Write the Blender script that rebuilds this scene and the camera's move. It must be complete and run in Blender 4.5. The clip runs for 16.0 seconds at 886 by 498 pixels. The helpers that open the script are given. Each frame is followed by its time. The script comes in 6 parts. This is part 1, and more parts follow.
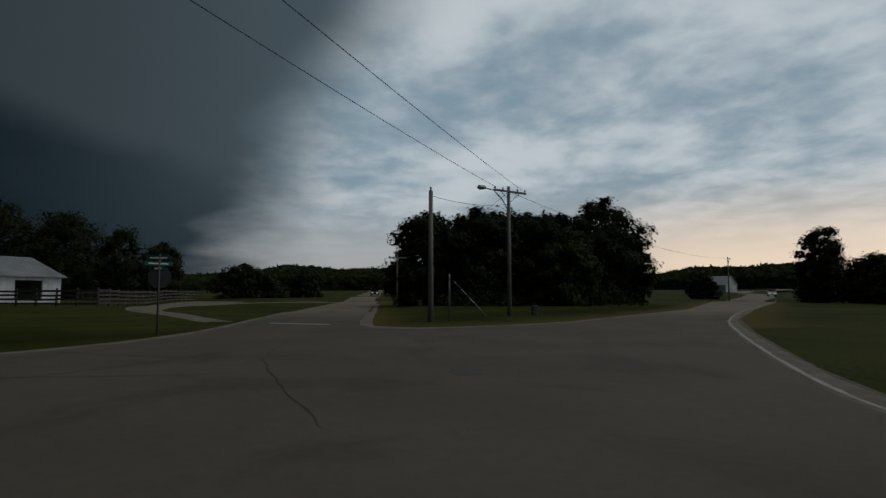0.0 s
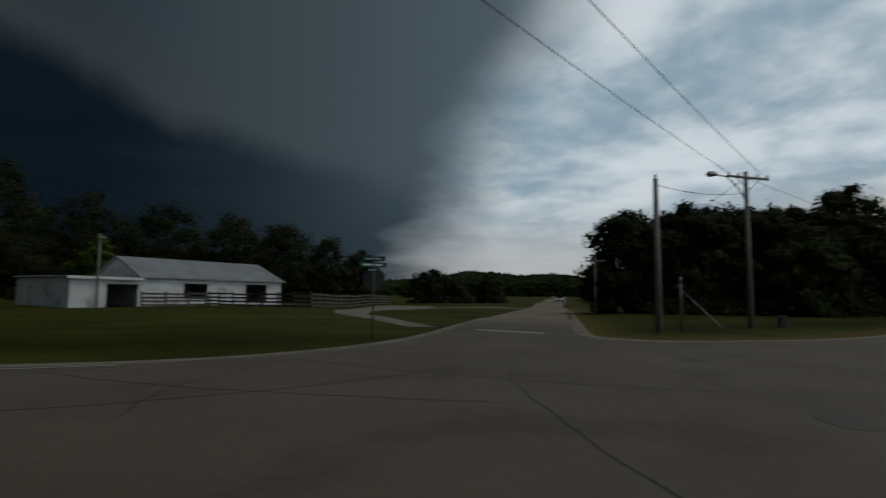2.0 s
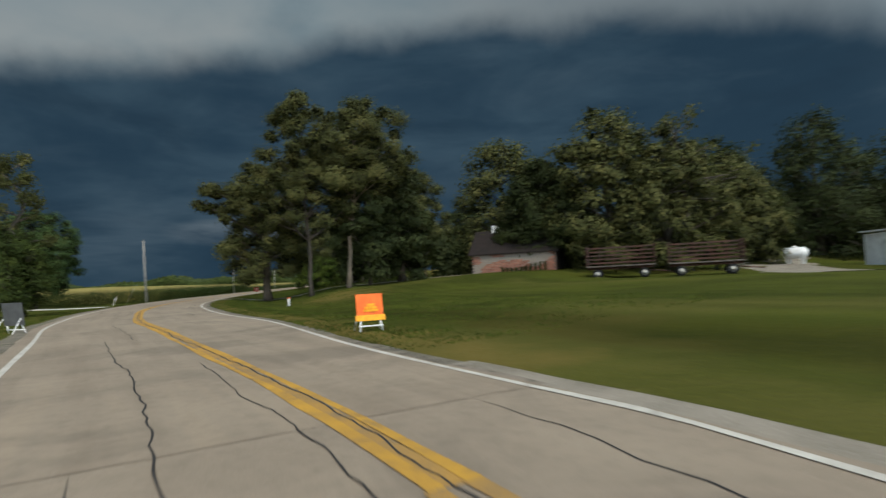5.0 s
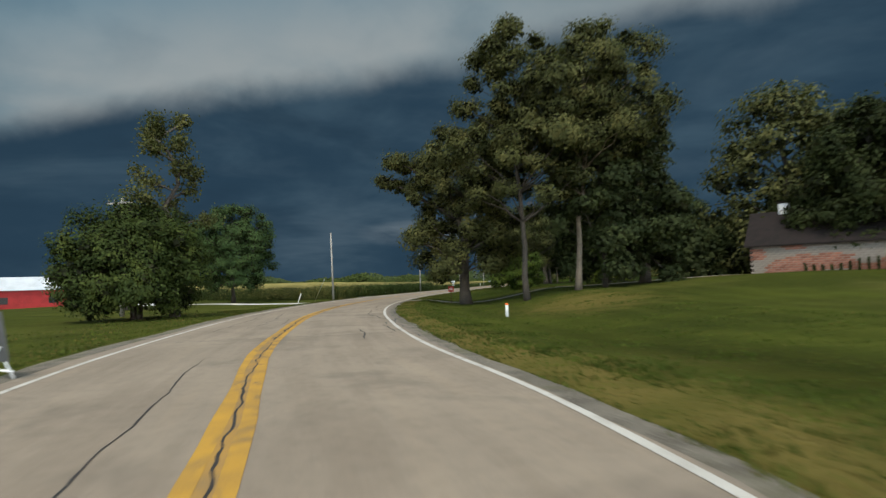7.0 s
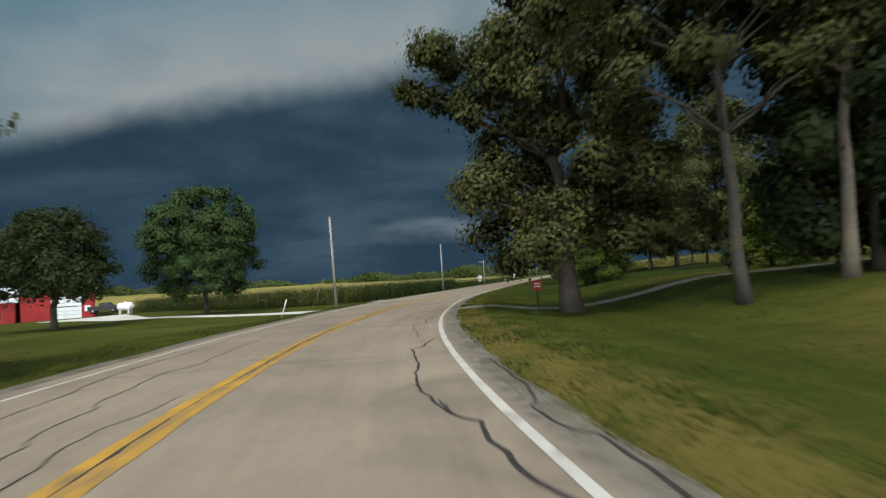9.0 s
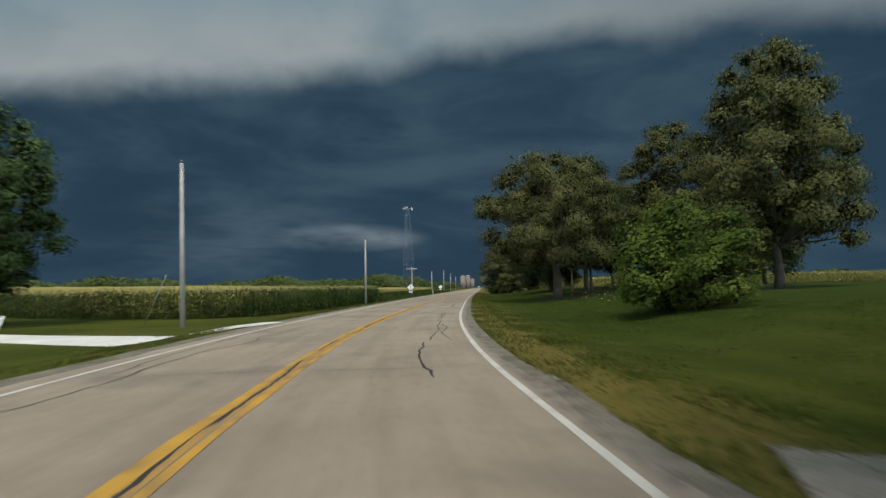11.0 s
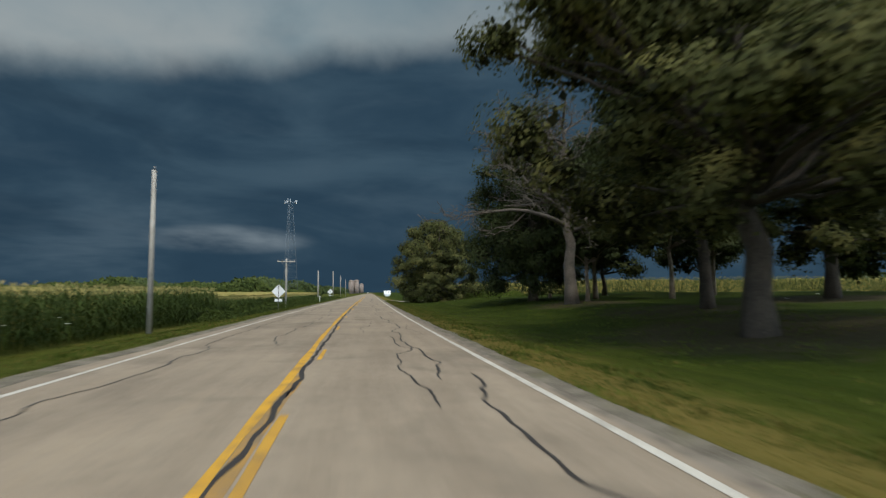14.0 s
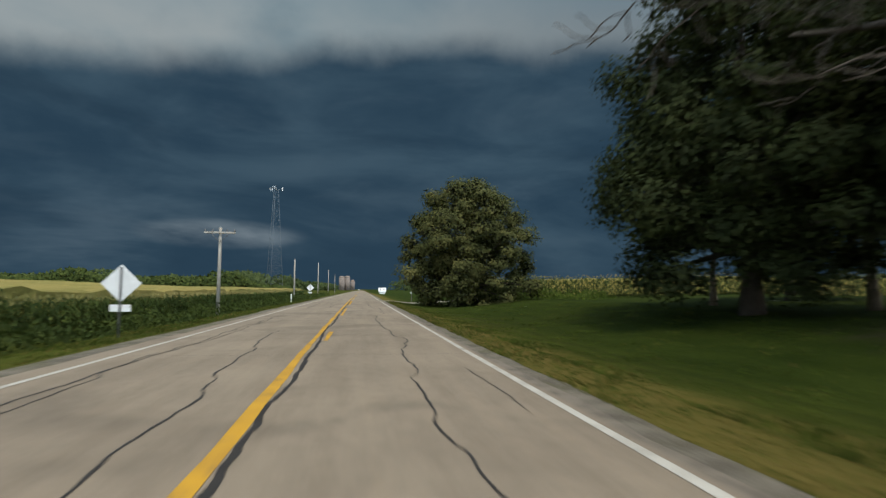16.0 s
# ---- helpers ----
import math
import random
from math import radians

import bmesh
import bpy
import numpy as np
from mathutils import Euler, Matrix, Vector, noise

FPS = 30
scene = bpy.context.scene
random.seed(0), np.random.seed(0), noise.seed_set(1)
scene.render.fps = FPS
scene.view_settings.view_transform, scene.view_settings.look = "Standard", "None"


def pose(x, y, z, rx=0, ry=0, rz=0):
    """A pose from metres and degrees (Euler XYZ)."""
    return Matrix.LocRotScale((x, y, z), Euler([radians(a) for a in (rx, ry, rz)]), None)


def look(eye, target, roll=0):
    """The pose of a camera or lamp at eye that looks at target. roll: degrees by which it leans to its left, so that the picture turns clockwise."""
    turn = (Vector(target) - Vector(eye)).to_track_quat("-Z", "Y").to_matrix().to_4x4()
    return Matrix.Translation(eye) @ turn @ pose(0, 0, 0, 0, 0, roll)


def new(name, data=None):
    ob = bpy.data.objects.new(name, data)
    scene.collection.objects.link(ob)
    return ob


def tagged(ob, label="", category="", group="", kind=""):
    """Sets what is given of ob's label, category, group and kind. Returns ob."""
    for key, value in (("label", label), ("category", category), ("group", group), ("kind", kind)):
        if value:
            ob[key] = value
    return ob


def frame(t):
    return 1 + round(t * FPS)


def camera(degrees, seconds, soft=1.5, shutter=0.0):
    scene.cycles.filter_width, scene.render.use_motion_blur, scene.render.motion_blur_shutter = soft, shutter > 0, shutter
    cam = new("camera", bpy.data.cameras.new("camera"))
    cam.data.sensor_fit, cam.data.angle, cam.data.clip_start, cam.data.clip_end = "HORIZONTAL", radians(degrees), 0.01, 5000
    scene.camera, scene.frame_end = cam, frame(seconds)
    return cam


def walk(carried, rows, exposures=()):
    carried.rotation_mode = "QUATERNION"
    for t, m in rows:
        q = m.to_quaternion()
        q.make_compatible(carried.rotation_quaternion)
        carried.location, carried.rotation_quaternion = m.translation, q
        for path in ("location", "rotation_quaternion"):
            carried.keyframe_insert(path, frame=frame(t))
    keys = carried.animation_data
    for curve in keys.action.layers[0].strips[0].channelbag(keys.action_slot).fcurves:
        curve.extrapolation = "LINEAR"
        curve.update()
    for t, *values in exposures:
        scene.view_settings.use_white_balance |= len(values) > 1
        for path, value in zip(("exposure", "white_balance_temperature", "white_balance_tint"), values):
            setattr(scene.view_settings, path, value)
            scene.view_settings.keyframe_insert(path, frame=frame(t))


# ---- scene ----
cam = camera(77, 16.0, soft=1.3, shutter=0.5)

# seconds, x, y, z, tilt, heading, lean
PATH = [
    (0.0, 16.209, -26.116, 1.403, 94.55, -94.89, 0.04),
    (0.5, 17.099, -25.867, 1.383, 94.76, -92.58, 0.19),
    (1.0, 17.870, -25.551, 1.348, 94.96, -89.19, 0.21),
    (1.5, 18.464, -25.084, 1.349, 95.07, -84.26, 0.36),
    (2.0, 18.953, -24.377, 1.339, 95.09, -76.78, 0.61),
    (2.5, 19.521, -23.374, 1.332, 94.89, -67.86, 0.48),
    (3.0, 20.291, -22.038, 1.326, 94.12, -54.84, 0.25),
    (3.5, 21.164, -20.309, 1.335, 94.57, -38.01, -0.54),
    (4.0, 21.883, -18.129, 1.312, 94.17, -23.13, -0.49),
    (4.5, 22.252, -15.524, 1.323, 93.84, -14.84, -1.41),
    (5.0, 22.256, -12.614, 1.324, 92.65, -6.77, -3.02),
    (5.5, 22.037, -9.554, 1.350, 93.22, 0.63, -1.86),
    (6.0, 21.081, -6.098, 1.350, 93.77, 6.41, -0.77),
    (6.5, 19.771, -2.300, 1.350, 93.86, 9.90, -0.72),
    (7.0, 18.189, 1.871, 1.350, 93.47, 11.27, -1.95),
    (7.5, 16.446, 6.285, 1.373, 92.77, 11.59, -3.93),
    (8.0, 14.811, 10.797, 1.336, 92.89, 12.32, -4.22),
    (8.5, 13.140, 15.356, 1.285, 93.23, 12.53, -4.12),
    (9.0, 11.401, 20.094, 1.330, 93.23, 12.06, -4.03),
    (9.5, 9.532, 25.371, 1.350, 93.66, 10.48, -2.04),
    (10.0, 7.712, 31.040, 1.350, 93.93, 8.33, -0.66),
    (10.5, 6.082, 36.885, 1.350, 93.99, 5.78, -0.39),
    (11.0, 4.715, 42.802, 1.350, 93.94, 2.93, -1.04),
    (11.5, 3.612, 48.819, 1.365, 93.81, 0.05, -2.05),
    (12.0, 2.882, 55.030, 1.374, 93.76, -2.44, -1.80),
    (12.5, 2.348, 61.421, 1.363, 93.74, -4.67, -0.81),
    (13.0, 1.985, 67.965, 1.326, 93.93, -6.01, -0.71),
    (13.5, 1.777, 74.664, 1.361, 94.12, -7.40, -0.61),
    (14.0, 1.636, 81.504, 1.321, 94.41, -8.64, -0.38),
    (14.5, 1.552, 88.492, 1.344, 94.39, -9.48, 0.49),
    (15.0, 1.637, 95.561, 1.338, 94.34, -9.62, 0.38),
    (15.5, 1.798, 102.657, 1.357, 94.23, -9.55, 0.39),
    (16.0, 1.753, 109.999, 1.332, 94.20, -9.49, 0.42),
]
walk(cam, [(t, pose(x, y, z, tilt, 0, head) @ pose(0, 0, 0, 0, 0, lean)) for t, x, y, z, tilt, head, lean in PATH],
     exposures=[(0.0, -3.1), (1.5, -2.95), (2.2, -2.8), (2.6, -2.65), (3.0, -2.4), (3.5, -1.05), (4.3, -0.78), (5.2, -0.45), (7.3, -0.33), (9.2, -0.33), (12.0, -0.3), (16.0, -0.3)])

# ---------------------------------------------------------------- light
SUN_AZ, SUN_EL = 172.0, 60.0         # degrees left of +y, and height: a veiled sun over the open half of the sky
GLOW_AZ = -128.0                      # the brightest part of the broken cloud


def math_node(nt, op, a, b=None, c=None, clamp=False):
    n = nt.nodes.new("ShaderNodeMath")
    n.operation = op
    n.use_clamp = clamp
    for i, v in enumerate((a, b, c)):
        if v is None:
            continue
        if isinstance(v, (int, float)):
            n.inputs[i].default_value = v
        else:
            nt.links.new(v, n.inputs[i])
    return n.outputs[0]


def mix_rgb(nt, fac, a, b, blend="MIX"):
    n = nt.nodes.new("ShaderNodeMix")
    n.data_type = "RGBA"
    n.blend_type = blend
    for i, v in ((0, fac), (6, a), (7, b)):
        if isinstance(v, (int, float)):
            n.inputs[i].default_value = v
        elif isinstance(v, tuple):
            n.inputs[i].default_value = (*v, 1) if len(v) == 3 else v
        else:
            nt.links.new(v, n.inputs[i])
    return n.outputs[2]


def smooth_step(nt, v, lo, hi):
    n = nt.nodes.new("ShaderNodeMapRange")
    n.interpolation_type = "SMOOTHSTEP"
    nt.links.new(v, n.inputs[0])
    for i, s in ((1, lo), (2, hi), (3, 0.0), (4, 1.0)):
        n.inputs[i].default_value = s
    return n.outputs[0]


def noise_node(nt, vec, scale, detail=4.0, rough=0.55, distort=0.0):
    n = nt.nodes.new("ShaderNodeTexNoise")
    n.inputs["Scale"].default_value = scale
    n.inputs["Detail"].default_value = detail
    n.inputs["Roughness"].default_value = rough
    n.inputs["Distortion"].default_value = distort
    if vec is not None:
        nt.links.new(vec, n.inputs["Vector"])
    return n.outputs["Fac"]


def ramp(nt, v, stops):
    n = nt.nodes.new("ShaderNodeValToRGB")
    e = n.color_ramp.elements
    while len(e) < len(stops):
        e.new(0.5)
    for el, (pos, col) in zip(e, stops):
        el.position = pos
        el.color = (*col, 1) if isinstance(col, tuple) else (col, col, col, 1)
    nt.links.new(v, n.inputs[0])
    return n.outputs[0]


def build_sky():
    """A thunderstorm's shelf cloud over one half of the sky, broken grey cloud over the other."""
    w = bpy.data.worlds.new("sky")
    scene.world = w
    w.use_nodes = True
    nt = w.node_tree
    nt.nodes.clear()
    out = nt.nodes.new("ShaderNodeOutputWorld")
    bg = nt.nodes.new("ShaderNodeBackground")
    clear = nt.nodes.new("ShaderNodeTexSky")
    clear.sky_type = "NISHITA"
    clear.sun_disc = False
    clear.sun_elevation = radians(SUN_EL)
    clear.sun_rotation = radians(-SUN_AZ)
    coord = nt.nodes.new("ShaderNodeTexCoord")
    d = coord.outputs["Generated"]
    sep = nt.nodes.new("ShaderNodeSeparateXYZ")
    nt.links.new(d, sep.inputs[0])
    x, y, z = sep.outputs
    az = math_node(nt, "MULTIPLY", math_node(nt, "ARCTAN2", math_node(nt, "MULTIPLY", x, -1.0), y), 180 / math.pi)
    el = math_node(nt, "MULTIPLY", math_node(nt, "ARCSINE", z), 180 / math.pi)
    # a cloud ceiling seen in perspective: the direction projected on a plane overhead
    zc = math_node(nt, "ADD", math_node(nt, "MAXIMUM", z, 0.0), 0.16)
    comb = nt.nodes.new("ShaderNodeCombineXYZ")
    nt.links.new(math_node(nt, "DIVIDE", x, zc), comb.inputs[0])
    nt.links.new(math_node(nt, "DIVIDE", y, zc), comb.inputs[1])
    plane = comb.outputs[0]
    big = noise_node(nt, plane, 1.15, 5, 0.52, 0.15)
    fine = noise_node(nt, plane, 4.2, 6, 0.55, 0.2)
    # stretched noise for streaks low under the shelf
    sc = nt.nodes.new("ShaderNodeVectorMath")
    sc.operation = "MULTIPLY"
    nt.links.new(d, sc.inputs[0])
    sc.inputs[1].default_value = (1, 1, 3.4)
    streak = noise_node(nt, sc.outputs[0], 2.3, 5, 0.55, 0.5)
    billow = noise_node(nt, d, 6.0, 5, 0.52, 0.3)
    sc2 = nt.nodes.new("ShaderNodeVectorMath")
    sc2.operation = "MULTIPLY"
    nt.links.new(d, sc2.inputs[0])
    sc2.inputs[1].default_value = (1, 1, 3.2)
    bands = noise_node(nt, sc2.outputs[0], 4.2, 6, 0.55, 0.25)
    tufted = noise_node(nt, d, 17.0, 6, 0.6, 0.3)
    # height of the shelf's lower edge by azimuth (-100 .. 100 degrees)
    azn = math_node(nt, "DIVIDE", math_node(nt, "ADD", az, 100.0), 200.0, clamp=True)
    edge = ramp(nt, azn, [(0.0, 0.20), (0.11, 0.28), (0.21, 0.405), (0.25, 0.465), (0.28, 0.53), (0.32, 0.605), (0.37, 0.645), (0.43, 0.68), (0.48, 0.67), (0.525, 0.65), (0.555, 0.615), (0.60, 0.575), (0.65, 0.525), (0.70, 0.465), (0.75, 0.38), (1.0, 0.22)])
    edge = math_node(nt, "MULTIPLY", edge, 35.0)
    wob = math_node(nt, "ADD", math_node(nt, "MULTIPLY", math_node(nt, "SUBTRACT", billow, 0.5), 4.2), math_node(nt, "MULTIPLY", math_node(nt, "SUBTRACT", tufted, 0.5), 0.7))
    over = math_node(nt, "ADD", math_node(nt, "SUBTRACT", el, edge), wob)
    under = smooth_step(nt, over, 2.3, -1.5)
    # deep blue rain core, with paler streaks near the horizon
    core = mix_rgb(nt, smooth_step(nt, streak, 0.40, 0.70), (0.027, 0.061, 0.099), (0.056, 0.105, 0.150))
    core = mix_rgb(nt, math_node(nt, "MULTIPLY", smooth_step(nt, bands, 0.48, 0.76), 0.45), core, (0.076, 0.126, 0.171))
    core = mix_rgb(nt, math_node(nt, "MULTIPLY", smooth_step(nt, bands, 0.48, 0.28), 0.45), core, (0.022, 0.049, 0.080))
    core = mix_rgb(nt, math_node(nt, "MULTIPLY", smooth_step(nt, az, -42.0, -86.0), 0.9), core, (0.24, 0.37, 0.46))
    low = math_node(nt, "MULTIPLY", smooth_step(nt, el, 11.0, 4.0), smooth_step(nt, el, 0.5, 3.2))
    pale = math_node(nt, "MULTIPLY", math_node(nt, "MULTIPLY", low, smooth_step(nt, streak, 0.48, 0.66)), math_node(nt, "MULTIPLY", smooth_step(nt, az, -14.0, 2.0), smooth_step(nt, az, 50.0, 20.0)))
    core = mix_rgb(nt, math_node(nt, "MULTIPLY", pale, 0.30), core, (0.14, 0.19, 0.235))
    # one pale bank of cloud low over the road
    da = math_node(nt, "DIVIDE", math_node(nt, "SUBTRACT", az, 12.2), 5.8)
    de = math_node(nt, "DIVIDE", math_node(nt, "SUBTRACT", el, 5.2), 1.1)
    r2 = math_node(nt, "ADD", math_node(nt, "MULTIPLY", da, da), math_node(nt, "MULTIPLY", de, de))
    bank = math_node(nt, "MULTIPLY", smooth_step(nt, r2, 2.2, 0.0), smooth_step(nt, math_node(nt, "ADD", math_node(nt, "MULTIPLY", bands, 0.5), math_node(nt, "MULTIPLY", streak, 0.5)), 0.36, 0.60))
    core = mix_rgb(nt, math_node(nt, "MULTIPLY", bank, 0.9), core, (0.23, 0.285, 0.325))
    # the shelf itself, pale below and dimmer towards the zenith
    lip = smooth_step(nt, over, 13.0, 1.0)
    shelf = mix_rgb(nt, lip, (0.170, 0.295, 0.375), (0.395, 0.44, 0.45))
    shelf = mix_rgb(nt, smooth_step(nt, big, 0.38, 0.72), shelf, (0.20, 0.30, 0.355))
    shelf = mix_rgb(nt, math_node(nt, "MULTIPLY", smooth_step(nt, billow, 0.46, 0.72), 0.45), shelf, mix_rgb(nt, 1.0, shelf, (0.68, 0.72, 0.76), "MULTIPLY"))
    shelf = mix_rgb(nt, smooth_step(nt, az, 10.0, -34.0), shelf, mix_rgb(nt, smooth_step(nt, over, 9.0, 1.0), (0.15, 0.24, 0.31), (0.215, 0.265, 0.295)))
    shelf = mix_rgb(nt, smooth_step(nt, az, -40.0, -60.0), shelf, (0.30, 0.405, 0.475))
    storm = mix_rgb(nt, under, shelf, core)
    storm = mix_rgb(nt, math_node(nt, "MULTIPLY", smooth_step(nt, az, -56.0, -88.0), smooth_step(nt, el, 2.0, 16.0)), storm, (0.50, 0.70, 0.84))
    # the open half of the sky
    broken = mix_rgb(nt, smooth_step(nt, math_node(nt, "ADD", math_node(nt, "MULTIPLY", big, 0.66), math_node(nt, "MULTIPLY", fine, 0.34)), 0.40, 0.64), (1.75, 2.45, 2.95), (4.3, 4.75, 5.0))
    lowsky = mix_rgb(nt, smooth_step(nt, az, -98.0, -122.0), (3.0, 3.05, 3.1), (7.2, 5.7, 4.3))
    broken = mix_rgb(nt, smooth_step(nt, el, 12.0, 1.5), broken, lowsky)
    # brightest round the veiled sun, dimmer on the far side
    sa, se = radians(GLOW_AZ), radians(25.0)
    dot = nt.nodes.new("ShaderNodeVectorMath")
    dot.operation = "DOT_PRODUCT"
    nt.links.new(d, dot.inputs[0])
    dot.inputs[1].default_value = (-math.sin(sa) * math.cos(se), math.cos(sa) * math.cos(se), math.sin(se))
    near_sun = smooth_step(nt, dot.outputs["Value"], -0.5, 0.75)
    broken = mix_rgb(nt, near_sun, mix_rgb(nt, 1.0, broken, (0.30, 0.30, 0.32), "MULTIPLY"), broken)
    # sky overhead, out of view, dimmed so that the sun models things more strongly
    broken = mix_rgb(nt, smooth_step(nt, el, 32.0, 58.0), broken, mix_rgb(nt, 1.0, broken, (0.36, 0.34, 0.31), "MULTIPLY"))
    gap = mix_rgb(nt, 0.05, broken, clear.outputs[0])
    # border of the storm: near -78 degrees ahead, and again far behind on the other side
    bend = math_node(nt, "MULTIPLY", math_node(nt, "SUBTRACT", big, 0.5), 14.0)
    lean = math_node(nt, "MULTIPLY", el, -0.47)
    azb = math_node(nt, "ADD", math_node(nt, "ADD", az, bend), math_node(nt, "MULTIPLY", lean, -1.0))
    side = math_node(nt, "MULTIPLY", smooth_step(nt, azb, -81.0, -67.0), smooth_step(nt, az, 120.0, 85.0))
    top = smooth_step(nt, el, 70.0, 45.0)
    colour = mix_rgb(nt, math_node(nt, "MULTIPLY", side, top), gap, storm)
    # below the horizon: plain dim land colour
    colour = mix_rgb(nt, smooth_step(nt, el, -0.5, -3.0), colour, (0.05, 0.06, 0.04))
    nt.links.new(colour, bg.inputs[0])
    bg.inputs[1].default_value = 1.0
    nt.links.new(bg.outputs[0], out.inputs[0])


build_sky()
sun = new("sun", bpy.data.lights.new("sun", "SUN"))
sun.data.energy, sun.data.angle, sun.data.color = 3.0, radians(12), (1.0, 0.91, 0.75)
a, e = radians(SUN_AZ), radians(SUN_EL)
sun.matrix_world = look((0, 0, 60), Vector((0, 0, 60)) - 10 * Vector((-math.sin(a) * math.cos(e), math.cos(a) * math.cos(e), math.sin(e))))

# ---------------------------------------------------------------- materials
def material(name, base, rough=0.85, second=None, scale=3.0, fine=40.0, third=None, bump=0.15, metal=0.0, spec=0.3, vary=0.0, island=False,
             stain=None, stain_scale=0.6, dist=0.01):
    """Base colour broken by two scales of noise, with relief; vary: lightness change from object to object."""
    m = bpy.data.materials.new(name)
    m.use_nodes = True
    nt = m.node_tree
    b = nt.nodes["Principled BSDF"]
    coord = nt.nodes.new("ShaderNodeTexCoord").outputs["Object"]
    n1, n2 = noise_node(nt, coord, scale, 5), noise_node(nt, coord, fine, 4, 0.6)
    second = second or tuple(c * 0.72 for c in base)
    third = third or tuple(min(1, c * 1.18) for c in base)
    col = mix_rgb(nt, smooth_step(nt, n1, 0.32, 0.68), base, second)
    col = mix_rgb(nt, math_node(nt, "MULTIPLY", smooth_step(nt, n2, 0.45, 0.75), 0.6), col, third)
    if stain:
        n3 = noise_node(nt, coord, stain_scale, 6, 0.6, 0.8)
        col = mix_rgb(nt, math_node(nt, "MULTIPLY", smooth_step(nt, n3, 0.5, 0.68), 0.75), col, stain)
    if vary or island:
        g = nt.nodes.new("ShaderNodeNewGeometry").outputs["Random Per Island"] if island else nt.nodes.new("ShaderNodeObjectInfo").outputs["Random"]
        hsv = nt.nodes.new("ShaderNodeHueSaturation")
        nt.links.new(col, hsv.inputs["Color"])
        nt.links.new(math_node(nt, "ADD", math_node(nt, "MULTIPLY", g, 2 * vary), 1.0 - vary), hsv.inputs["Value"])
        col = hsv.outputs[0]
    nt.links.new(col, b.inputs["Base Color"])
    nt.links.new(math_node(nt, "ADD", math_node(nt, "MULTIPLY", n2, 0.2), rough - 0.1, clamp=True), b.inputs["Roughness"])
    b.inputs["Metallic"].default_value = metal
    b.inputs["Specular IOR Level"].default_value = spec
    if bump:
        bn = nt.nodes.new("ShaderNodeBump")
        bn.inputs["Strength"].default_value = bump
        bn.inputs["Distance"].default_value = dist
        nt.links.new(n2, bn.inputs["Height"])
        nt.links.new(bn.outputs[0], b.inputs["Normal"])
    return m


def leaf_material(name, dark, light, glow=0.35, pale=None):
    m = bpy.data.materials.new(name)
    m.use_nodes = True
    nt = m.node_tree
    b = nt.nodes["Principled BSDF"]
    r = nt.nodes.new("ShaderNodeNewGeometry").outputs["Random Per Island"]
    coord = nt.nodes.new("ShaderNodeTexCoord").outputs["Object"]
    n1 = noise_node(nt, coord, 0.8, 3)
    col = mix_rgb(nt, math_node(nt, "ADD", math_node(nt, "MULTIPLY", r, 0.5), 0.2), dark, light)
    # clump-sized noise colours in lit tips and shaded gaps
    col = mix_rgb(nt, math_node(nt, "MULTIPLY", smooth_step(nt, n1, 0.46, 0.68), 0.7), col, pale or (light[0] * 1.75, light[1] * 1.6, light[2] * 1.7))
    col = mix_rgb(nt, math_node(nt, "MULTIPLY", smooth_step(nt, n1, 0.48, 0.30), 0.6), col, tuple(c * 0.6 for c in dark))
    nt.links.new(col, b.inputs["Base Color"])
    b.inputs["Roughness"].default_value = 0.65
    b.inputs["Specular IOR Level"].default_value = 0.08
    tr = nt.nodes.new("ShaderNodeBsdfTranslucent")
    nt.links.new(mix_rgb(nt, 0.5, col, (0.12, 0.17, 0.03)), tr.inputs[0])
    mx = nt.nodes.new("ShaderNodeMixShader")
    mx.inputs[0].default_value = glow
    nt.links.new(b.outputs[0], mx.inputs[1])
    nt.links.new(tr.outputs[0], mx.inputs[2])
    nt.links.new(mx.outputs[0], nt.nodes["Material Output"].inputs[0])
    return m


def plain(name, base, rough=0.5, metal=0.0, emit=0.0):
    m = material(name, base, rough, scale=6, fine=60, bump=0.05, metal=metal)
    if emit:
        m.node_tree.nodes["Principled BSDF"].inputs["Emission Color"].default_value = (*base, 1)
        m.node_tree.nodes["Principled BSDF"].inputs["Emission Strength"].default_value = emit
    return m


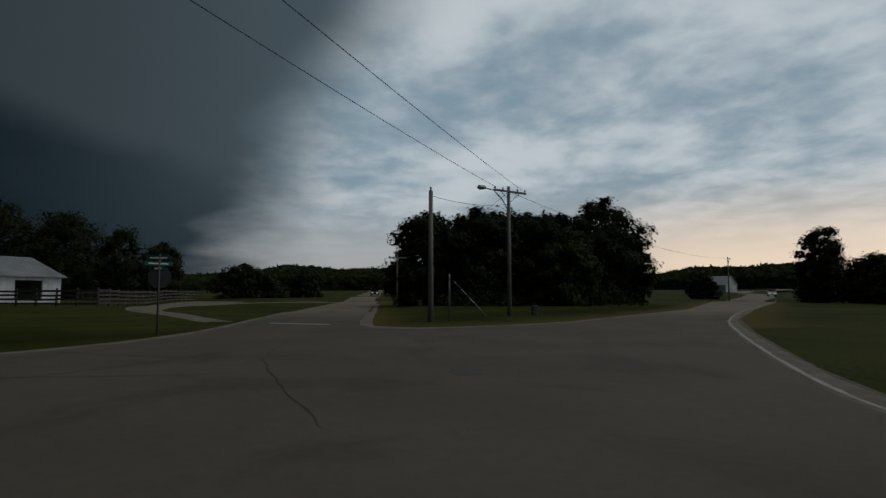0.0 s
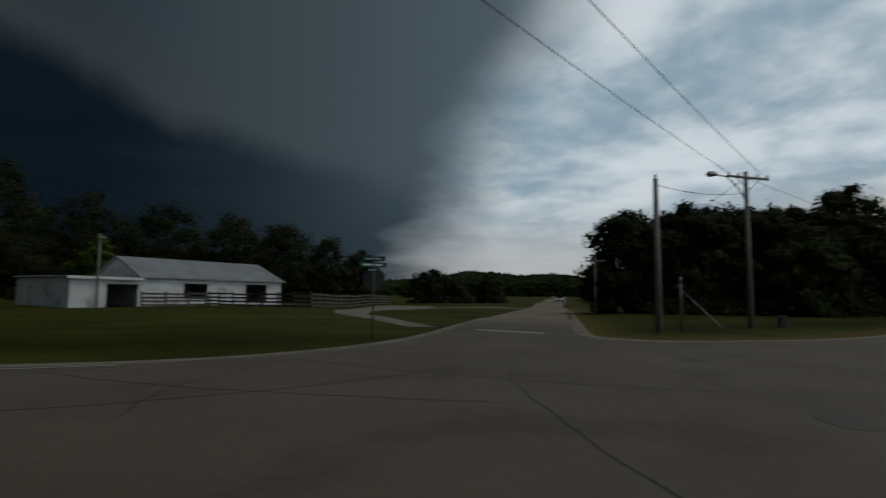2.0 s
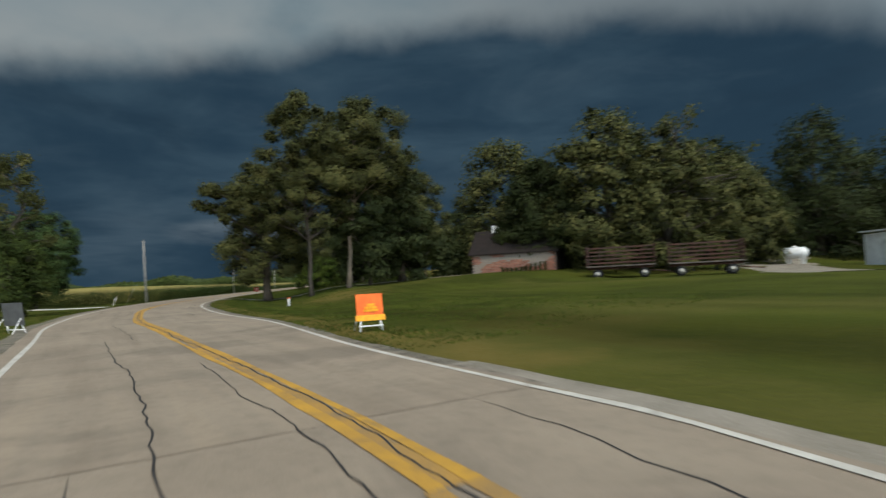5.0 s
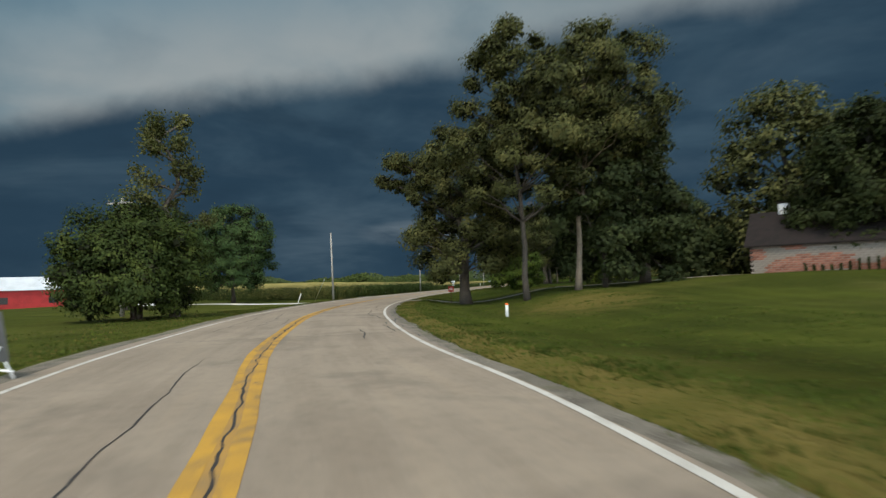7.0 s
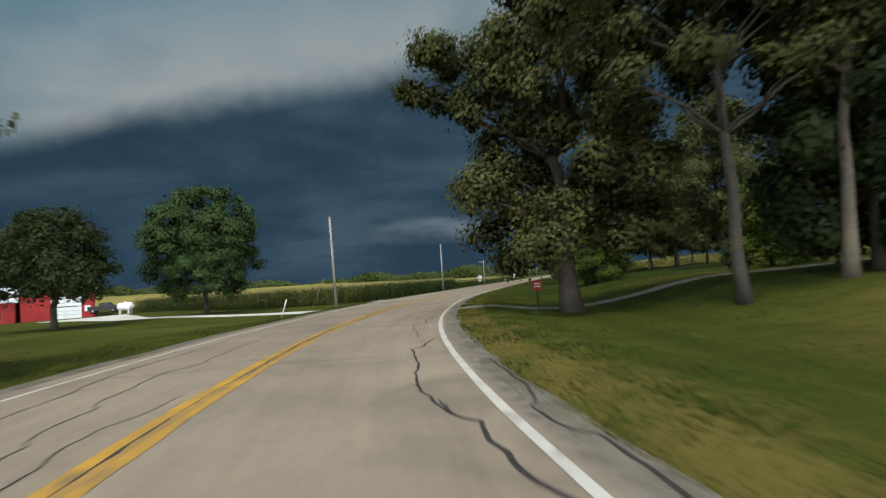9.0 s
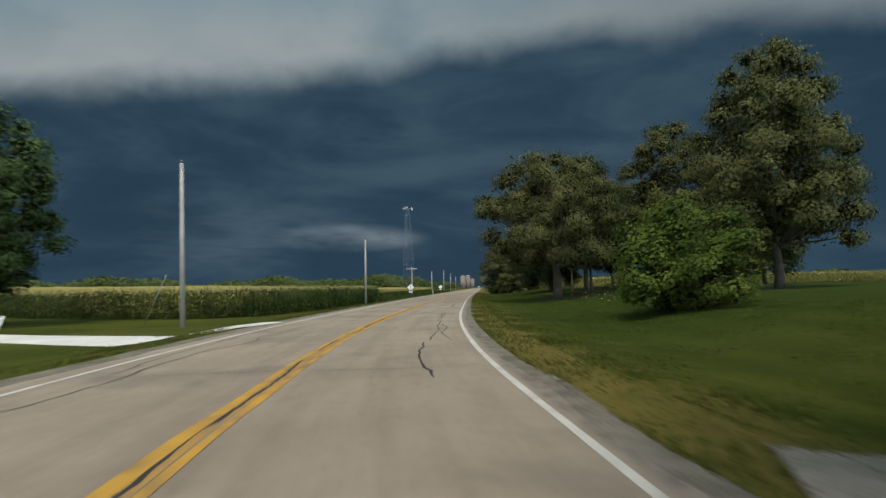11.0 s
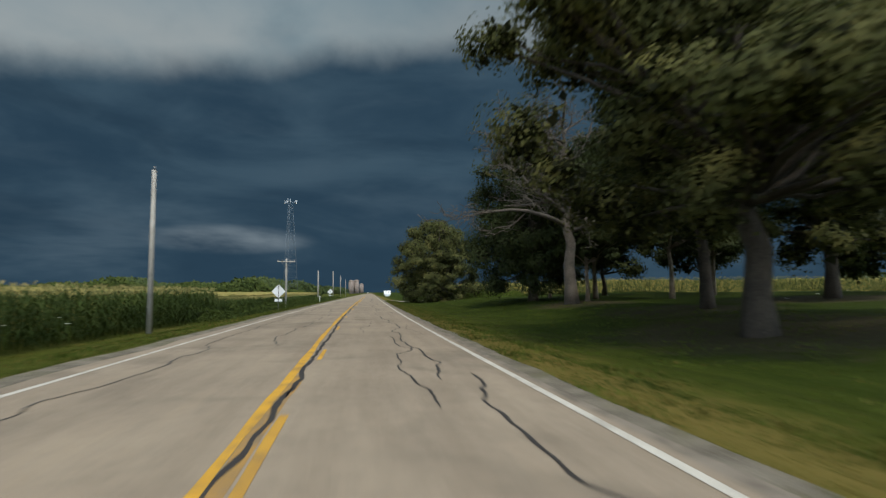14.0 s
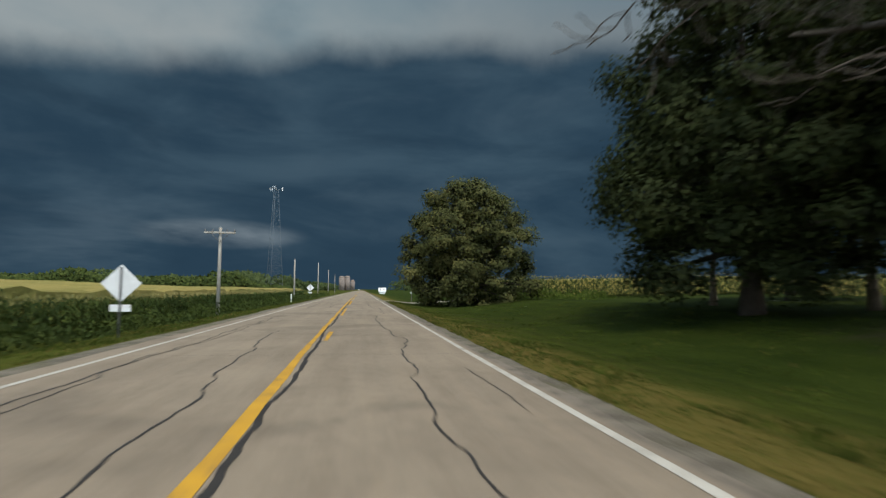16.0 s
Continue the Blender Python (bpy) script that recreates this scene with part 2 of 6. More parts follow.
def asphalt_material():
    """Pale worn asphalt; the junction's older paving is darker, with a ragged change between the two."""
    m = material("worn_asphalt", (0.252, 0.203, 0.152), 0.9, (0.210, 0.168, 0.126), 0.35, 90, (0.318, 0.262, 0.202), 0.35, stain=(0.158, 0.128, 0.098), stain_scale=0.3)
    nt = m.node_tree
    b = nt.nodes["Principled BSDF"]
    col = b.inputs["Base Color"].links[0].from_socket
    coord = nt.nodes.new("ShaderNodeTexCoord").outputs["Object"]
    sep = nt.nodes.new("ShaderNodeSeparateXYZ")
    nt.links.new(coord, sep.inputs[0])
    mott = noise_node(nt, coord, 5.0, 6, 0.7)
    col = mix_rgb(nt, math_node(nt, "MULTIPLY", smooth_step(nt, mott, 0.42, 0.72), 0.5), col, mix_rgb(nt, 1.0, col, (0.72, 0.72, 0.72), "MULTIPLY"))
    # on the county road: wear along the wheel tracks, and a greyer, patchy shoulder past the white line
    across, length, past = [nt.nodes.new("ShaderNodeAttribute") for _ in range(3)]
    across.attribute_name, length.attribute_name, past.attribute_name = "across", "length", "past_line"
    lane = nt.nodes.new("ShaderNodeCombineXYZ")
    nt.links.new(across.outputs["Fac"], lane.inputs[0])
    nt.links.new(math_node(nt, "MULTIPLY", length.outputs["Fac"], 0.07), lane.inputs[1])
    streaks = noise_node(nt, lane.outputs[0], 1.9, 5, 0.6)
    on_road = smooth_step(nt, across.outputs["Fac"], 0.0, 0.2)
    col = mix_rgb(nt, math_node(nt, "MULTIPLY", math_node(nt, "MULTIPLY", smooth_step(nt, streaks, 0.44, 0.66), on_road), 0.55), col, mix_rgb(nt, 1.0, col, (0.80, 0.78, 0.76), "MULTIPLY"))
    col = mix_rgb(nt, math_node(nt, "MULTIPLY", math_node(nt, "MULTIPLY", smooth_step(nt, streaks, 0.50, 0.32), on_road), 0.45), col, mix_rgb(nt, 1.0, col, (1.16, 1.13, 1.08), "MULTIPLY"))
    side = smooth_step(nt, past.outputs["Fac"], 0.07, 0.22)
    rough_side = mix_rgb(nt, smooth_step(nt, noise_node(nt, coord, 3.2, 6, 0.7), 0.40, 0.64), (0.180, 0.153, 0.126), (0.085, 0.072, 0.058))
    col = mix_rgb(nt, math_node(nt, "MULTIPLY", side, 0.85), col, rough_side)
    edge = math_node(nt, "ADD", sep.outputs[1], math_node(nt, "MULTIPLY", math_node(nt, "SUBTRACT", noise_node(nt, coord, 0.35, 5, 0.6), 0.5), 9.0))
    old = math_node(nt, "MULTIPLY", smooth_step(nt, edge, -9.0, -14.0), smooth_step(nt, sep.outputs[0], 62.0, 46.0))
    nt.links.new(mix_rgb(nt, old, col, mix_rgb(nt, 1.0, col, (0.53, 0.54, 0.56), "MULTIPLY")), b.inputs["Base Color"])
    return m


M_ASPHALT = asphalt_material()
M_PATCH = material("dark_patch", (0.115, 0.102, 0.09), 0.9, (0.08, 0.072, 0.064), 0.8, 90, bump=0.35)
M_TAR = material("tar_seal", (0.026, 0.022, 0.020), 0.75, (0.035, 0.032, 0.03), 3.0, 60, bump=0.2)
M_YELLOW = material("yellow_paint", (0.53, 0.285, 0.026), 0.8, (0.40, 0.215, 0.03), 1.6, 70, (0.60, 0.34, 0.03), 0.2, stain=(0.17, 0.115, 0.06), stain_scale=2.4)
M_YELLOW_DULL = material("dull_yellow_paint", (0.43, 0.235, 0.032), 0.8, (0.31, 0.175, 0.04), 1.6, 70, (0.52, 0.29, 0.035), 0.2, stain=(0.15, 0.105, 0.06), stain_scale=1.7)
M_YELLOW_OLD = material("worn_yellow_paint", (0.34, 0.19, 0.045), 0.85, (0.22, 0.14, 0.06), 1.6, 70, (0.44, 0.25, 0.05), 0.2, stain=(0.15, 0.12, 0.09), stain_scale=2.4)
M_WHITE_LINE = material("white_line_paint", (0.47, 0.445, 0.40), 0.8, (0.38, 0.355, 0.315), 1.6, 70, (0.55, 0.525, 0.48), 0.2, stain=(0.25, 0.23, 0.20), stain_scale=2.2)
M_GRAVEL = material("gravel", (0.160, 0.138, 0.108), 0.95, (0.075, 0.064, 0.047), 1.6, 22, (0.28, 0.25, 0.21), 0.9, dist=0.03, stain=(0.10, 0.092, 0.05), stain_scale=0.8)
M_PALE_GRAVEL = material("pale_sandy_gravel", (0.24, 0.21, 0.17), 0.95, (0.15, 0.13, 0.10), 0.9, 24, (0.33, 0.30, 0.26), 0.9, dist=0.03)
M_GRASS = material("mown_grass", (0.053, 0.062, 0.009), 0.95, (0.030, 0.038, 0.006), 0.16, 7.0, (0.082, 0.084, 0.014), 0.9, spec=0.05, dist=0.08, stain=(0.082, 0.076, 0.019), stain_scale=0.06)
def add_dryness(m):
    """Blends parched straw into the grass where the ground says so, broken by noise."""
    nt = m.node_tree
    b = nt.nodes["Principled BSDF"]
    col = b.inputs["Base Color"].links[0].from_socket
    at = nt.nodes.new("ShaderNodeAttribute")
    at.attribute_name = "dry"
    coord = nt.nodes.new("ShaderNodeTexCoord").outputs["Object"]
    n = noise_node(nt, coord, 1.1, 6, 0.65)
    pasture_shade = nt.nodes.new("ShaderNodeAttribute")
    pasture_shade.attribute_name = "pasture_shade"          # pasture right of the straight, tree shade put into its colour
    # two dark greens that carry the painted shade
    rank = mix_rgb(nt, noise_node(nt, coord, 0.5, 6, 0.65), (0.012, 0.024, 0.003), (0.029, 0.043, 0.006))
    col = mix_rgb(nt, math_node(nt, "MULTIPLY", pasture_shade.outputs["Fac"], 0.85), col, rank)
    # swaths left by the mower, running along the road, and the darker line where two of them meet
    off = nt.nodes.new("ShaderNodeAttribute")
    off.attribute_name = "off"
    run = math_node(nt, "ADD", off.outputs["Fac"], math_node(nt, "MULTIPLY", math_node(nt, "SUBTRACT", noise_node(nt, coord, 0.25, 3), 0.5), 1.6))
    swath = math_node(nt, "ADD", math_node(nt, "MULTIPLY", math_node(nt, "SINE", math_node(nt, "MULTIPLY", run, 3.1)), 0.5), 0.5)
    near = math_node(nt, "MULTIPLY", smooth_step(nt, off.outputs["Fac"], 0.8, 2.0), smooth_step(nt, off.outputs["Fac"], 26.0, 14.0))
    col = mix_rgb(nt, math_node(nt, "MULTIPLY", math_node(nt, "MULTIPLY", swath, near), 0.55), col, mix_rgb(nt, 1.0, col, (0.66, 0.72, 0.62), "MULTIPLY"))
    # a darker, browner band some 3 to 7 m off the asphalt, round the corner of the farm
    sep = nt.nodes.new("ShaderNodeSeparateXYZ")
    nt.links.new(coord, sep.inputs[0])
    dark_band = math_node(nt, "MULTIPLY", math_node(nt, "MULTIPLY", smooth_step(nt, run, 2.6, 3.6), smooth_step(nt, run, 7.0, 5.4)), smooth_step(nt, sep.outputs[1], 26.0, 8.0))
    col = mix_rgb(nt, math_node(nt, "MULTIPLY", dark_band, 0.8), col, mix_rgb(nt, 1.0, col, (0.62, 0.58, 0.50), "MULTIPLY"))
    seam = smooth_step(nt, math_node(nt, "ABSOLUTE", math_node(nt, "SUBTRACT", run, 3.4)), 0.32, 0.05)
    col = mix_rgb(nt, math_node(nt, "MULTIPLY", math_node(nt, "MULTIPLY", seam, pasture_shade.outputs["Fac"]), 0.65), col, (0.012, 0.019, 0.003))
    f = smooth_step(nt, math_node(nt, "ADD", at.outputs["Fac"], math_node(nt, "SUBTRACT", n, 0.5)), 0.15, 0.95)
    col = mix_rgb(nt, f, col, mix_rgb(nt, noise_node(nt, coord, 9.0, 5, 0.6), (0.098, 0.076, 0.014), (0.128, 0.102, 0.034)))
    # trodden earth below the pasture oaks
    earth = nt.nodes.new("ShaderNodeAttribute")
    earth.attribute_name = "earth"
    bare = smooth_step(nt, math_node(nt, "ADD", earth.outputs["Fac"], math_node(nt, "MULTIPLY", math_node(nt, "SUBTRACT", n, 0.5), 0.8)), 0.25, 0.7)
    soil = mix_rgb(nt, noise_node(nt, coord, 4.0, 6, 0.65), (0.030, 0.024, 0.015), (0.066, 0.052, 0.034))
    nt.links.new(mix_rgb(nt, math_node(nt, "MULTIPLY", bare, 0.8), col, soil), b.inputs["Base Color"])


add_dryness(M_GRASS)
M_BARK = material("tree_bark", (0.070, 0.058, 0.045), 0.95, (0.040, 0.034, 0.027), 1.5, 14, (0.11, 0.095, 0.077), 0.9, dist=0.06)
M_PALE_BARK = material("pale_bark", (0.18, 0.142, 0.102), 0.95, (0.105, 0.084, 0.062), 1.2, 14, (0.25, 0.21, 0.16), 0.9, dist=0.05)
M_DEADWOOD = material("bare_deadwood", (0.100, 0.083, 0.068), 0.9, (0.054, 0.046, 0.038), 1.2, 12, (0.165, 0.145, 0.122), 0.8, dist=0.05)
M_POLE = material("weathered_pole_wood", (0.29, 0.27, 0.24), 0.9, (0.20, 0.185, 0.165), 1.2, 30, (0.38, 0.36, 0.33), 0.5)
M_LEAF_OAK = leaf_material("oak_leaves", (0.038, 0.043, 0.015), (0.082, 0.084, 0.027), 0.18)
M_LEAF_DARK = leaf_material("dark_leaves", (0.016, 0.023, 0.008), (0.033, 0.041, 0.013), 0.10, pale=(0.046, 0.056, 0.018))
# shade inside the crowns, put into the leaf colour
M_LEAF_INNER_SHADE = leaf_material("inner_leaves_shade_dark", (0.010, 0.012, 0.005), (0.020, 0.022, 0.009), 0.05)
M_LEAF_MAPLE = leaf_material("maple_leaves", (0.028, 0.050, 0.016), (0.050, 0.082, 0.026), 0.16)
M_LEAF_BUSH = leaf_material("bush_leaves", (0.036, 0.062, 0.009), (0.080, 0.112, 0.018), 0.28)
M_CORN = leaf_material("corn_leaves", (0.013, 0.026, 0.006), (0.039, 0.055, 0.013), 0.15)
M_TASSEL = material("corn_tassels", (0.20, 0.165, 0.06), 0.9, (0.13, 0.125, 0.04), 0.05, 3.0, (0.27, 0.22, 0.09), 0.8, dist=0.15)
M_FARWOOD = leaf_material("far_wood_leaves", (0.020, 0.034, 0.013), (0.055, 0.072, 0.024), 0.2)
M_WHITEWALL = material("white_painted_boards", (0.76, 0.77, 0.77), 0.7, (0.62, 0.63, 0.63), 0.7, 18, (0.82, 0.83, 0.83), 0.2, stain=(0.36, 0.35, 0.33), stain_scale=0.9)
M_WHITEROOF = material("white_metal_roof", (0.60, 0.62, 0.64), 0.45, (0.48, 0.50, 0.52), 0.5, 9, bump=0.1, metal=0.2)
M_GREYROOF = material("weathered_grey_metal_roof", (0.36, 0.38, 0.40), 0.55, (0.28, 0.30, 0.315), 0.5, 9, (0.43, 0.45, 0.47), bump=0.1, metal=0.2, stain=(0.26, 0.25, 0.24), stain_scale=0.5)
M_DARK = plain("dark_interior", (0.012, 0.011, 0.010), 0.9)
M_OLDWOOD = material("grey_fence_wood", (0.115, 0.098, 0.082), 0.95, (0.068, 0.058, 0.048), 1.4, 22, (0.18, 0.158, 0.136), 0.5, vary=0.2)
M_RUST = material("rusty_red_paint", (0.070, 0.030, 0.022), 0.9, (0.040, 0.025, 0.021), 1.5, 22, (0.105, 0.058, 0.040), 0.3, vary=0.15)
M_BRICK = material("old_brick", (0.30, 0.13, 0.085), 0.9, (0.20, 0.085, 0.06), 2.0, 30, (0.42, 0.24, 0.17), 0.4, vary=0.25)
M_MORTAR = material("pale_mortar", (0.27, 0.235, 0.20), 0.95, bump=0.3)
M_SHINGLE = material("dark_shingles", (0.019, 0.013, 0.012), 0.95, (0.012, 0.009, 0.008), 2.0, 20, (0.030, 0.023, 0.021), 0.5, vary=0.2)
M_STEEL = material("galvanised_steel", (0.42, 0.43, 0.44), 0.45, (0.32, 0.33, 0.34), 3.0, 30, bump=0.05, metal=0.8)
M_DULLSTEEL = material("dull_grey_steel", (0.13, 0.13, 0.132), 0.6, bump=0.05, metal=0.4)
M_BLACK = plain("black_rubber", (0.012, 0.012, 0.012), 0.8)
M_GREENSIGN = plain("green_sign_sheet", (0.012, 0.13, 0.085), 0.45)
M_REDSIGN = plain("red_sign_sheet", (0.40, 0.02, 0.02), 0.45)
M_WHITE = material("white_enamel", (0.78, 0.78, 0.77), 0.45, (0.68, 0.68, 0.67), 1.5, 40, bump=0.05)
M_ORANGE = plain("fluorescent_orange_sheet", (0.95, 0.16, 0.02), 0.5)
M_REDBARN = material("red_barn_boards", (0.33, 0.022, 0.022), 0.7, (0.24, 0.016, 0.016), 0.8, 20, (0.40, 0.04, 0.035), 0.2)
M_WIRE = plain("black_cable", (0.015, 0.015, 0.016), 0.6)
M_CONCRETE = material("pale_concrete", (0.54, 0.52, 0.48), 0.9, (0.44, 0.42, 0.385), 0.8, 40, (0.62, 0.60, 0.56), 0.3)
M_GLASS = plain("dark_window_glass", (0.02, 0.024, 0.028), 0.25)
M_LAMPGLASS = plain("lit_headlamp", (1.0, 0.93, 0.78), 0.3, emit=6.0)

# ---------------------------------------------------------------- mesh helpers
def mesh_of(name, verts, faces, mats, index=None, smooth=False):
    me = bpy.data.meshes.new(name)
    me.from_pydata([tuple(v) for v in verts], [], [tuple(f) for f in faces])
    for m in mats if isinstance(mats, (list, tuple)) else [mats]:
        me.materials.append(m)
    if index is not None:
        me.polygons.foreach_set("material_index", np.asarray(index, dtype=np.int32))
    if smooth:
        me.polygons.foreach_set("use_smooth", np.ones(len(me.polygons), dtype=bool))
    me.update()
    return me


def quad_mesh(name, v, mats, index=None, size=4, smooth=False):
    """A mesh of loose faces of the given corner count from an array (n, size, 3)."""
    v = np.asarray(v, dtype=np.float32)
    n = len(v)
    me = bpy.data.meshes.new(name)
    me.vertices.add(n * size)
    me.vertices.foreach_set("co", v.reshape(-1))
    me.loops.add(n * size)
    me.loops.foreach_set("vertex_index", np.arange(n * size, dtype=np.int32))
    me.polygons.add(n)
    me.polygons.foreach_set("loop_start", np.arange(0, n * size, size, dtype=np.int32))
    for m in mats if isinstance(mats, (list, tuple)) else [mats]:
        me.materials.append(m)
    if index is not None:
        me.polygons.foreach_set("material_index", np.asarray(index, dtype=np.int32))
    me.update(calc_edges=True)
    me.validate()
    return me


def empty(name, m, label="", category="", group="", kind=""):
    ob = new(name)
    ob.matrix_world = m
    return tagged(ob, label, category, group, kind)


def part(name, me, parent, label="", m=None):
    """Links a mesh (or a bmesh with a material) as one part under a thing."""
    ob = new(name, me)
    ob.parent = parent
    if m is not None:
        ob.matrix_basis = m
    if label:
        ob["label"] = label
    return ob


def bm_mesh(name, bm, mat, smooth=False):
    me = bpy.data.meshes.new(name)
    bm.to_mesh(me)
    bm.free()
    for k in mat if isinstance(mat, (list, tuple)) else [mat]:
        me.materials.append(k)
    if smooth:
        for p in me.polygons:
            p.use_smooth = True
    return me


def box(name, size, mat, at=(0, 0, 0), bevel=0.01, turn=None):
    bm = bmesh.new()
    bmesh.ops.create_cube(bm, size=1.0)
    bmesh.ops.scale(bm, vec=size, verts=bm.verts)
    if bevel:
        bmesh.ops.bevel(bm, geom=bm.edges[:], offset=min(bevel, min(size) * 0.3), segments=1, affect="EDGES")
    if turn is not None:
        bmesh.ops.transform(bm, matrix=turn, verts=bm.verts)
    bmesh.ops.translate(bm, vec=at, verts=bm.verts)
    return bm_mesh(name, bm, mat)


def tube(points, radii, sides=8, cap=True):
    """Vertices and faces of a tapered tube along points."""
    pts = [Vector(p) for p in points]
    v, f = [], []
    up = Vector((0.31, 0.17, 0.93))
    for i, p in enumerate(pts):
        d = (pts[min(i + 1, len(pts) - 1)] - pts[max(i - 1, 0)]).normalized()
        a = d.cross(up)
        if a.length < 0.05:
            a = d.cross(Vector((1, 0, 0)))
        a.normalize()
        b = d.cross(a)
        for k in range(sides):
            w = 2 * math.pi * k / sides
            v.append(p + radii[i] * (math.cos(w) * a + math.sin(w) * b))
    for i in range(len(pts) - 1):
        for k in range(sides):
            f.append((i * sides + k, i * sides + (k + 1) % sides, (i + 1) * sides + (k + 1) % sides, (i + 1) * sides + k))
    if cap:
        f.append(tuple(range(sides))[::-1])
        f.append(tuple((len(pts) - 1) * sides + k for k in range(sides)))
    return v, f


def tubes(name, list_of, mat, smooth=True):
    v, f = [], []
    for tv, tf in list_of:
        o = len(v)
        v += tv
        f += [tuple(i + o for i in q) for q in tf]
    return mesh_of(name, v, f, mat, smooth=smooth)


def rod(name, a, b, r, mat, r2=None, sides=8):
    return tubes(name, [tube([a, b], [r, r if r2 is None else r2], sides)], mat)


# ---------------------------------------------------------------- plan of the roads
def spline(pts, step=1.0):
    """Points evenly along a smooth curve through pts."""
    p = np.array(pts, float)
    p = np.vstack([2 * p[0] - p[1], p, 2 * p[-1] - p[-2]])
    out = []
    for i in range(1, len(p) - 2):
        n = max(2, int(np.linalg.norm(p[i + 1] - p[i]) / (step * 0.25)))
        for k in range(n):
            t = k / n
            out.append(0.5 * ((2 * p[i]) + (p[i + 1] - p[i - 1]) * t + (2 * p[i - 1] - 5 * p[i] + 4 * p[i + 1] - p[i + 2]) * t * t + (3 * p[i] - p[i - 1] - 3 * p[i + 1] + p[i + 2]) * t ** 3))
    out.append(p[-2])
    out = np.array(out)
    s = np.r_[0, np.cumsum(np.linalg.norm(np.diff(out, axis=0), axis=1))]
    q = np.arange(0, s[-1], step)
    return np.stack([np.interp(q, s, out[:, 0]), np.interp(q, s, out[:, 1])], 1)


# the county road's yellow centre line, from the junction northwards
CENTRE = spline([(36, -27.5), (29.3, -20.5), (25.4, -15.3), (23.3, -10.5), (21.1, -5.5), (18.4, 0), (15.3, 6.3), (12.0, 12.8), (9.2, 19.6), (6.5, 27.2), (4.0, 36.5), (2.3, 46), (1.1, 56), (0.5, 68), (0.4, 85), (0.55, 115), (1.5, 170), (3.0, 240), (6.8, 420), (14.6, 800), (29, 1500)], 1.0)


def normals(c):
    d = np.gradient(c, axis=0)
    d /= np.linalg.norm(d, axis=1)[:, None]
    return np.stack([d[:, 1], -d[:, 0]], 1)         # to the right of travel


CN = normals(CENTRE)


def along(y):
    """Index of the centre line at this northing."""
    return int(np.argmin(np.abs(CENTRE[:, 1] - y)))


def lateral(x, y):
    """Signed distance from the centre line (right positive) and the index along it."""
    x, y = np.atleast_1d(np.asarray(x, float)), np.atleast_1d(np.asarray(y, float))
    best, idx = np.full(x.shape, 1e12), np.zeros(x.shape, int)
    for i in list(range(0, along(260), 3)) + list(range(along(260), len(CENTRE), 40)):
        d = (x - CENTRE[i, 0]) ** 2 + (y - CENTRE[i, 1]) ** 2
        m = d < best
        best[m], idx[m] = d[m], i
    s = (x - CENTRE[idx, 0]) * CN[idx, 0] + (y - CENTRE[idx, 1]) * CN[idx, 1]
    return s, idx


def sstep(v, a, b):
    t = np.clip((v - a) / (b - a), 0, 1)
    return t * t * (3 - 2 * t)


# the right-hand lane widens as it leaves the junction
RIGHT = 3.55 - 1.3 * (1 - sstep(CENTRE[:, 1], -6, 9)) + 0.10 * sstep(CENTRE[:, 1], 30, 60)
PAIR = np.interp(CENTRE[:, 1], [27, 55, 80, 115], [0.0, 0.17, 0.32, 0.32])          # middle of the two yellow lines
EDGE = RIGHT + 0.27 + 0.19 * sstep(CENTRE[:, 1], 2, 20)          # end of the asphalt on the right
CORNER = [tuple(CENTRE[i] + CN[i] * EDGE[i]) for i in (along(-5), along(-7), along(-9))] + [(26.2, -11.9), (27.4, -14.2), (28.9, -16.2), (31.1, -17.7), (34.2, -18.7), (38.6, -19.1), (47, -18.7), (60, -18.2)]
# paving of the junction and the near parts of its three other arms
JUNCTION = [(-90, -30.6), (10, -30.6), (22.7, -32.6), (26.4, -34.2), (35.1, -38.9), (45.6, -45.1), (63, -57.6), (104, -89), (112, -83), (64, -52), (44.6, -36), (39.6, -29.6), (38.3, -27.0),
            (39.4, -25.2), (42.2, -24.4), (60, -24.0), (110, -23.3), (110, -17.2)] + CORNER[::-1] + [(20, -7), (15.5, -12), (11.5, -18.5), (5, -21.6), (-90, -22.4)]


def paving_gap(x, y):
    """Distance to the junction's paving, zero inside it."""
    x, y = np.asarray(x, float), np.asarray(y, float)
    best, inside = np.full(x.shape, 1e9), np.zeros(x.shape, bool)
    for (ax, ay), (bx, by) in zip(JUNCTION, JUNCTION[1:] + JUNCTION[:1]):
        dx, dy = bx - ax, by - ay
        t = np.clip(((x - ax) * dx + (y - ay) * dy) / (dx * dx + dy * dy), 0, 1)
        best = np.minimum(best, np.hypot(x - ax - t * dx, y - ay - t * dy))
        if ay != by:
            inside ^= ((ay > y) != (by > y)) & (x < ax + (y - ay) * dx / dy)
    return np.where(inside, 0.0, best)


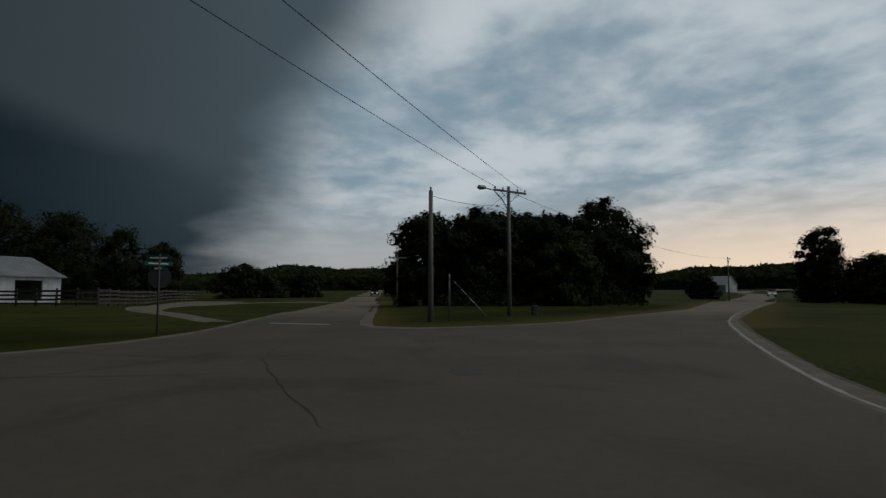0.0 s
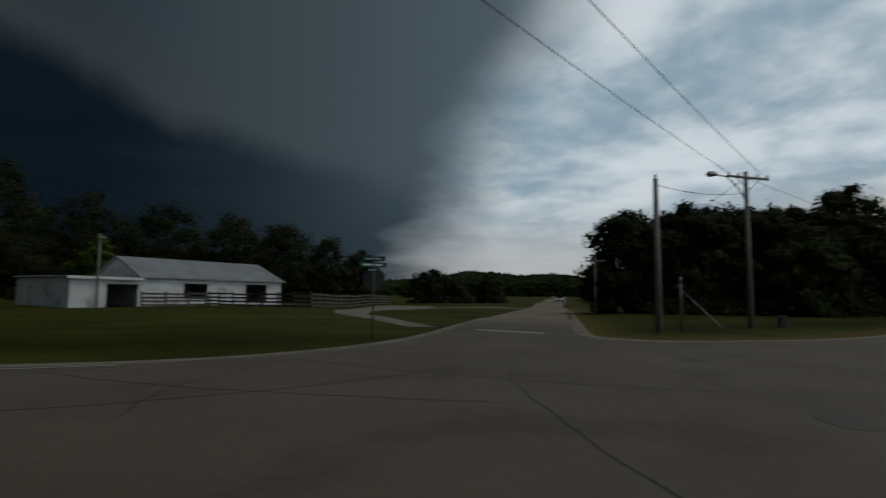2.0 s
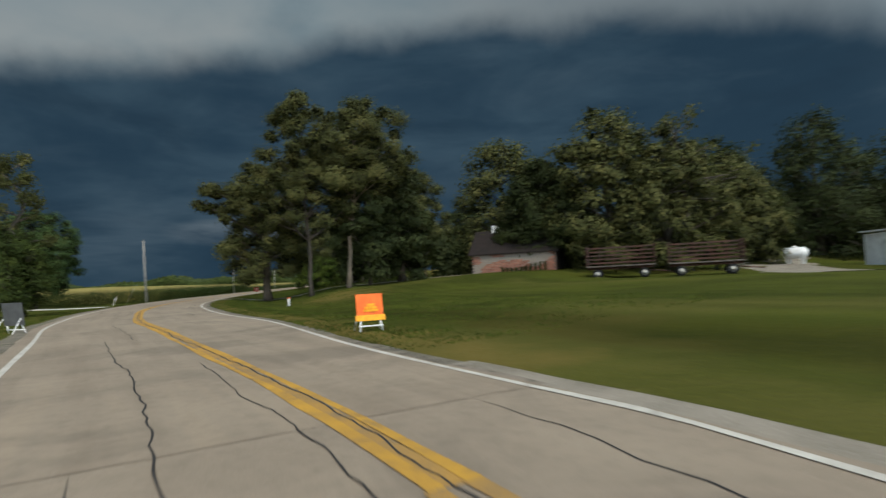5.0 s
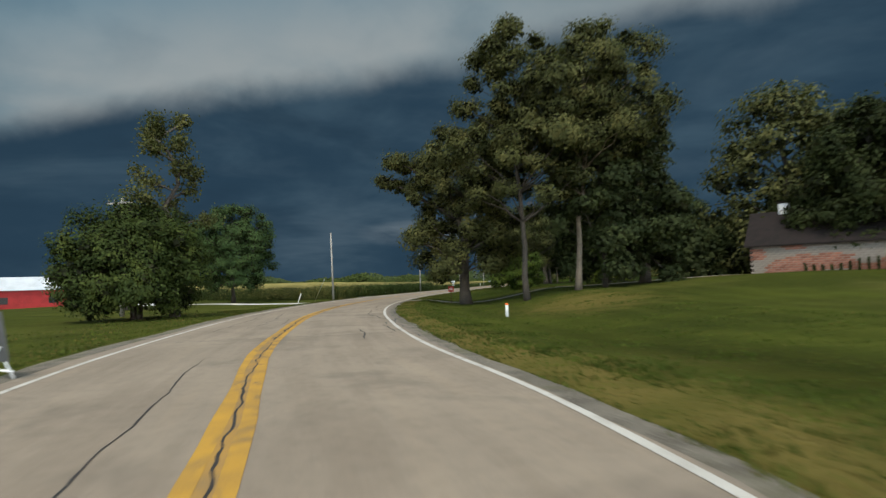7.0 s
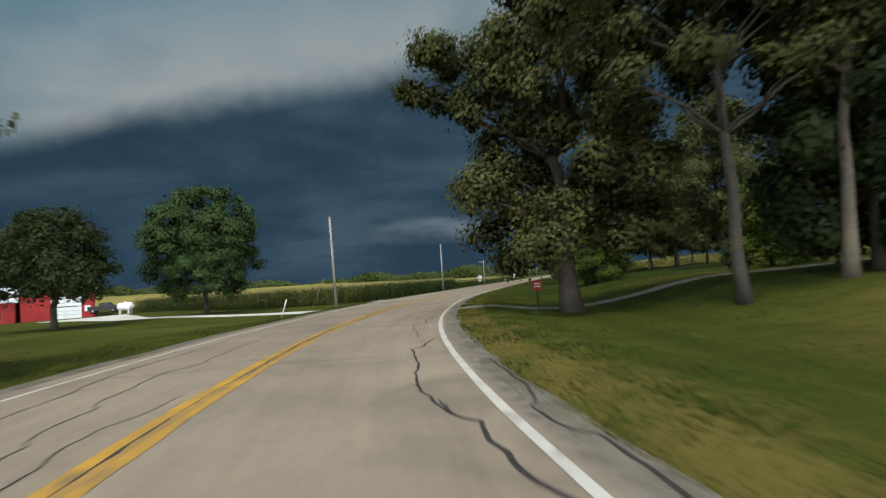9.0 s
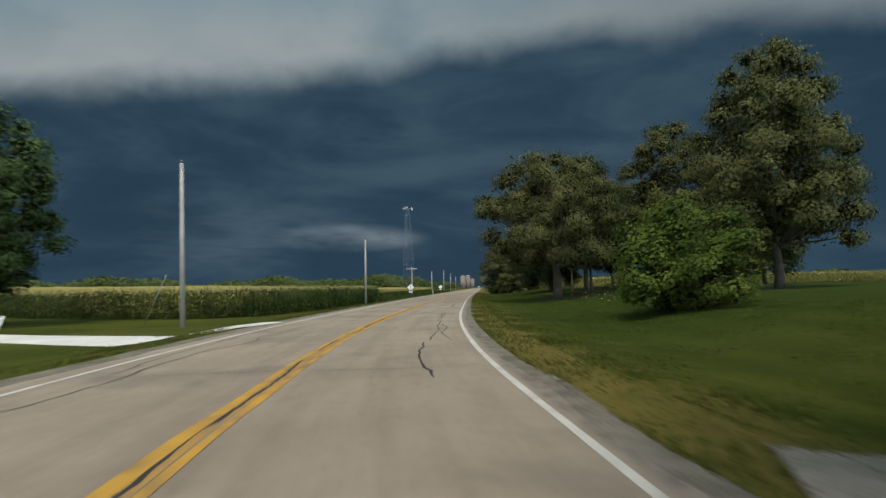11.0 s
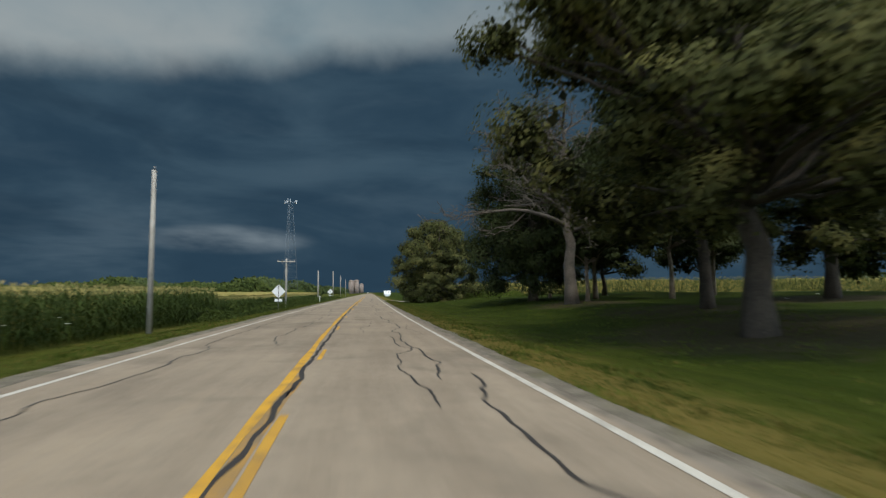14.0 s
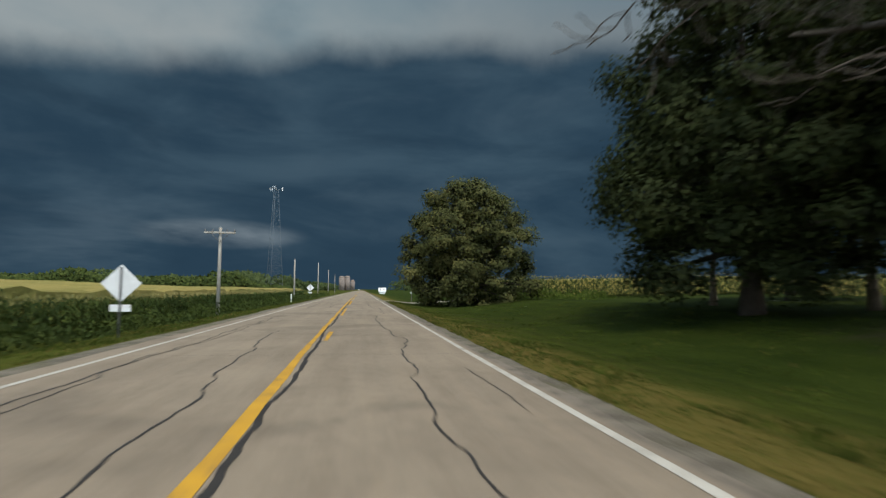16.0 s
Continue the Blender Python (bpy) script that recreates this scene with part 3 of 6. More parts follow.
def ground_height(x, y):
    x, y = np.atleast_1d(np.asarray(x, float)), np.atleast_1d(np.asarray(y, float))
    s, idx = lateral(x, y)
    yy = CENTRE[idx, 1]
    right, left = np.maximum(s - 4.6, 0), np.maximum(-s - 4.2, 0)
    bank = sstep(yy, -2, 16) * (1 - sstep(yy, 52, 74))
    up = 0.35 + 0.65 * sstep(yy, 16, 36)
    h = bank * (-0.30 * sstep(right, 0.5, 4) + up * (1.0 * sstep(right, 4.5, 12) + 0.6 * sstep(right, 12, 28)))
    h += (1 - sstep(yy, -2, 10)) * 0.22 * sstep(right, 0.5, 7)
    straight = sstep(yy, 52, 74) * (1 - sstep(yy, 200, 320))
    h += straight * (-0.22 * sstep(right, 0, 3) + 0.80 * sstep(right, 3.5, 14) + 0.45 * sstep(right, 14, 34))
    h += sstep(yy, 30, 58) * (1 - sstep(yy, 200, 320)) * (-0.6 * sstep(left, 0.3, 5.0))
    h += 0.10 * np.sin(x * 0.21 + 1.3) * np.cos(y * 0.17) * sstep(np.abs(s), 9, 30)
    far = np.hypot(x - 20, y - 30)
    h += 0.9 * np.sin(x * 0.012 + 0.6) * np.sin(y * 0.009 + 1.0) * sstep(far, 150, 420)
    h += 2.2 * sstep(-x, 14, 120) * sstep(y, 80, 125)                # and the corn field westwards
    h += 3.0 * sstep(x, 90, 330) * (1 - sstep(y, 60, 200))          # the fields rise eastwards
    return h * sstep(paving_gap(x, y), 0.4, 6.0)


def gz(x, y):
    return float(ground_height(x, y)[0])


def build_ground():
    core = lambda a, b, st: list(np.arange(a, b, st))
    xs = [-3500, -1800, -900, -500, -320, -220, -160, -120, -95, -75] + core(-60, 126, 1.25) + [130, 140, 156, 180, 220, 280, 380, 560, 900, 1800, 3500]
    ys = [-3500, -1800, -900, -500, -320, -220, -160, -120] + core(-105, 190, 1.5) + [196, 205, 220, 240, 270, 310, 370, 460, 600, 900, 1400, 2200, 3500]
    X, Y = np.meshgrid(xs, ys)
    Z = ground_height(X.ravel(), Y.ravel())
    s, idx = lateral(X.ravel(), Y.ravel())
    Z = np.where((np.abs(s) < 3.3), -0.03, Z - 0.012)
    # sunk under the junction's paving
    xf, yf = X.ravel(), Y.ravel()
    Z = np.where(paving_gap(xf, yf) <= 0, -0.03, Z)
    nx, ny = len(xs), len(ys)
    faces = [(j * nx + i, j * nx + i + 1, (j + 1) * nx + i + 1, (j + 1) * nx + i) for j in range(ny - 1) for i in range(nx - 1)]
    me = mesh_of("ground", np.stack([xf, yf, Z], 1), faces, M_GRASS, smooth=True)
    # how dry the grass is: a thin parched belt beside the asphalt, and by the junction's island
    o = np.where(s > 0, s - EDGE[idx], -s - 4.0)
    dry = np.exp(-((o - 0.8) / 1.25) ** 2) * np.where(s > 0, 0.92, 0.3) * (CENTRE[idx, 1] > -8)
    isle = (xf > 38) & (yf < -20)
    dry = np.maximum(dry, np.where(isle, 0.9 * np.exp(-(paving_gap(xf, yf) / 2.6) ** 2), 0.0))
    dry = np.maximum(dry, 0.80 * np.exp(-(((xf - 19.5) / 4.0) ** 2 + ((yf - 31.0) / 5.5) ** 2)))          # and on the bank
    # where the pasture grass is darkened to stand for shade
    pasture_shade = me.attributes.new("pasture_shade", "FLOAT", "POINT")
    pasture_shade.data.foreach_set("value", (np.where(s > 0, 1.0, 0.0) * sstep(o, 1.2, 5.0) * sstep(yf, 50, 66)).astype(np.float32))
    off = me.attributes.new("off", "FLOAT", "POINT")
    off.data.foreach_set("value", np.where(s > 0, o, 40.0).astype(np.float32))
    bare = np.zeros(len(xf))
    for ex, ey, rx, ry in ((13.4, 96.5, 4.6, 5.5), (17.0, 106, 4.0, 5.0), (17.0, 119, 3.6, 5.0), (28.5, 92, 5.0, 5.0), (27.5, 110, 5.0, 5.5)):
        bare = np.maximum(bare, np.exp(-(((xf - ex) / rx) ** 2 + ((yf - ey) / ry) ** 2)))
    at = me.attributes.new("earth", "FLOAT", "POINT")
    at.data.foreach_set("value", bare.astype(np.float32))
    at = me.attributes.new("dry", "FLOAT", "POINT")
    at.data.foreach_set("value", dry.astype(np.float32))
    tagged(new("ground", me), "mown green roadside grass with dry patches", "grass", kind="structure")


def ribbon(name, c, a, b, z, mat, i0=0, i1=None, wobble=0.0, seed=0, zb=None):
    """A strip between offsets a and b right of the line c; the edges may wander."""
    rnd = random.Random(seed)
    c = c[i0:i1]
    n = normals(c)
    v = []
    wa = wb = 0.0
    a_all, b_all = np.broadcast_to(a, len(c)) if np.ndim(a) == 0 else a[i0:i1], np.broadcast_to(b, len(c)) if np.ndim(b) == 0 else b[i0:i1]
    for p, q, a, b in zip(c, n, a_all, b_all):
        wa, wb = 0.7 * wa + rnd.uniform(-wobble, wobble), 0.7 * wb + rnd.uniform(-wobble, wobble)
        v.append((p[0] + q[0] * (a + wa), p[1] + q[1] * (a + wa), z))
        v.append((p[0] + q[0] * (b + wb), p[1] + q[1] * (b + wb), z if zb is None else zb))
    f = [(2 * i, 2 * i + 1, 2 * i + 3, 2 * i + 2) for i in range(len(c) - 1)]
    return mesh_of(name, v, f, mat)


def slab(name, outline, z, mat, depth=0.12):
    """A flat paved area with an edge."""
    bm = bmesh.new()
    top = [bm.verts.new((x, y, z)) for x, y in outline]
    fc = bm.faces.new(top)
    if fc.normal.z < 0:
        fc.normal_flip()
    r = bmesh.ops.extrude_face_region(bm, geom=[fc])
    for v in r["geom"]:
        if isinstance(v, bmesh.types.BMVert):
            v.co.z -= depth
    bmesh.ops.recalc_face_normals(bm, faces=bm.faces[:])
    bmesh.ops.triangulate(bm, faces=[f for f in bm.faces if len(f.verts) > 4])
    return bm_mesh(name, bm, mat)


build_ground()
road = empty("road", Matrix(), "worn pale grey asphalt country road with tar-sealed cracks", "road", kind="structure")
surface = ribbon("surface", CENTRE, -4.0, EDGE, 0.0, M_ASPHALT, along(-7.5), None, 0.02, 3)
i7 = np.arange(along(-7.5), len(CENTRE))
at = surface.attributes.new("across", "FLOAT", "POINT")
at.data.foreach_set("value", np.stack([np.full(len(i7), -4.0) + 4.0, EDGE[i7] + 4.0], 1).ravel().astype(np.float32))
at = surface.attributes.new("past_line", "FLOAT", "POINT")
at.data.foreach_set("value", np.stack([-4.0 - RIGHT[i7], EDGE[i7] - RIGHT[i7]], 1).ravel().astype(np.float32))
at = surface.attributes.new("length", "FLOAT", "POINT")
at.data.foreach_set("value", np.repeat(i7, 2).astype(np.float32))
part("surface", surface, road)
part("junction_surface", slab("junction_surface", JUNCTION, -0.006, M_ASPHALT, 0.1), road, "older and darker asphalt of the junction")
iN = along(-15.4)
part("yellow_line", ribbon("yellow_line", CENTRE, PAIR - 0.205, PAIR - 0.085, 0.005, M_YELLOW_DULL, along(-9), along(75) + 1, 0.026, 5), road, "worn dull yellow centre line")
part("yellow_line", ribbon("yellow_line", CENTRE, PAIR - 0.205, PAIR - 0.085, 0.005, M_YELLOW, along(75), 420, 0.018, 5), road, "worn yellow centre line")
for lo in (-0.215, 0.085):
    part("yellow_line", ribbon("yellow_line", CENTRE, PAIR + lo, PAIR + lo + 0.13, 0.005, M_YELLOW_OLD, iN, along(-9) + 1, 0.03, 4), road, "scuffed and faded yellow centre line")
for y0, y1 in ((-9, 88), (93, 94.6), (102, 103.6), (111.4, 112.6), (125, 128), (139, 150), (158, 175), (180, 240)):
    part("yellow_line", ribbon("yellow_line", CENTRE, PAIR + 0.085, PAIR + 0.205, 0.005, M_YELLOW_DULL if y1 < 90 else M_YELLOW, along(y0), along(y1) + 1, 0.02, 6 + int(y0 + 20)), road, "worn remnant of the second yellow line" if y0 > 0 else "worn yellow centre line")
part("paint_dust", ribbon("paint_dust", CENTRE, PAIR - 0.09, PAIR + 0.09, 0.0025, M_YELLOW_OLD, along(-9), along(92), 0.03, 17), road, "rubbed yellow paint between the two lines")
part("edge_line", ribbon("edge_line", CENTRE, RIGHT - 0.055, RIGHT + 0.055, 0.005, M_WHITE_LINE, along(-7.6), 420, 0.008, 7), road, "white painted edge line")
part("edge_line", ribbon("edge_line", CENTRE, -3.405, -3.295, 0.005, M_WHITE_LINE, along(-8), 420, 0.008, 8), road, "white painted edge line")
part("edge_line", ribbon("edge_line", spline([tuple(CENTRE[i] + CN[i] * RIGHT[i]) for i in (along(-7.4), along(-9))] + [(25.8, -12.1), (27.0, -14.4), (28.5, -16.4)], 0.7), -0.05, 0.05, 0.004, M_WHITE_LINE, wobble=0.02, seed=9), road, "faded white edge line")
SOUTH_EDGE = spline([(21.5, -31.9), (23, -32.2), (26.4, -33.7), (35.1, -38.3), (45.6, -44.5), (63, -57), (90, -78), (118, -99)], 1.0)
part("edge_line", ribbon("edge_line", SOUTH_EDGE, -0.05, 0.05, 0.003, M_WHITE_LINE), road, "white painted edge line")

# ---------------------------------------------------------------- trees
def leaf_quads(rng, centres, normals_, size, corners=4):
    """Loose leaf sprays, one at each centre, facing roughly along the given normals: slim diamonds, or triangles for trees farther off."""
    n = len(centres)
    nrm = normals_ + rng.normal(0, 0.32, (n, 3))
    nrm /= np.linalg.norm(nrm, axis=1)[:, None] + 1e-9
    t = rng.normal(0, 1, (n, 3))
    t -= (t * nrm).sum(1)[:, None] * nrm
    t /= np.linalg.norm(t, axis=1)[:, None] + 1e-9
    b = np.cross(nrm, t)
    s = size * rng.uniform(0.6, 1.35, (n, 1))
    drop = np.array([[0, 0, -0.15]]) * s
    if corners == 3:
        return np.stack([centres - t * s * 0.5, centres + b * s * 0.45 + t * s * 0.12 + drop, centres - b * s * 0.3 + t * s * 0.4], 1)
    return np.stack([centres - t * s * 0.5, centres + b * s * 0.34 + drop, centres + t * s * 0.5, centres - b * s * 0.34], 1)


def bent(rnd, a, b, k, n):
    """A wandering line from a to b that sags or lifts."""
    a, b = Vector(a), Vector(b)
    out = []
    for i in range(n + 1):
        t = i / n
        p = a.lerp(b, t)
        w = k * math.sin(math.pi * t)
        out.append(p + Vector((rnd.uniform(-1, 1), rnd.uniform(-1, 1), rnd.uniform(-0.3, 1))) * w * 0.6)
    return out


def tree(x, y, height, radius, leaf=None, bark=None, seed=1, clear=0.25, leaves=9000, size=0.30, clumps=46, trunk=None, label="", name="tree", stems=1, lean=(0, 0), squash=1.0, top=0.62, group="", extra=(), billow=1.0, z=None):
    """A tapered trunk with limbs, and a crown of leaf sprays gathered in uneven clumps. clear: bare part of the height; top: how narrow the crown ends."""
    leaf, bark = leaf or M_LEAF_OAK, bark or M_BARK
    rnd, rng = random.Random(seed), np.random.default_rng(seed)
    z0 = (gz(x, y) if z is None else z) - 0.08
    ob = empty(name, Matrix.Translation((x, y, z0)), label or "broad leafy oak with dark green crown on the grass", "tree", group)
    tr = trunk or height * 0.028
    base = height * clear
    # billows of foliage spread evenly through an egg-shaped crown whose outline has lobes and bays
    ph = rng.uniform(0, 6.28, 4)
    tall = height - base

    def girth(ang, zz):
        w = (1 - (1 - top) * zz) * math.sqrt(max(0.02, 1 - max(0.0, (zz - 0.55) / 0.47) ** 2)) * (0.62 + 0.38 * min(1.0, zz / 0.22))
        return w * (1 + 0.17 * math.sin(2 * ang + ph[0] + 2.0 * zz) + 0.13 * math.sin(3 * ang + ph[1] - 3.0 * zz) + 0.10 * math.sin(5 * ang + ph[2] + 6.0 * zz))

    cl = []
    pts = np.zeros((0, 3))
    for k in range(round(clumps * 1.45)):
        best, far = None, -1.0
        for j in range(9):
            ang, zz, q = rng.uniform(0, 2 * math.pi), rng.uniform(0, 1) ** 0.9, math.sqrt(rng.uniform(0.10, 1.0))
            r = radius * 0.86 * girth(ang, zz) * q
            c = np.array([lean[0] * zz + math.cos(ang) * r, lean[1] * zz + math.sin(ang) * r * squash, base + tall * (0.05 + 0.86 * zz) - 0.10 * tall * (q > 0.8) * (1 - zz)])
            gap = 1e9 if not len(pts) else float(np.min(np.linalg.norm((pts - c) * np.array([1, 1, 1.25]), axis=1)))
            if gap > far:
                best, far = c, gap
        pts = np.vstack([pts, best])
        if rng.uniform() > 0.07:
            cl.append((*best, radius * billow * rng.uniform(0.17, 0.30)))
    # long limbs that carry foliage out past the crown
    for ang, zz, reach, lift in extra:
        for u in (0.45, 0.62, 0.78, 0.9, 1.0):
            off = rng.normal(0, 0.14) * reach
            cl.append((lean[0] * zz + math.cos(ang) * reach * u - math.sin(ang) * off, lean[1] * zz + math.sin(ang) * reach * u + math.cos(ang) * off,
                       base + tall * (0.04 + 0.84 * zz) + lift * u, radius * billow * rng.uniform(0.15, 0.22)))
    limbs = []
    tips = []
    for s in range(stems):
        ang = 2 * math.pi * s / max(1, stems) + rnd.random()
        off = (0.35 * tr * 3 * math.cos(ang), 0.35 * tr * 3 * math.sin(ang)) if stems > 1 else (0, 0)
        endp = (lean[0] * 0.7 + off[0] * 3, lean[1] * 0.7 + off[1] * 3, height * 0.8)
        line = bent(rnd, (off[0], off[1], -0.15), endp, tr * 1.6, 9)
        rad = [tr * (1.35 if i == 0 else 1.0) * (1 - 0.86 * (i / 9) ** 1.1) / (1 if stems == 1 else 1.35) for i in range(10)]
        limbs.append(tube(line, rad, 9))
        tips.append(line)
    for cx, cy, cz, cr in [c for i, c in enumerate(cl) if i % 2 == 0 or i >= len(cl) - 5 * len(extra)]:
        line = rnd.choice(tips)
        k = min(range(2, 9), key=lambda i: abs(line[i].z - max(base * 0.75, cz - 0.55 * math.hypot(cx - line[i].x, cy - line[i].y) - 0.4)))
        st = line[k]
        ln = (Vector((cx, cy, cz)) - st).length
        r0 = min(tr * (1 - 0.8 * k / 9) * 0.55, 0.035 * ln + 0.02)
        limbs.append(tube(bent(rnd, st, (cx, cy, cz), ln * 0.09, 5), [r0 * (1 - 0.8 * i / 5) for i in range(6)], 5, False))
    part("trunk", tubes("trunk", limbs, bark), ob)
    # leaves
    w = np.array([c[3] ** 2 for c in cl])
    cnt = np.maximum(20, (leaves * w / w.sum()).astype(int))
    cs, ns = [], []
    for (cx, cy, cz, cr), n in zip(cl, cnt):
        out = np.array([cx - lean[0] * 0.5, cy - lean[1] * 0.5, max(0.0, cz - base - 0.3 * tall) * 0.8 + 0.25 * radius])
        out /= np.linalg.norm(out) + 1e-9
        d = rng.normal(0, 1, (2 * n, 3))
        d /= np.linalg.norm(d, axis=1)[:, None]
        d = d[np.argsort(-(d @ out) + rng.uniform(-0.9, 0.9, 2 * n))[:n]]           # most leaves on the side towards the light
        rr = cr * rng.uniform(0.10, 1.0, (n, 1)) ** 0.42 * (1 + 0.30 * np.sin(3 * d[:, :1] + cx) * np.cos(4 * d[:, 1:2] + cy))
        sub = rng.normal(0, 1, (11, 3))
        sub /= np.linalg.norm(sub, axis=1)[:, None]
        pick = rng.integers(0, 11, n)
        p = d * rr * np.array([[1.0, 1.0, 0.74]]) * 0.72 + (sub * cr * 0.55 * np.array([[1.1, 1.1, 0.75]]))[pick]
        cs.append(p + np.array([[cx, cy, cz]]))
        ns.append(d + 0.5 * sub[pick] + 0.35 * out + np.array([[0, 0, 0.25]]))
    # dense leaves in each billow's heart keep light out; near-black colour paints the inner shade
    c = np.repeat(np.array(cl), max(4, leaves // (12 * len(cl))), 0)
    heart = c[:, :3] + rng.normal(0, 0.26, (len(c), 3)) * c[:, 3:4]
    # stray sprays that break the outline
    k = leaves // 26
    pick = rng.integers(0, len(cl), k)
    c = np.array(cl)[pick]
    d = rng.normal(0, 1, (k, 3))
    d /= np.linalg.norm(d, axis=1)[:, None]
    cs.append(c[:, :3] + d * c[:, 3:4] * rng.uniform(0.85, 1.2, (k, 1)))
    ns.append(d)
    few = 4 if size < 0.18 else 3
    outer = leaf_quads(rng, np.vstack(cs), np.vstack(ns), size * (1.0 if few == 4 else 1.12), few)
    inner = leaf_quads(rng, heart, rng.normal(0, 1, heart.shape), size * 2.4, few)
    part("crown", quad_mesh("crown", np.vstack([outer, inner]), [leaf, M_LEAF_INNER_SHADE], np.repeat([0, 1], [len(outer), len(inner)]), few), ob)
    return ob


def bare_tree(x, y, height, seed, spread=0.55, levels=4, label="", trunk=0.32, tufts=0, name="dead_tree", twist=0.2, kids=(3, 4, 4), bias=None, reach=0.62, boughs=9, first=0.38, size=0.28):
    """A dead tree: an upright trunk, long boughs that fork down to twigs, and a few living sprays at most."""
    rnd, rng = random.Random(seed), np.random.default_rng(seed)
    ob = empty(name, Matrix.Translation((x, y, gz(x, y) - 0.08)), label, "tree")
    ends = []
    bag = []

    def grow(p, d, ln, r, lv):
        pts = [p]
        q, dd = p.copy(), d.copy()
        n = 6
        for i in range(n):
            dd = (dd + Vector((rnd.uniform(-1, 1), rnd.uniform(-1, 1), rnd.uniform(-0.75, 0.75))) * (twist if lv > 1 else twist * 0.65)).normalized()
            q = q + dd * ln / n
            pts.append(q.copy())
        bag.append(tube(pts, [max(0.016, r * (1 - 0.7 * i / n)) for i in range(n + 1)], 7 if lv < 2 else 4, False))
        if lv >= levels:
            ends.append(pts[-1])
            return
        for k in range(rnd.choice(kids)):
            j = rnd.randint(1, n)
            ang = rnd.uniform(0, 2 * math.pi)
            side = Vector((math.cos(ang), math.sin(ang), rnd.uniform(-0.5, 0.5)))
            grow(pts[j], (dd * (1 - spread) + side * spread).normalized(), ln * rnd.uniform(0.38, 0.62), max(0.014, r * (1 - 0.7 * j / n) * 0.62), lv + 1)

    stem = [Vector((rnd.uniform(-0.12, 0.12) * i, rnd.uniform(-0.12, 0.12) * i, height * 0.9 * i / 9 - 0.1)) for i in range(10)]
    part("trunk", tubes("trunk", [tube(stem, [trunk * (1.3 if i == 0 else 1.0) * (1 - 0.8 * i / 9) for i in range(10)], 10)], M_DEADWOOD), ob)
    for k in range(boughs):
        t = first + (1 - first) * k / boughs
        i = min(8, int(t * 9))
        p = stem[i].lerp(stem[i + 1], t * 9 - i)
        ang = k * 2.4 + rnd.uniform(-0.3, 0.3)
        if bias is not None and k % 2:
            ang = bias + rnd.gauss(0, 0.7)
        d = Vector((math.cos(ang), math.sin(ang), rnd.uniform(-0.15, 0.5) + 0.6 * t * t)).normalized()
        bag.clear()
        grow(p, d, height * reach * (1.05 - 0.6 * t) * rnd.uniform(0.8, 1.1), trunk * 0.50 * (1 - 0.5 * t), 1)
        part("bough", tubes("bough", list(bag), M_DEADWOOD), ob)
    if tufts:
        c = np.array([tuple(e) for e in ends])
        c = c[rng.integers(0, len(c), tufts)] + rng.normal(0, 0.22, (tufts, 3))
        part("leaves", quad_mesh("leaves", leaf_quads(rng, c, rng.normal(0, 1, (tufts, 3)), size), M_LEAF_OAK), ob, "sparse living leaves")
    return ob


def wood_line(name, path, height, depth, n, mat, seed, size=1.2, label="", rough=0.35):
    """A far wood or hedge: a bank of leaf sprays with an uneven top along a line."""
    rng = np.random.default_rng(seed)
    c = spline(path, 1.0)
    i = rng.integers(0, len(c), n)
    s = rng.uniform(-0.5, 0.5, n) * depth
    u = rng.uniform(0, 1, n) ** 0.85
    ph = rng.uniform(0, 6, 3)
    d = np.r_[0, np.cumsum(np.linalg.norm(np.diff(c, axis=0), axis=1))][i]
    hh = height * (1 - rough + rough * (np.sin(d / (height * 1.3) + ph[0]) * 0.5 + np.sin(d / (height * 0.55) + ph[1]) * 0.3 + np.sin(d / (height * 3.1) + ph[2]) * 0.4))
    hh = hh * (1 - 0.35 * np.abs(2 * s / depth) ** 2)
    nr = normals(c)[i]
    f = rng.uniform(-0.6, 0.6, n)
    x, y = c[i, 0] + nr[:, 0] * s - nr[:, 1] * f, c[i, 1] + nr[:, 1] * s + nr[:, 0] * f
    z = ground_height(x, y) + u * hh
    p = np.stack([x, y, z], 1)
    nn = np.stack([nr[:, 0] * np.sign(s), nr[:, 1] * np.sign(s), np.full(n, 0.6)], 1)
    me = quad_mesh(name, leaf_quads(rng, p, nn, size * 1.15, 3), mat, size=3)
    return tagged(new(name, me), label, "woods", kind="stuff")


def weeds(name, line, spread, n, h, mat, seed, label, cat="weeds", size=0.16):
    rng = np.random.default_rng(seed)
    c = spline(line, 0.5)
    i = rng.integers(0, len(c), n)
    o = rng.normal(0, spread, n)
    nr = normals(c)[i]
    x, y = c[i, 0] + nr[:, 0] * o, c[i, 1] + nr[:, 1] * o
    cl = 0.55 + 0.45 * np.sin(x * 0.9 + 1) * np.sin(y * 0.7 + o)
    z = ground_height(x, y) + rng.uniform(0, 1, n) ** 0.8 * h * cl
    me = quad_mesh(name, leaf_quads(rng, np.stack([x, y, z], 1), rng.normal(0, 1, (n, 3)), size), mat)
    return tagged(new(name, me), label, cat, kind="stuff")


M_LEAF_BUSHDARK = leaf_material("roadside_tree_leaves", (0.017, 0.028, 0.007), (0.044, 0.060, 0.013), 0.14, pale=(0.075, 0.092, 0.020))
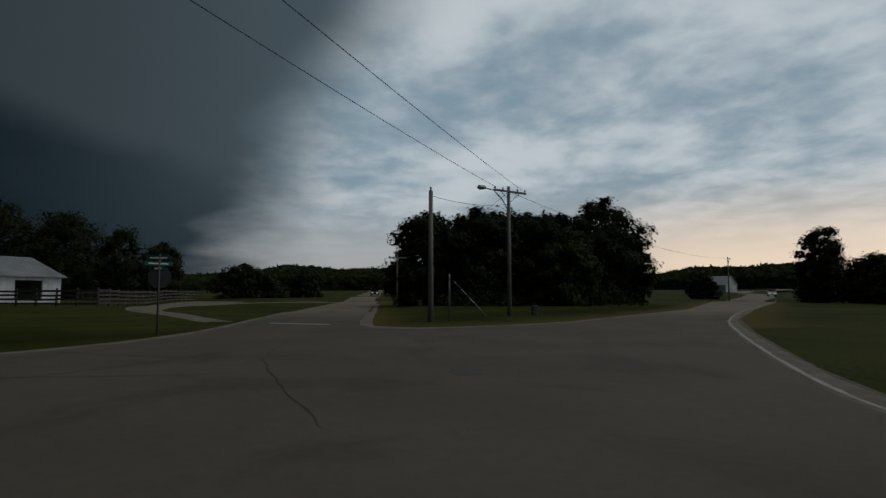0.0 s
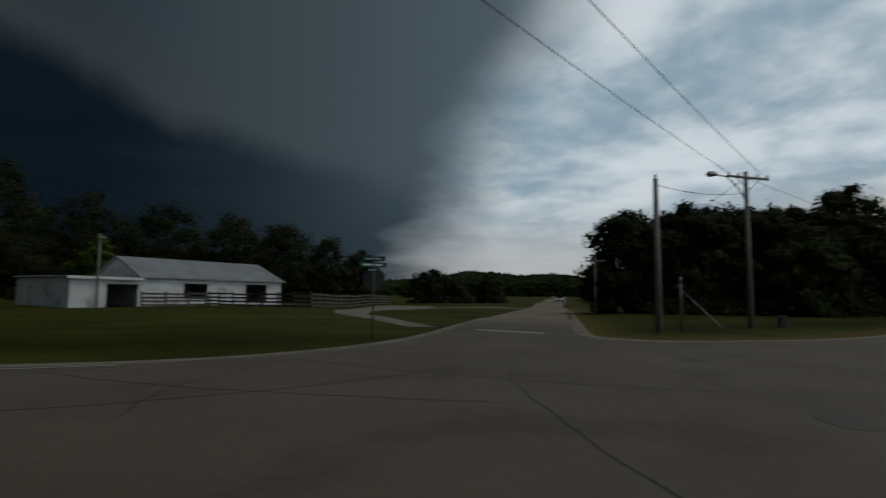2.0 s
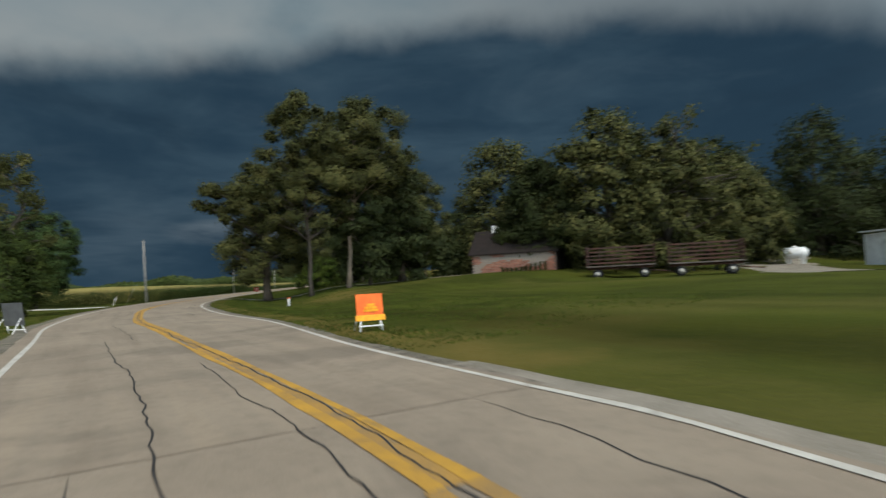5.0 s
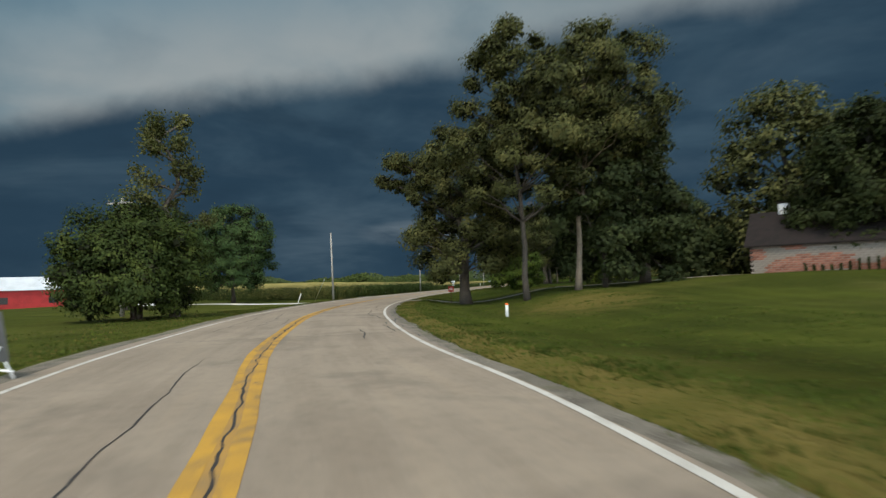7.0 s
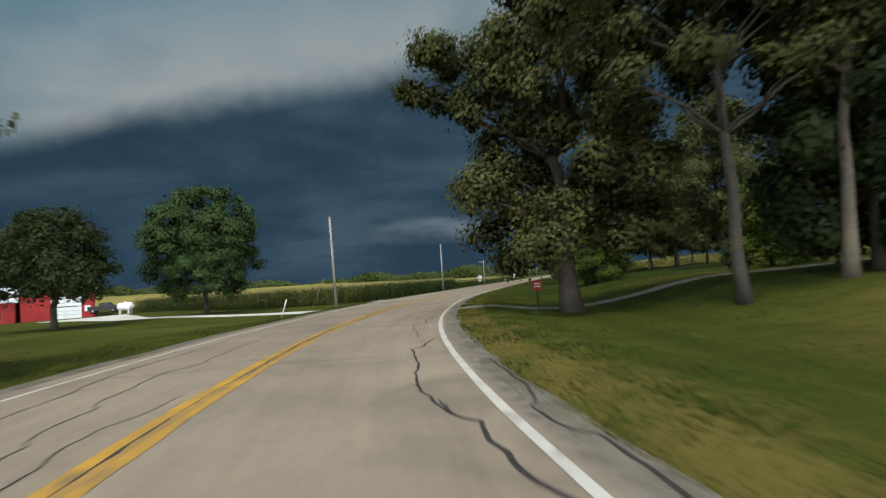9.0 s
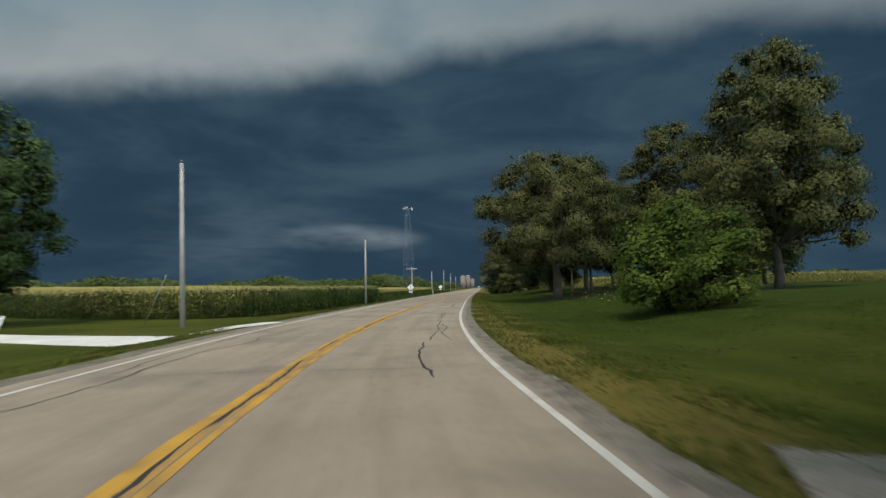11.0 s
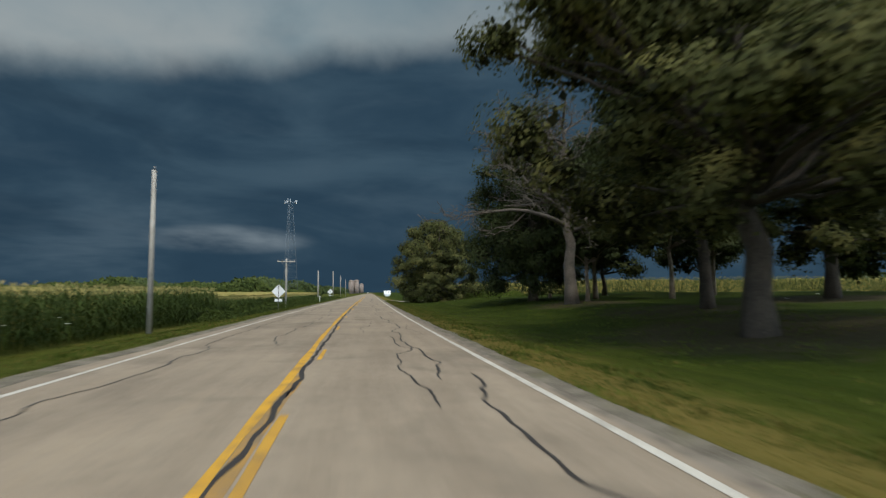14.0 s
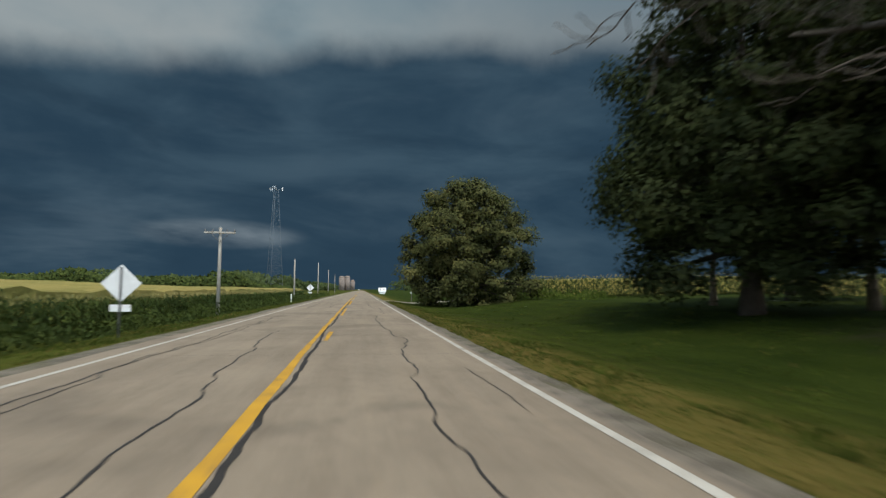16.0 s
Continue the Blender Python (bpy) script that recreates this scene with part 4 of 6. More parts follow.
# trees of the farmyard bank
tree(19.6, 38.6, 17.6, 5.8, bark=M_PALE_BARK, seed=11, clear=0.52, leaves=50000, size=0.17, clumps=58, billow=0.84, trunk=0.20, lean=(1.5, 0.5), label="tall oak with a pale bare trunk on the grassy bank")
tree(16.4, 37.6, 19.2, 4.7, seed=12, clear=0.33, leaves=44000, size=0.17, clumps=48, billow=0.84, trunk=0.19, lean=(-0.5, 0), label="tall leafy oak with dark trunk on the grassy bank")
tree(11.6, 43.2, 14.5, 5.1, seed=13, clear=0.20, leaves=62000, size=0.17, clumps=48, billow=0.92, trunk=0.42, lean=(0.2, 0.0), extra=((3.3, 0.50, 6.0, 1.2), (3.0, 0.28, 3.8, -0.6), (3.5, 0.66, 5.4, 1.0)), label="broad roadside oak with low twisted limbs")
tree(21.5, 41.0, 15.5, 4.5, leaf=M_LEAF_DARK, seed=14, clear=0.12, leaves=22000, size=0.26, clumps=54, trunk=0.17, label="dark leafy tree in the farmyard grove")
tree(24.6, 44.8, 13.0, 4.2, leaf=M_LEAF_DARK, seed=15, clear=0.08, leaves=20000, size=0.26, clumps=54, label="dark leafy tree in the farmyard grove")
tree(23.0, 55.0, 5.2, 3.3, leaf=M_LEAF_BUSH, seed=16, clear=0.04, leaves=11000, size=0.16, clumps=36, trunk=0.09, label="bright green shrub under the oaks", name="shrub", stems=3)
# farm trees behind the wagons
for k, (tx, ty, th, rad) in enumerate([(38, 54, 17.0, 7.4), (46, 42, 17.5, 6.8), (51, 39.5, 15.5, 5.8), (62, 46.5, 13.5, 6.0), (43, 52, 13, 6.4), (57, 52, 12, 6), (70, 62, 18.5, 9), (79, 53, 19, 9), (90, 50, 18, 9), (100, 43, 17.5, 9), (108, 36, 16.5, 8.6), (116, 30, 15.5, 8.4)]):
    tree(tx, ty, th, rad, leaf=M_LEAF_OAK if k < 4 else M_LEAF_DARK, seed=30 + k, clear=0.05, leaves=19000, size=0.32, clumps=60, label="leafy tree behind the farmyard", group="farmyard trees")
tree(76.0, 33.0, 8.4, 3.8, leaf=M_LEAF_BUSH, seed=57, clear=0.1, leaves=9000, size=0.3, label="young yellow-green tree behind the white barn")
bare_tree(52.5, 38.5, 16, 5, 0.45, 3, "half-dead tree with bare grey limbs behind the wagons", 0.3, tufts=1500, reach=0.36, first=0.5)
bare_tree(112, 32, 14, 15, 0.45, 3, "bare dead tree among the dark trees beyond the barn", 0.26, reach=0.4, first=0.35)
for k, (tx, ty, th, rad) in enumerate([(123, 24, 13.5, 7), (128, 19, 11.5, 5)]):
    tree(tx, ty, th, rad, leaf=M_LEAF_DARK, seed=50 + k, clear=0.06, leaves=11000, size=0.4, label="dark leafy tree beyond the white barn", group="trees beyond the barn")
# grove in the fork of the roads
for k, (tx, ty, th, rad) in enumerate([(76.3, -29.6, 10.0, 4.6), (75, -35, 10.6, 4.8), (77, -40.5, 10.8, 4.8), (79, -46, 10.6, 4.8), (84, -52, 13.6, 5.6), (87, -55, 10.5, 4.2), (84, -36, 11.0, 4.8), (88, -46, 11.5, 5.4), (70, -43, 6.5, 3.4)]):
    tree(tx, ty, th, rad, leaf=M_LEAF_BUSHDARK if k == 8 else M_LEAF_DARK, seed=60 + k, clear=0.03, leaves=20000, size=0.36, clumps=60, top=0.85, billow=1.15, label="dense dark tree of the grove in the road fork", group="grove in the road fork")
# farm on the left
tree(-3.2, 27.2, 6.2, 4.0, leaf=M_LEAF_BUSHDARK, seed=21, clear=0.17, leaves=58000, size=0.14, clumps=66, trunk=0.17, stems=3, label="low leafy roadside tree with several stems")
bare_tree(-2.2, 28.9, 12.4, 9, 0.40, 3, "tall bare snag with a few living sprays", 0.24, tufts=5600, reach=0.16, first=0.45, boughs=12, size=0.17)
tree(-27.2, 74.6, 14.6, 6.4, leaf=M_LEAF_MAPLE, seed=23, clear=0.21, leaves=56000, size=0.22, clumps=130, billow=0.74, trunk=0.28, top=0.82, label="round maple standing alone on the lawn")
tree(-33.2, 61.4, 11, 6.0, leaf=M_LEAF_DARK, seed=24, clear=0.33, leaves=22000, size=0.26, clumps=60, label="leafy tree beside the red barn")
# right of the straight
tree(13.9, 67.4, 5.0, 3.4, leaf=M_LEAF_BUSH, seed=41, clear=0.05, leaves=26000, size=0.13, clumps=44, trunk=0.10, stems=4, label="bright green rounded bush beside the drive", name="bush")
tree(29.4, 89, 21.0, 7.6, seed=42, clear=0.18, leaves=60000, size=0.22, billow=0.85, clumps=66, trunk=0.34, label="tall spreading oak in the roadside pasture")
tree(12.7, 95.6, 14.2, 7.4, seed=43, clear=0.30, leaves=84000, size=0.16, clumps=62, billow=0.74, extra=((3.4, 0.35, 7.2, 0.6), (2.6, 0.55, 7.6, 0.8), (4.2, 0.15, 6.6, -0.6), (5.9, 0.3, 7.2, 0.2)), trunk=0.42, top=0.8, lean=(-0.3, 0.6), squash=1.1, label="large spreading oak with a stout trunk")
tree(28.1, 109.4, 20.5, 6.8, seed=44, clear=0.17, leaves=60000, size=0.22, billow=0.85, clumps=70, trunk=0.36, label="tall leafy oak in the roadside row")
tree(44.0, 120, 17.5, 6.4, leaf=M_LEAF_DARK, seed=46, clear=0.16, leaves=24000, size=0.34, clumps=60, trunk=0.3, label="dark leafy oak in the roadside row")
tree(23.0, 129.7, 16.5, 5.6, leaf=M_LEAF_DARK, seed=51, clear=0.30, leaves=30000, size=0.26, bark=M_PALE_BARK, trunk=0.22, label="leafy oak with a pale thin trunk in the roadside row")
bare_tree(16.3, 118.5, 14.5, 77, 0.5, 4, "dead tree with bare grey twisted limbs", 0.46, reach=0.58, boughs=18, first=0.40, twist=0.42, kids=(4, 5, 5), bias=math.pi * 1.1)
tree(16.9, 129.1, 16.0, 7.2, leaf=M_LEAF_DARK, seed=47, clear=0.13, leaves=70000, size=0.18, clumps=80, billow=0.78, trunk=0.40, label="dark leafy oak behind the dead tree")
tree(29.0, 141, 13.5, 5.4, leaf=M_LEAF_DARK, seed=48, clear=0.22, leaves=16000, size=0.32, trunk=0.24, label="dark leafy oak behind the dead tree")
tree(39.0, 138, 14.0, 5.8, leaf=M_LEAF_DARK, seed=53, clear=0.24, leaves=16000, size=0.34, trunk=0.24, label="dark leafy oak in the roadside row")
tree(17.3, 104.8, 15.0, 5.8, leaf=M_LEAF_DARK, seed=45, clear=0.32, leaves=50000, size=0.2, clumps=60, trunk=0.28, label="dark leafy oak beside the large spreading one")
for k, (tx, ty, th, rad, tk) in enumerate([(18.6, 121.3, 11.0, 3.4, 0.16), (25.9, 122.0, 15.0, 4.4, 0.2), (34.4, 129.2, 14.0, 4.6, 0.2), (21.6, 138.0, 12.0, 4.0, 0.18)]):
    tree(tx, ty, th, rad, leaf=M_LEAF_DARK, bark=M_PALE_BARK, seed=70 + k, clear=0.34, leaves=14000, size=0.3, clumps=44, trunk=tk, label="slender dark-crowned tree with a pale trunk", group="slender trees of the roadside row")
tree(12.3, 160.9, 12.0, 6.2, seed=49, clear=0.04, leaves=60000, size=0.22, clumps=96, stems=2, trunk=0.3, billow=0.8, top=0.98, label="round oak standing alone by the road")
# trees round the junction, farther off
tree(124, 2.5, 6.6, 5.4, leaf=M_LEAF_DARK, seed=81, clear=0.02, leaves=6000, size=0.45, squash=1.2, label="low dark tree clump in the field", group="field trees")
tree(131, 0, 5.2, 4.4, leaf=M_LEAF_DARK, seed=80, clear=0.02, leaves=5000, size=0.45, label="low dark tree clump in the field", group="field trees")
tree(138.6, -6.8, 6.2, 3.9, leaf=M_LEAF_DARK, seed=82, clear=0.02, leaves=4500, size=0.45, label="dark round tree alone in the field", group="field trees")
tree(121.7, -86.8, 5.0, 3.2, leaf=M_LEAF_DARK, seed=79, clear=0.02, leaves=3500, size=0.4, label="round dark bush in the field", name="bush")
tree(101, -95, 12.8, 4.2, leaf=M_LEAF_DARK, seed=83, clear=0.02, leaves=9000, size=0.42, stems=2, clumps=60, top=0.8, billow=1.2, label="tall dark tree beside the winding road", group="trees by the winding road")
for k, (tx, ty, th) in enumerate([(93, -97, 7.5), (84, -94, 7.5), (75, -91, 7.0), (66, -86, 7.5)]):
    tree(tx, ty, th, 4.8, leaf=M_LEAF_DARK, seed=84 + k, clear=0.02, leaves=7000, size=0.42, stems=2, clumps=56, label="low dark tree beside the winding road", group="trees by the winding road")
wood_line("undergrowth", [(66, 68), (82, 62), (98, 52), (114, 40), (128, 24)], 11.0, 8, 34000, M_LEAF_DARK, 9, 0.6, "dark undergrowth behind the farmyard", 0.2)
wood_line("undergrowth", [(30, 57), (40, 58), (50, 56), (60, 58), (70, 66)], 6.0, 5, 14000, M_LEAF_DARK, 10, 0.5, "dark undergrowth behind the farmyard", 0.25)
# woods on the horizon
wood_line("far_woods", [(420, 330), (460, 200), (480, 60), (470, -40), (440, -140)], 21, 40, 36000, M_FARWOOD, 1, 4.2, "dark line of woods across the fields", 0.22)
wood_line("far_woods", [(440, -140), (400, -230), (330, -330), (240, -420)], 17, 40, 32000, M_FARWOOD, 2, 4.2, "dark line of woods across the fields", 0.22)
wood_line("far_woods", [(-420, 300), (-300, 420), (-160, 520), (-60, 560)], 13, 40, 8000, M_FARWOOD, 3, 3.0, "dark line of woods beyond the corn")
wood_line("far_woods", [(-60, 560), (-20, 640)], 12, 30, 2500, M_FARWOOD, 4, 3.0, "dark line of woods beyond the corn")
wood_line("far_woods", [(60, 760), (160, 640), (300, 520), (420, 330)], 14, 40, 8000, M_FARWOOD, 5, 3.2, "dark line of woods across the fields")

# ---------------------------------------------------------------- poles and wires
def pole(x, y, height, r=0.14, label="weathered wooden utility pole", arm=0, lamp=False, lean=(0, 0), turn=0.0, group="utility poles along the road", name="utility_pole", mat=None):
    """A tapered wooden pole; arm: half length of its crossarm."""
    z0 = gz(x, y) - 0.1
    ob = empty(name, Matrix.Translation((x, y, z0)) @ pose(0, 0, 0, 0, 0, turn), label, "utility pole", group)
    top = (lean[0], lean[1], height)
    part("shaft", rod("shaft", (0, 0, 0), top, r, mat or M_POLE, r * 0.68, 10), ob)
    if arm:
        part("crossarm", box("crossarm", (2 * arm, 0.10, 0.12), M_POLE, (lean[0], lean[1] - 0.16, height - 0.35), 0.015), ob, "dark wooden crossarm")
        for s in (-1, 1):
            part("brace", rod("brace", (lean[0], lean[1] - 0.16, height - 1.0), (lean[0] + s * arm * 0.55, lean[1] - 0.16, height - 0.42), 0.02, M_DULLSTEEL, sides=5), ob)
        for s in (-0.92, -0.45, 0.45, 0.92):
            part("insulator", tubes("insulator", [tube([(lean[0] + s * arm, lean[1] - 0.16, height - 0.30), (lean[0] + s * arm, lean[1] - 0.16, height - 0.20), (lean[0] + s * arm, lean[1] - 0.16, height - 0.12)], [0.035, 0.055, 0.03], 7)], M_DULLSTEEL), ob)
    else:
        part("insulator", tubes("insulator", [tube([(lean[0], lean[1], height), (lean[0], lean[1], height + 0.12), (lean[0], lean[1], height + 0.2)], [0.03, 0.06, 0.03], 7)], M_DULLSTEEL), ob)
    if lamp:
        part("lamp_arm", tubes("lamp_arm", [tube([(0, 0, height - 1.6), (-0.5, 0, height - 0.9), (-1.2, 0, height - 0.35), (-1.9, 0, height - 0.3)], [0.035] * 4, 7)], M_DULLSTEEL), ob, "curved steel lamp arm")
        part("lamp_head", tubes("lamp_head", [tube([(-1.8, 0, height - 0.28), (-2.0, 0, height - 0.26), (-2.35, 0, height - 0.3), (-2.5, 0, height - 0.34)], [0.05, 0.13, 0.15, 0.04], 9)], M_STEEL), ob, "grey street lamp head")
    return ob


def wire(a, b, sag=0.6, r=0.012, label="black overhead cable between utility poles"):
    a, b = Vector(a), Vector(b)
    pts = [a.lerp(b, i / 24) - Vector((0, 0, 4 * sag * (i / 24) * (1 - i / 24))) for i in range(25)]
    return tagged(new("overhead_cable", tubes("overhead_cable", [tube(pts, [r] * 25, 5)], M_WIRE)), label, "cable", "overhead cables")


pole(44.3, -27.9, 6.75, 0.15, lean=(0.1, 0), label="weathered wooden utility pole at the junction")
pole(50.5, -33.2, 8.2, 0.15, arm=1.35, lamp=True, turn=-60, label="wooden utility pole with crossarm and street lamp")
pole(108.9, -27.1, 8.2, 0.14, arm=1.2, turn=-90)
pole(112, -86, 8.0, 0.14, arm=1.2, turn=-45)
pole(72, -26.3, 5.3, 0.12, arm=0.9, turn=-80, label="small wooden utility pole beside the side road")
pole(63.4, 20.0, 7.2, 0.12, arm=0.5, label="weathered pole beside the white barn", name="yard_pole", group="")
pole(-11.3, 73.0, 9.3, 0.15, lean=(-0.2, 0))
pole(-8.2, 110.0, 8.0, 0.14)
pole(-6.7, 148.5, 5.9, 0.13, arm=1.0)
pole(-6.3, 195.1, 6.3, 0.13)
pole(-5.6, 245.6, 8.0, 0.14)
pole(-5.2, 300, 8.0, 0.14)
pole(-4.6, 360, 8.0, 0.14)
pole(-7.9, 31.6, 7.4, 0.14, arm=0.9, label="utility pole with crossarm behind the roadside tree")

marker = empty("guy_marker", Matrix.Translation((-9.4, 58.2, gz(-9.4, 58.2))), "leaning pale plastic guy-wire marker beside the farm drive", "marker")
part("sleeve", rod("sleeve", (0, 0, -0.05), (0.36, 0.33, 1.35), 0.035, M_WHITE), marker)
part("anchor_rod", rod("anchor_rod", (-0.03, -0.03, -0.2), (0.05, 0.046, 0.12), 0.014, M_STEEL), marker)

# ---------------------------------------------------------------- paving details
def wander(rnd, lat, i0, i1, amp=0.22, kick=0.10):
    """A crack's line along the road: short runs that jump sideways, with a ragged edge."""
    o, run, goal, out = 0.0, 0, 0.0, []
    for i in range(i0, min(i1, len(CENTRE) - 1)):
        for k in (0.0, 0.2, 0.4, 0.6, 0.8):
            if run <= 0:
                goal, run = max(-amp, min(amp, goal + rnd.gauss(0, kick))), rnd.randint(2, 8)
            run -= 1
            o += (goal - o) * 0.45 + rnd.uniform(-0.022, 0.022)
            p, q = CENTRE[i] * (1 - k) + CENTRE[i + 1] * k, CN[i]
            out.append((p[0] + q[0] * (lat + o), p[1] + q[1] * (lat + o)))
    return np.array(out)


def crack(rnd, line, w=0.045, z=0.0035):
    """A poured tar seal: wide in places, thin at its ends."""
    n = normals(line)
    v, f, ww = [], [], w
    for i, (p, q) in enumerate(zip(line, n)):
        ww += (w * rnd.uniform(0.45, 1.5) - ww) * 0.5
        e = ww * min(1.0, 0.15 + 0.3 * min(i, len(line) - 1 - i))
        v += [(p[0] - q[0] * e, p[1] - q[1] * e, z), (p[0] + q[0] * e, p[1] + q[1] * e, z)]
    f = [(2 * i, 2 * i + 1, 2 * i + 3, 2 * i + 2) for i in range(len(line) - 1)]
    return mesh_of("crack_seal", v, f, M_TAR)


# sealed cracks along the lanes: distance right of the centre line, from and to northing, half width
SEALS = [(2.35, 14.2, 17.2, 0.022), (3.30, 16, 25, 0.023), (3.12, 25, 31, 0.020), (3.72, 14, 27, 0.019), (2.95, 32, 40, 0.012), (2.55, 51, 56, 0.027), (2.50, 57, 74, 0.018), (3.15, 57, 63, 0.019),
         (2.80, 76, 90, 0.023), (2.48, 90, 112, 0.024), (2.15, 88, 98, 0.019), (3.25, 99, 104, 0.011), (2.42, 112, 150, 0.018), (1.40, 100, 107, 0.011), (4.05, 76, 84, 0.034), (3.1, 116, 119, 0.011)]
LEFT_SEALS = [(-0.46, -13, -3, 0.010), (-2.45, 18, 62, 0.015), (-1.45, 20, 34, 0.015), (-0.80, 20, 26, 0.012), (-2.90, 52, 60, 0.012), (-1.50, -9, 4, 0.012), (-1.05, 4, 12, 0.011), (-2.35, 76, 135, 0.019), (-0.88, 96, 128, 0.019), (-2.75, 108, 140, 0.014)]


def build_cracks():
    rnd = random.Random(4)
    for lat, y0, y1, w in SEALS + LEFT_SEALS:
        part("crack_seal", crack(rnd, wander(rnd, lat, along(y0), along(y1) + 1, 0.34 if y0 > 10 else 0.14, 0.15 if y0 > 10 else 0.05), w), road, "black tar crack seal")
    # the joint between the yellow lines
    i = along(-11)
    while i < along(240):
        n = rnd.randint(10, 30)
        line = wander(rnd, float(PAIR[min(i + n // 2, len(PAIR) - 1)]) - (0.02 if i > along(88) else 0.0), i, i + n, 0.06, 0.05)
        part("crack_seal", crack(rnd, line, 0.036 if i > along(46) else 0.026 if i > along(12) else 0.014), road, "black tar crack seal")
        if rnd.random() < 0.55:
            m = rnd.randint(3, 8)
            part("crack_seal", crack(rnd, wander(rnd, float(PAIR[i]) + rnd.uniform(0.14, 0.34), i, i + m, 0.08, 0.06), 0.022), road, "ragged smear of tar beside the centre line")
        i += n - 1 + rnd.randint(0, 2)
    # farther off
    for lat in (2.4, -0.9, -2.5):
        i = along(150)
        while i < along(260):
            n = rnd.randint(8, 26)
            part("crack_seal", crack(rnd, wander(rnd, lat, i, i + n, 0.3, 0.12), 0.022), road, "black tar crack seal")
            i += n + rnd.randint(1, 9)
    i = along(-8)
    while i < along(220):
        i += rnd.randint(5, 15)
        a, b = (-3.9, 4.3) if rnd.random() < 0.55 else ((-3.9, -0.2) if rnd.random() < 0.5 else (0.2, 4.2))
        pts, o = [], 0.0
        for k in range(22):
            o += rnd.uniform(-0.06, 0.06)
            l = a + (b - a) * k / 21
            p, q = CENTRE[i], CN[i]
            d = (-q[1], q[0])
            pts.append((p[0] + q[0] * l + d[0] * o, p[1] + q[1] * l + d[1] * o))
        part("crack_seal", crack(rnd, np.array(pts), 0.009), road, "black tar crack seal")
    # the junction: long joints that follow the kerbless corner, and a few wandering cracks
    bend = spline(CORNER[1:8], 0.5)
    arcs = [bend + normals(bend) * o + np.sin(np.arange(len(bend)) * 0.35 + o)[:, None] * 0.05 for o in (1.2, 4.6)]
    for pts in ([(33, -15.5), (31.5, -19), (30.5, -24), (31.5, -30), (37, -36.5)], [(30.8, -17.2), (29.0, -21.5), (28.2, -26), (29.2, -31)], [(22, -25.5), (25.5, -24.2), (29.5, -23.2), (34.5, -23.0)],
                [(27, -14.8), (26.2, -19), (26.4, -24)], [(35.5, -19.5), (36.5, -22), (38.2, -25)], [(24, -19.5), (27, -18.4), (30, -18.8)], [(18, -20), (20.5, -15.5), (21.2, -10.5)]):
        arcs.append(spline(pts, 0.4))
    for line in arcs:
        line = line + np.array([[rnd.uniform(-0.06, 0.06), rnd.uniform(-0.06, 0.06)] for _ in line])
        part("crack_seal", crack(rnd, line, 0.011, -0.002), road, "black tar crack seal")


build_cracks()
rs = random.Random(8)
for cx, cy, rx, ry in ((26.5, -27.4, 0.9, 0.35), (44.5, -20.0, 3.0, 0.9), (33, -27, 0.6, 0.4)):
    pts = [(cx + rx * math.cos(k / 14 * 6.283) * rs.uniform(0.7, 1.1), cy + ry * math.sin(k / 14 * 6.283) * rs.uniform(0.7, 1.1)) for k in range(14)]
    part("patch", slab("patch", pts, -0.002, M_PATCH, 0.003), road, "dark asphalt repair patch")
part("stop_line", slab("stop_line", [(41.6, -23.2), (42.1, -23.2), (43.6, -20.2), (43.1, -20.2)], -0.001, M_WHITE_LINE, 0.003), road, "worn white stop line")

verge = empty("verge", Matrix(), "dry yellowish grass and gravel along the road edge", "verge", kind="structure")


def verge_strip(name, c, a, b, mat, i0, i1, seed, lift=0.012, wob=0.09, under=False):
    rnd = random.Random(seed)
    n = normals(c)
    v, wa, wb = [], 0.0, 0.0
    idx = range(i0, i1)
    aa = a if np.ndim(a) else np.full(len(c), a)
    bb = b if np.ndim(b) else np.full(len(c), b)
    for i in idx:
        wa, wb = 0.6 * wa + rnd.uniform(-wob, wob), 0.6 * wb + rnd.uniform(-wob, wob)
        for k in range(4):
            o = aa[i] + wa + (bb[i] + wb - aa[i] - wa) * k / 3
            x, y = c[i] + n[i] * o
            v.append((x, y, -0.035 if k == 0 and under else gz(x, y) - 0.012 + (lift if k < 3 else -0.05)))
    m = len(idx)
    f = [(4 * j + k, 4 * j + k + 1, 4 * (j + 1) + k + 1, 4 * (j + 1) + k) for j in range(m - 1) for k in range(3)]
    part(name, mesh_of(name, v, f, mat, smooth=True), verge)


verge_strip("gravel_edge", CENTRE, EDGE - 0.4, EDGE + 0.38, M_GRAVEL, along(-5), 330, 1, 0.014, under=True)
verge_strip("gravel_edge", CENTRE, np.full(len(CENTRE), -3.5), np.full(len(CENTRE), -4.6), M_GRAVEL, along(-4), 330, 3, 0.018, under=True)
ISLE = spline([(62, -50.6), (44.3, -35.7), (39.9, -29.9), (38.9, -27.2), (39.8, -25.6), (42.4, -24.8), (60, -24.4), (90, -23.8)], 1.0)


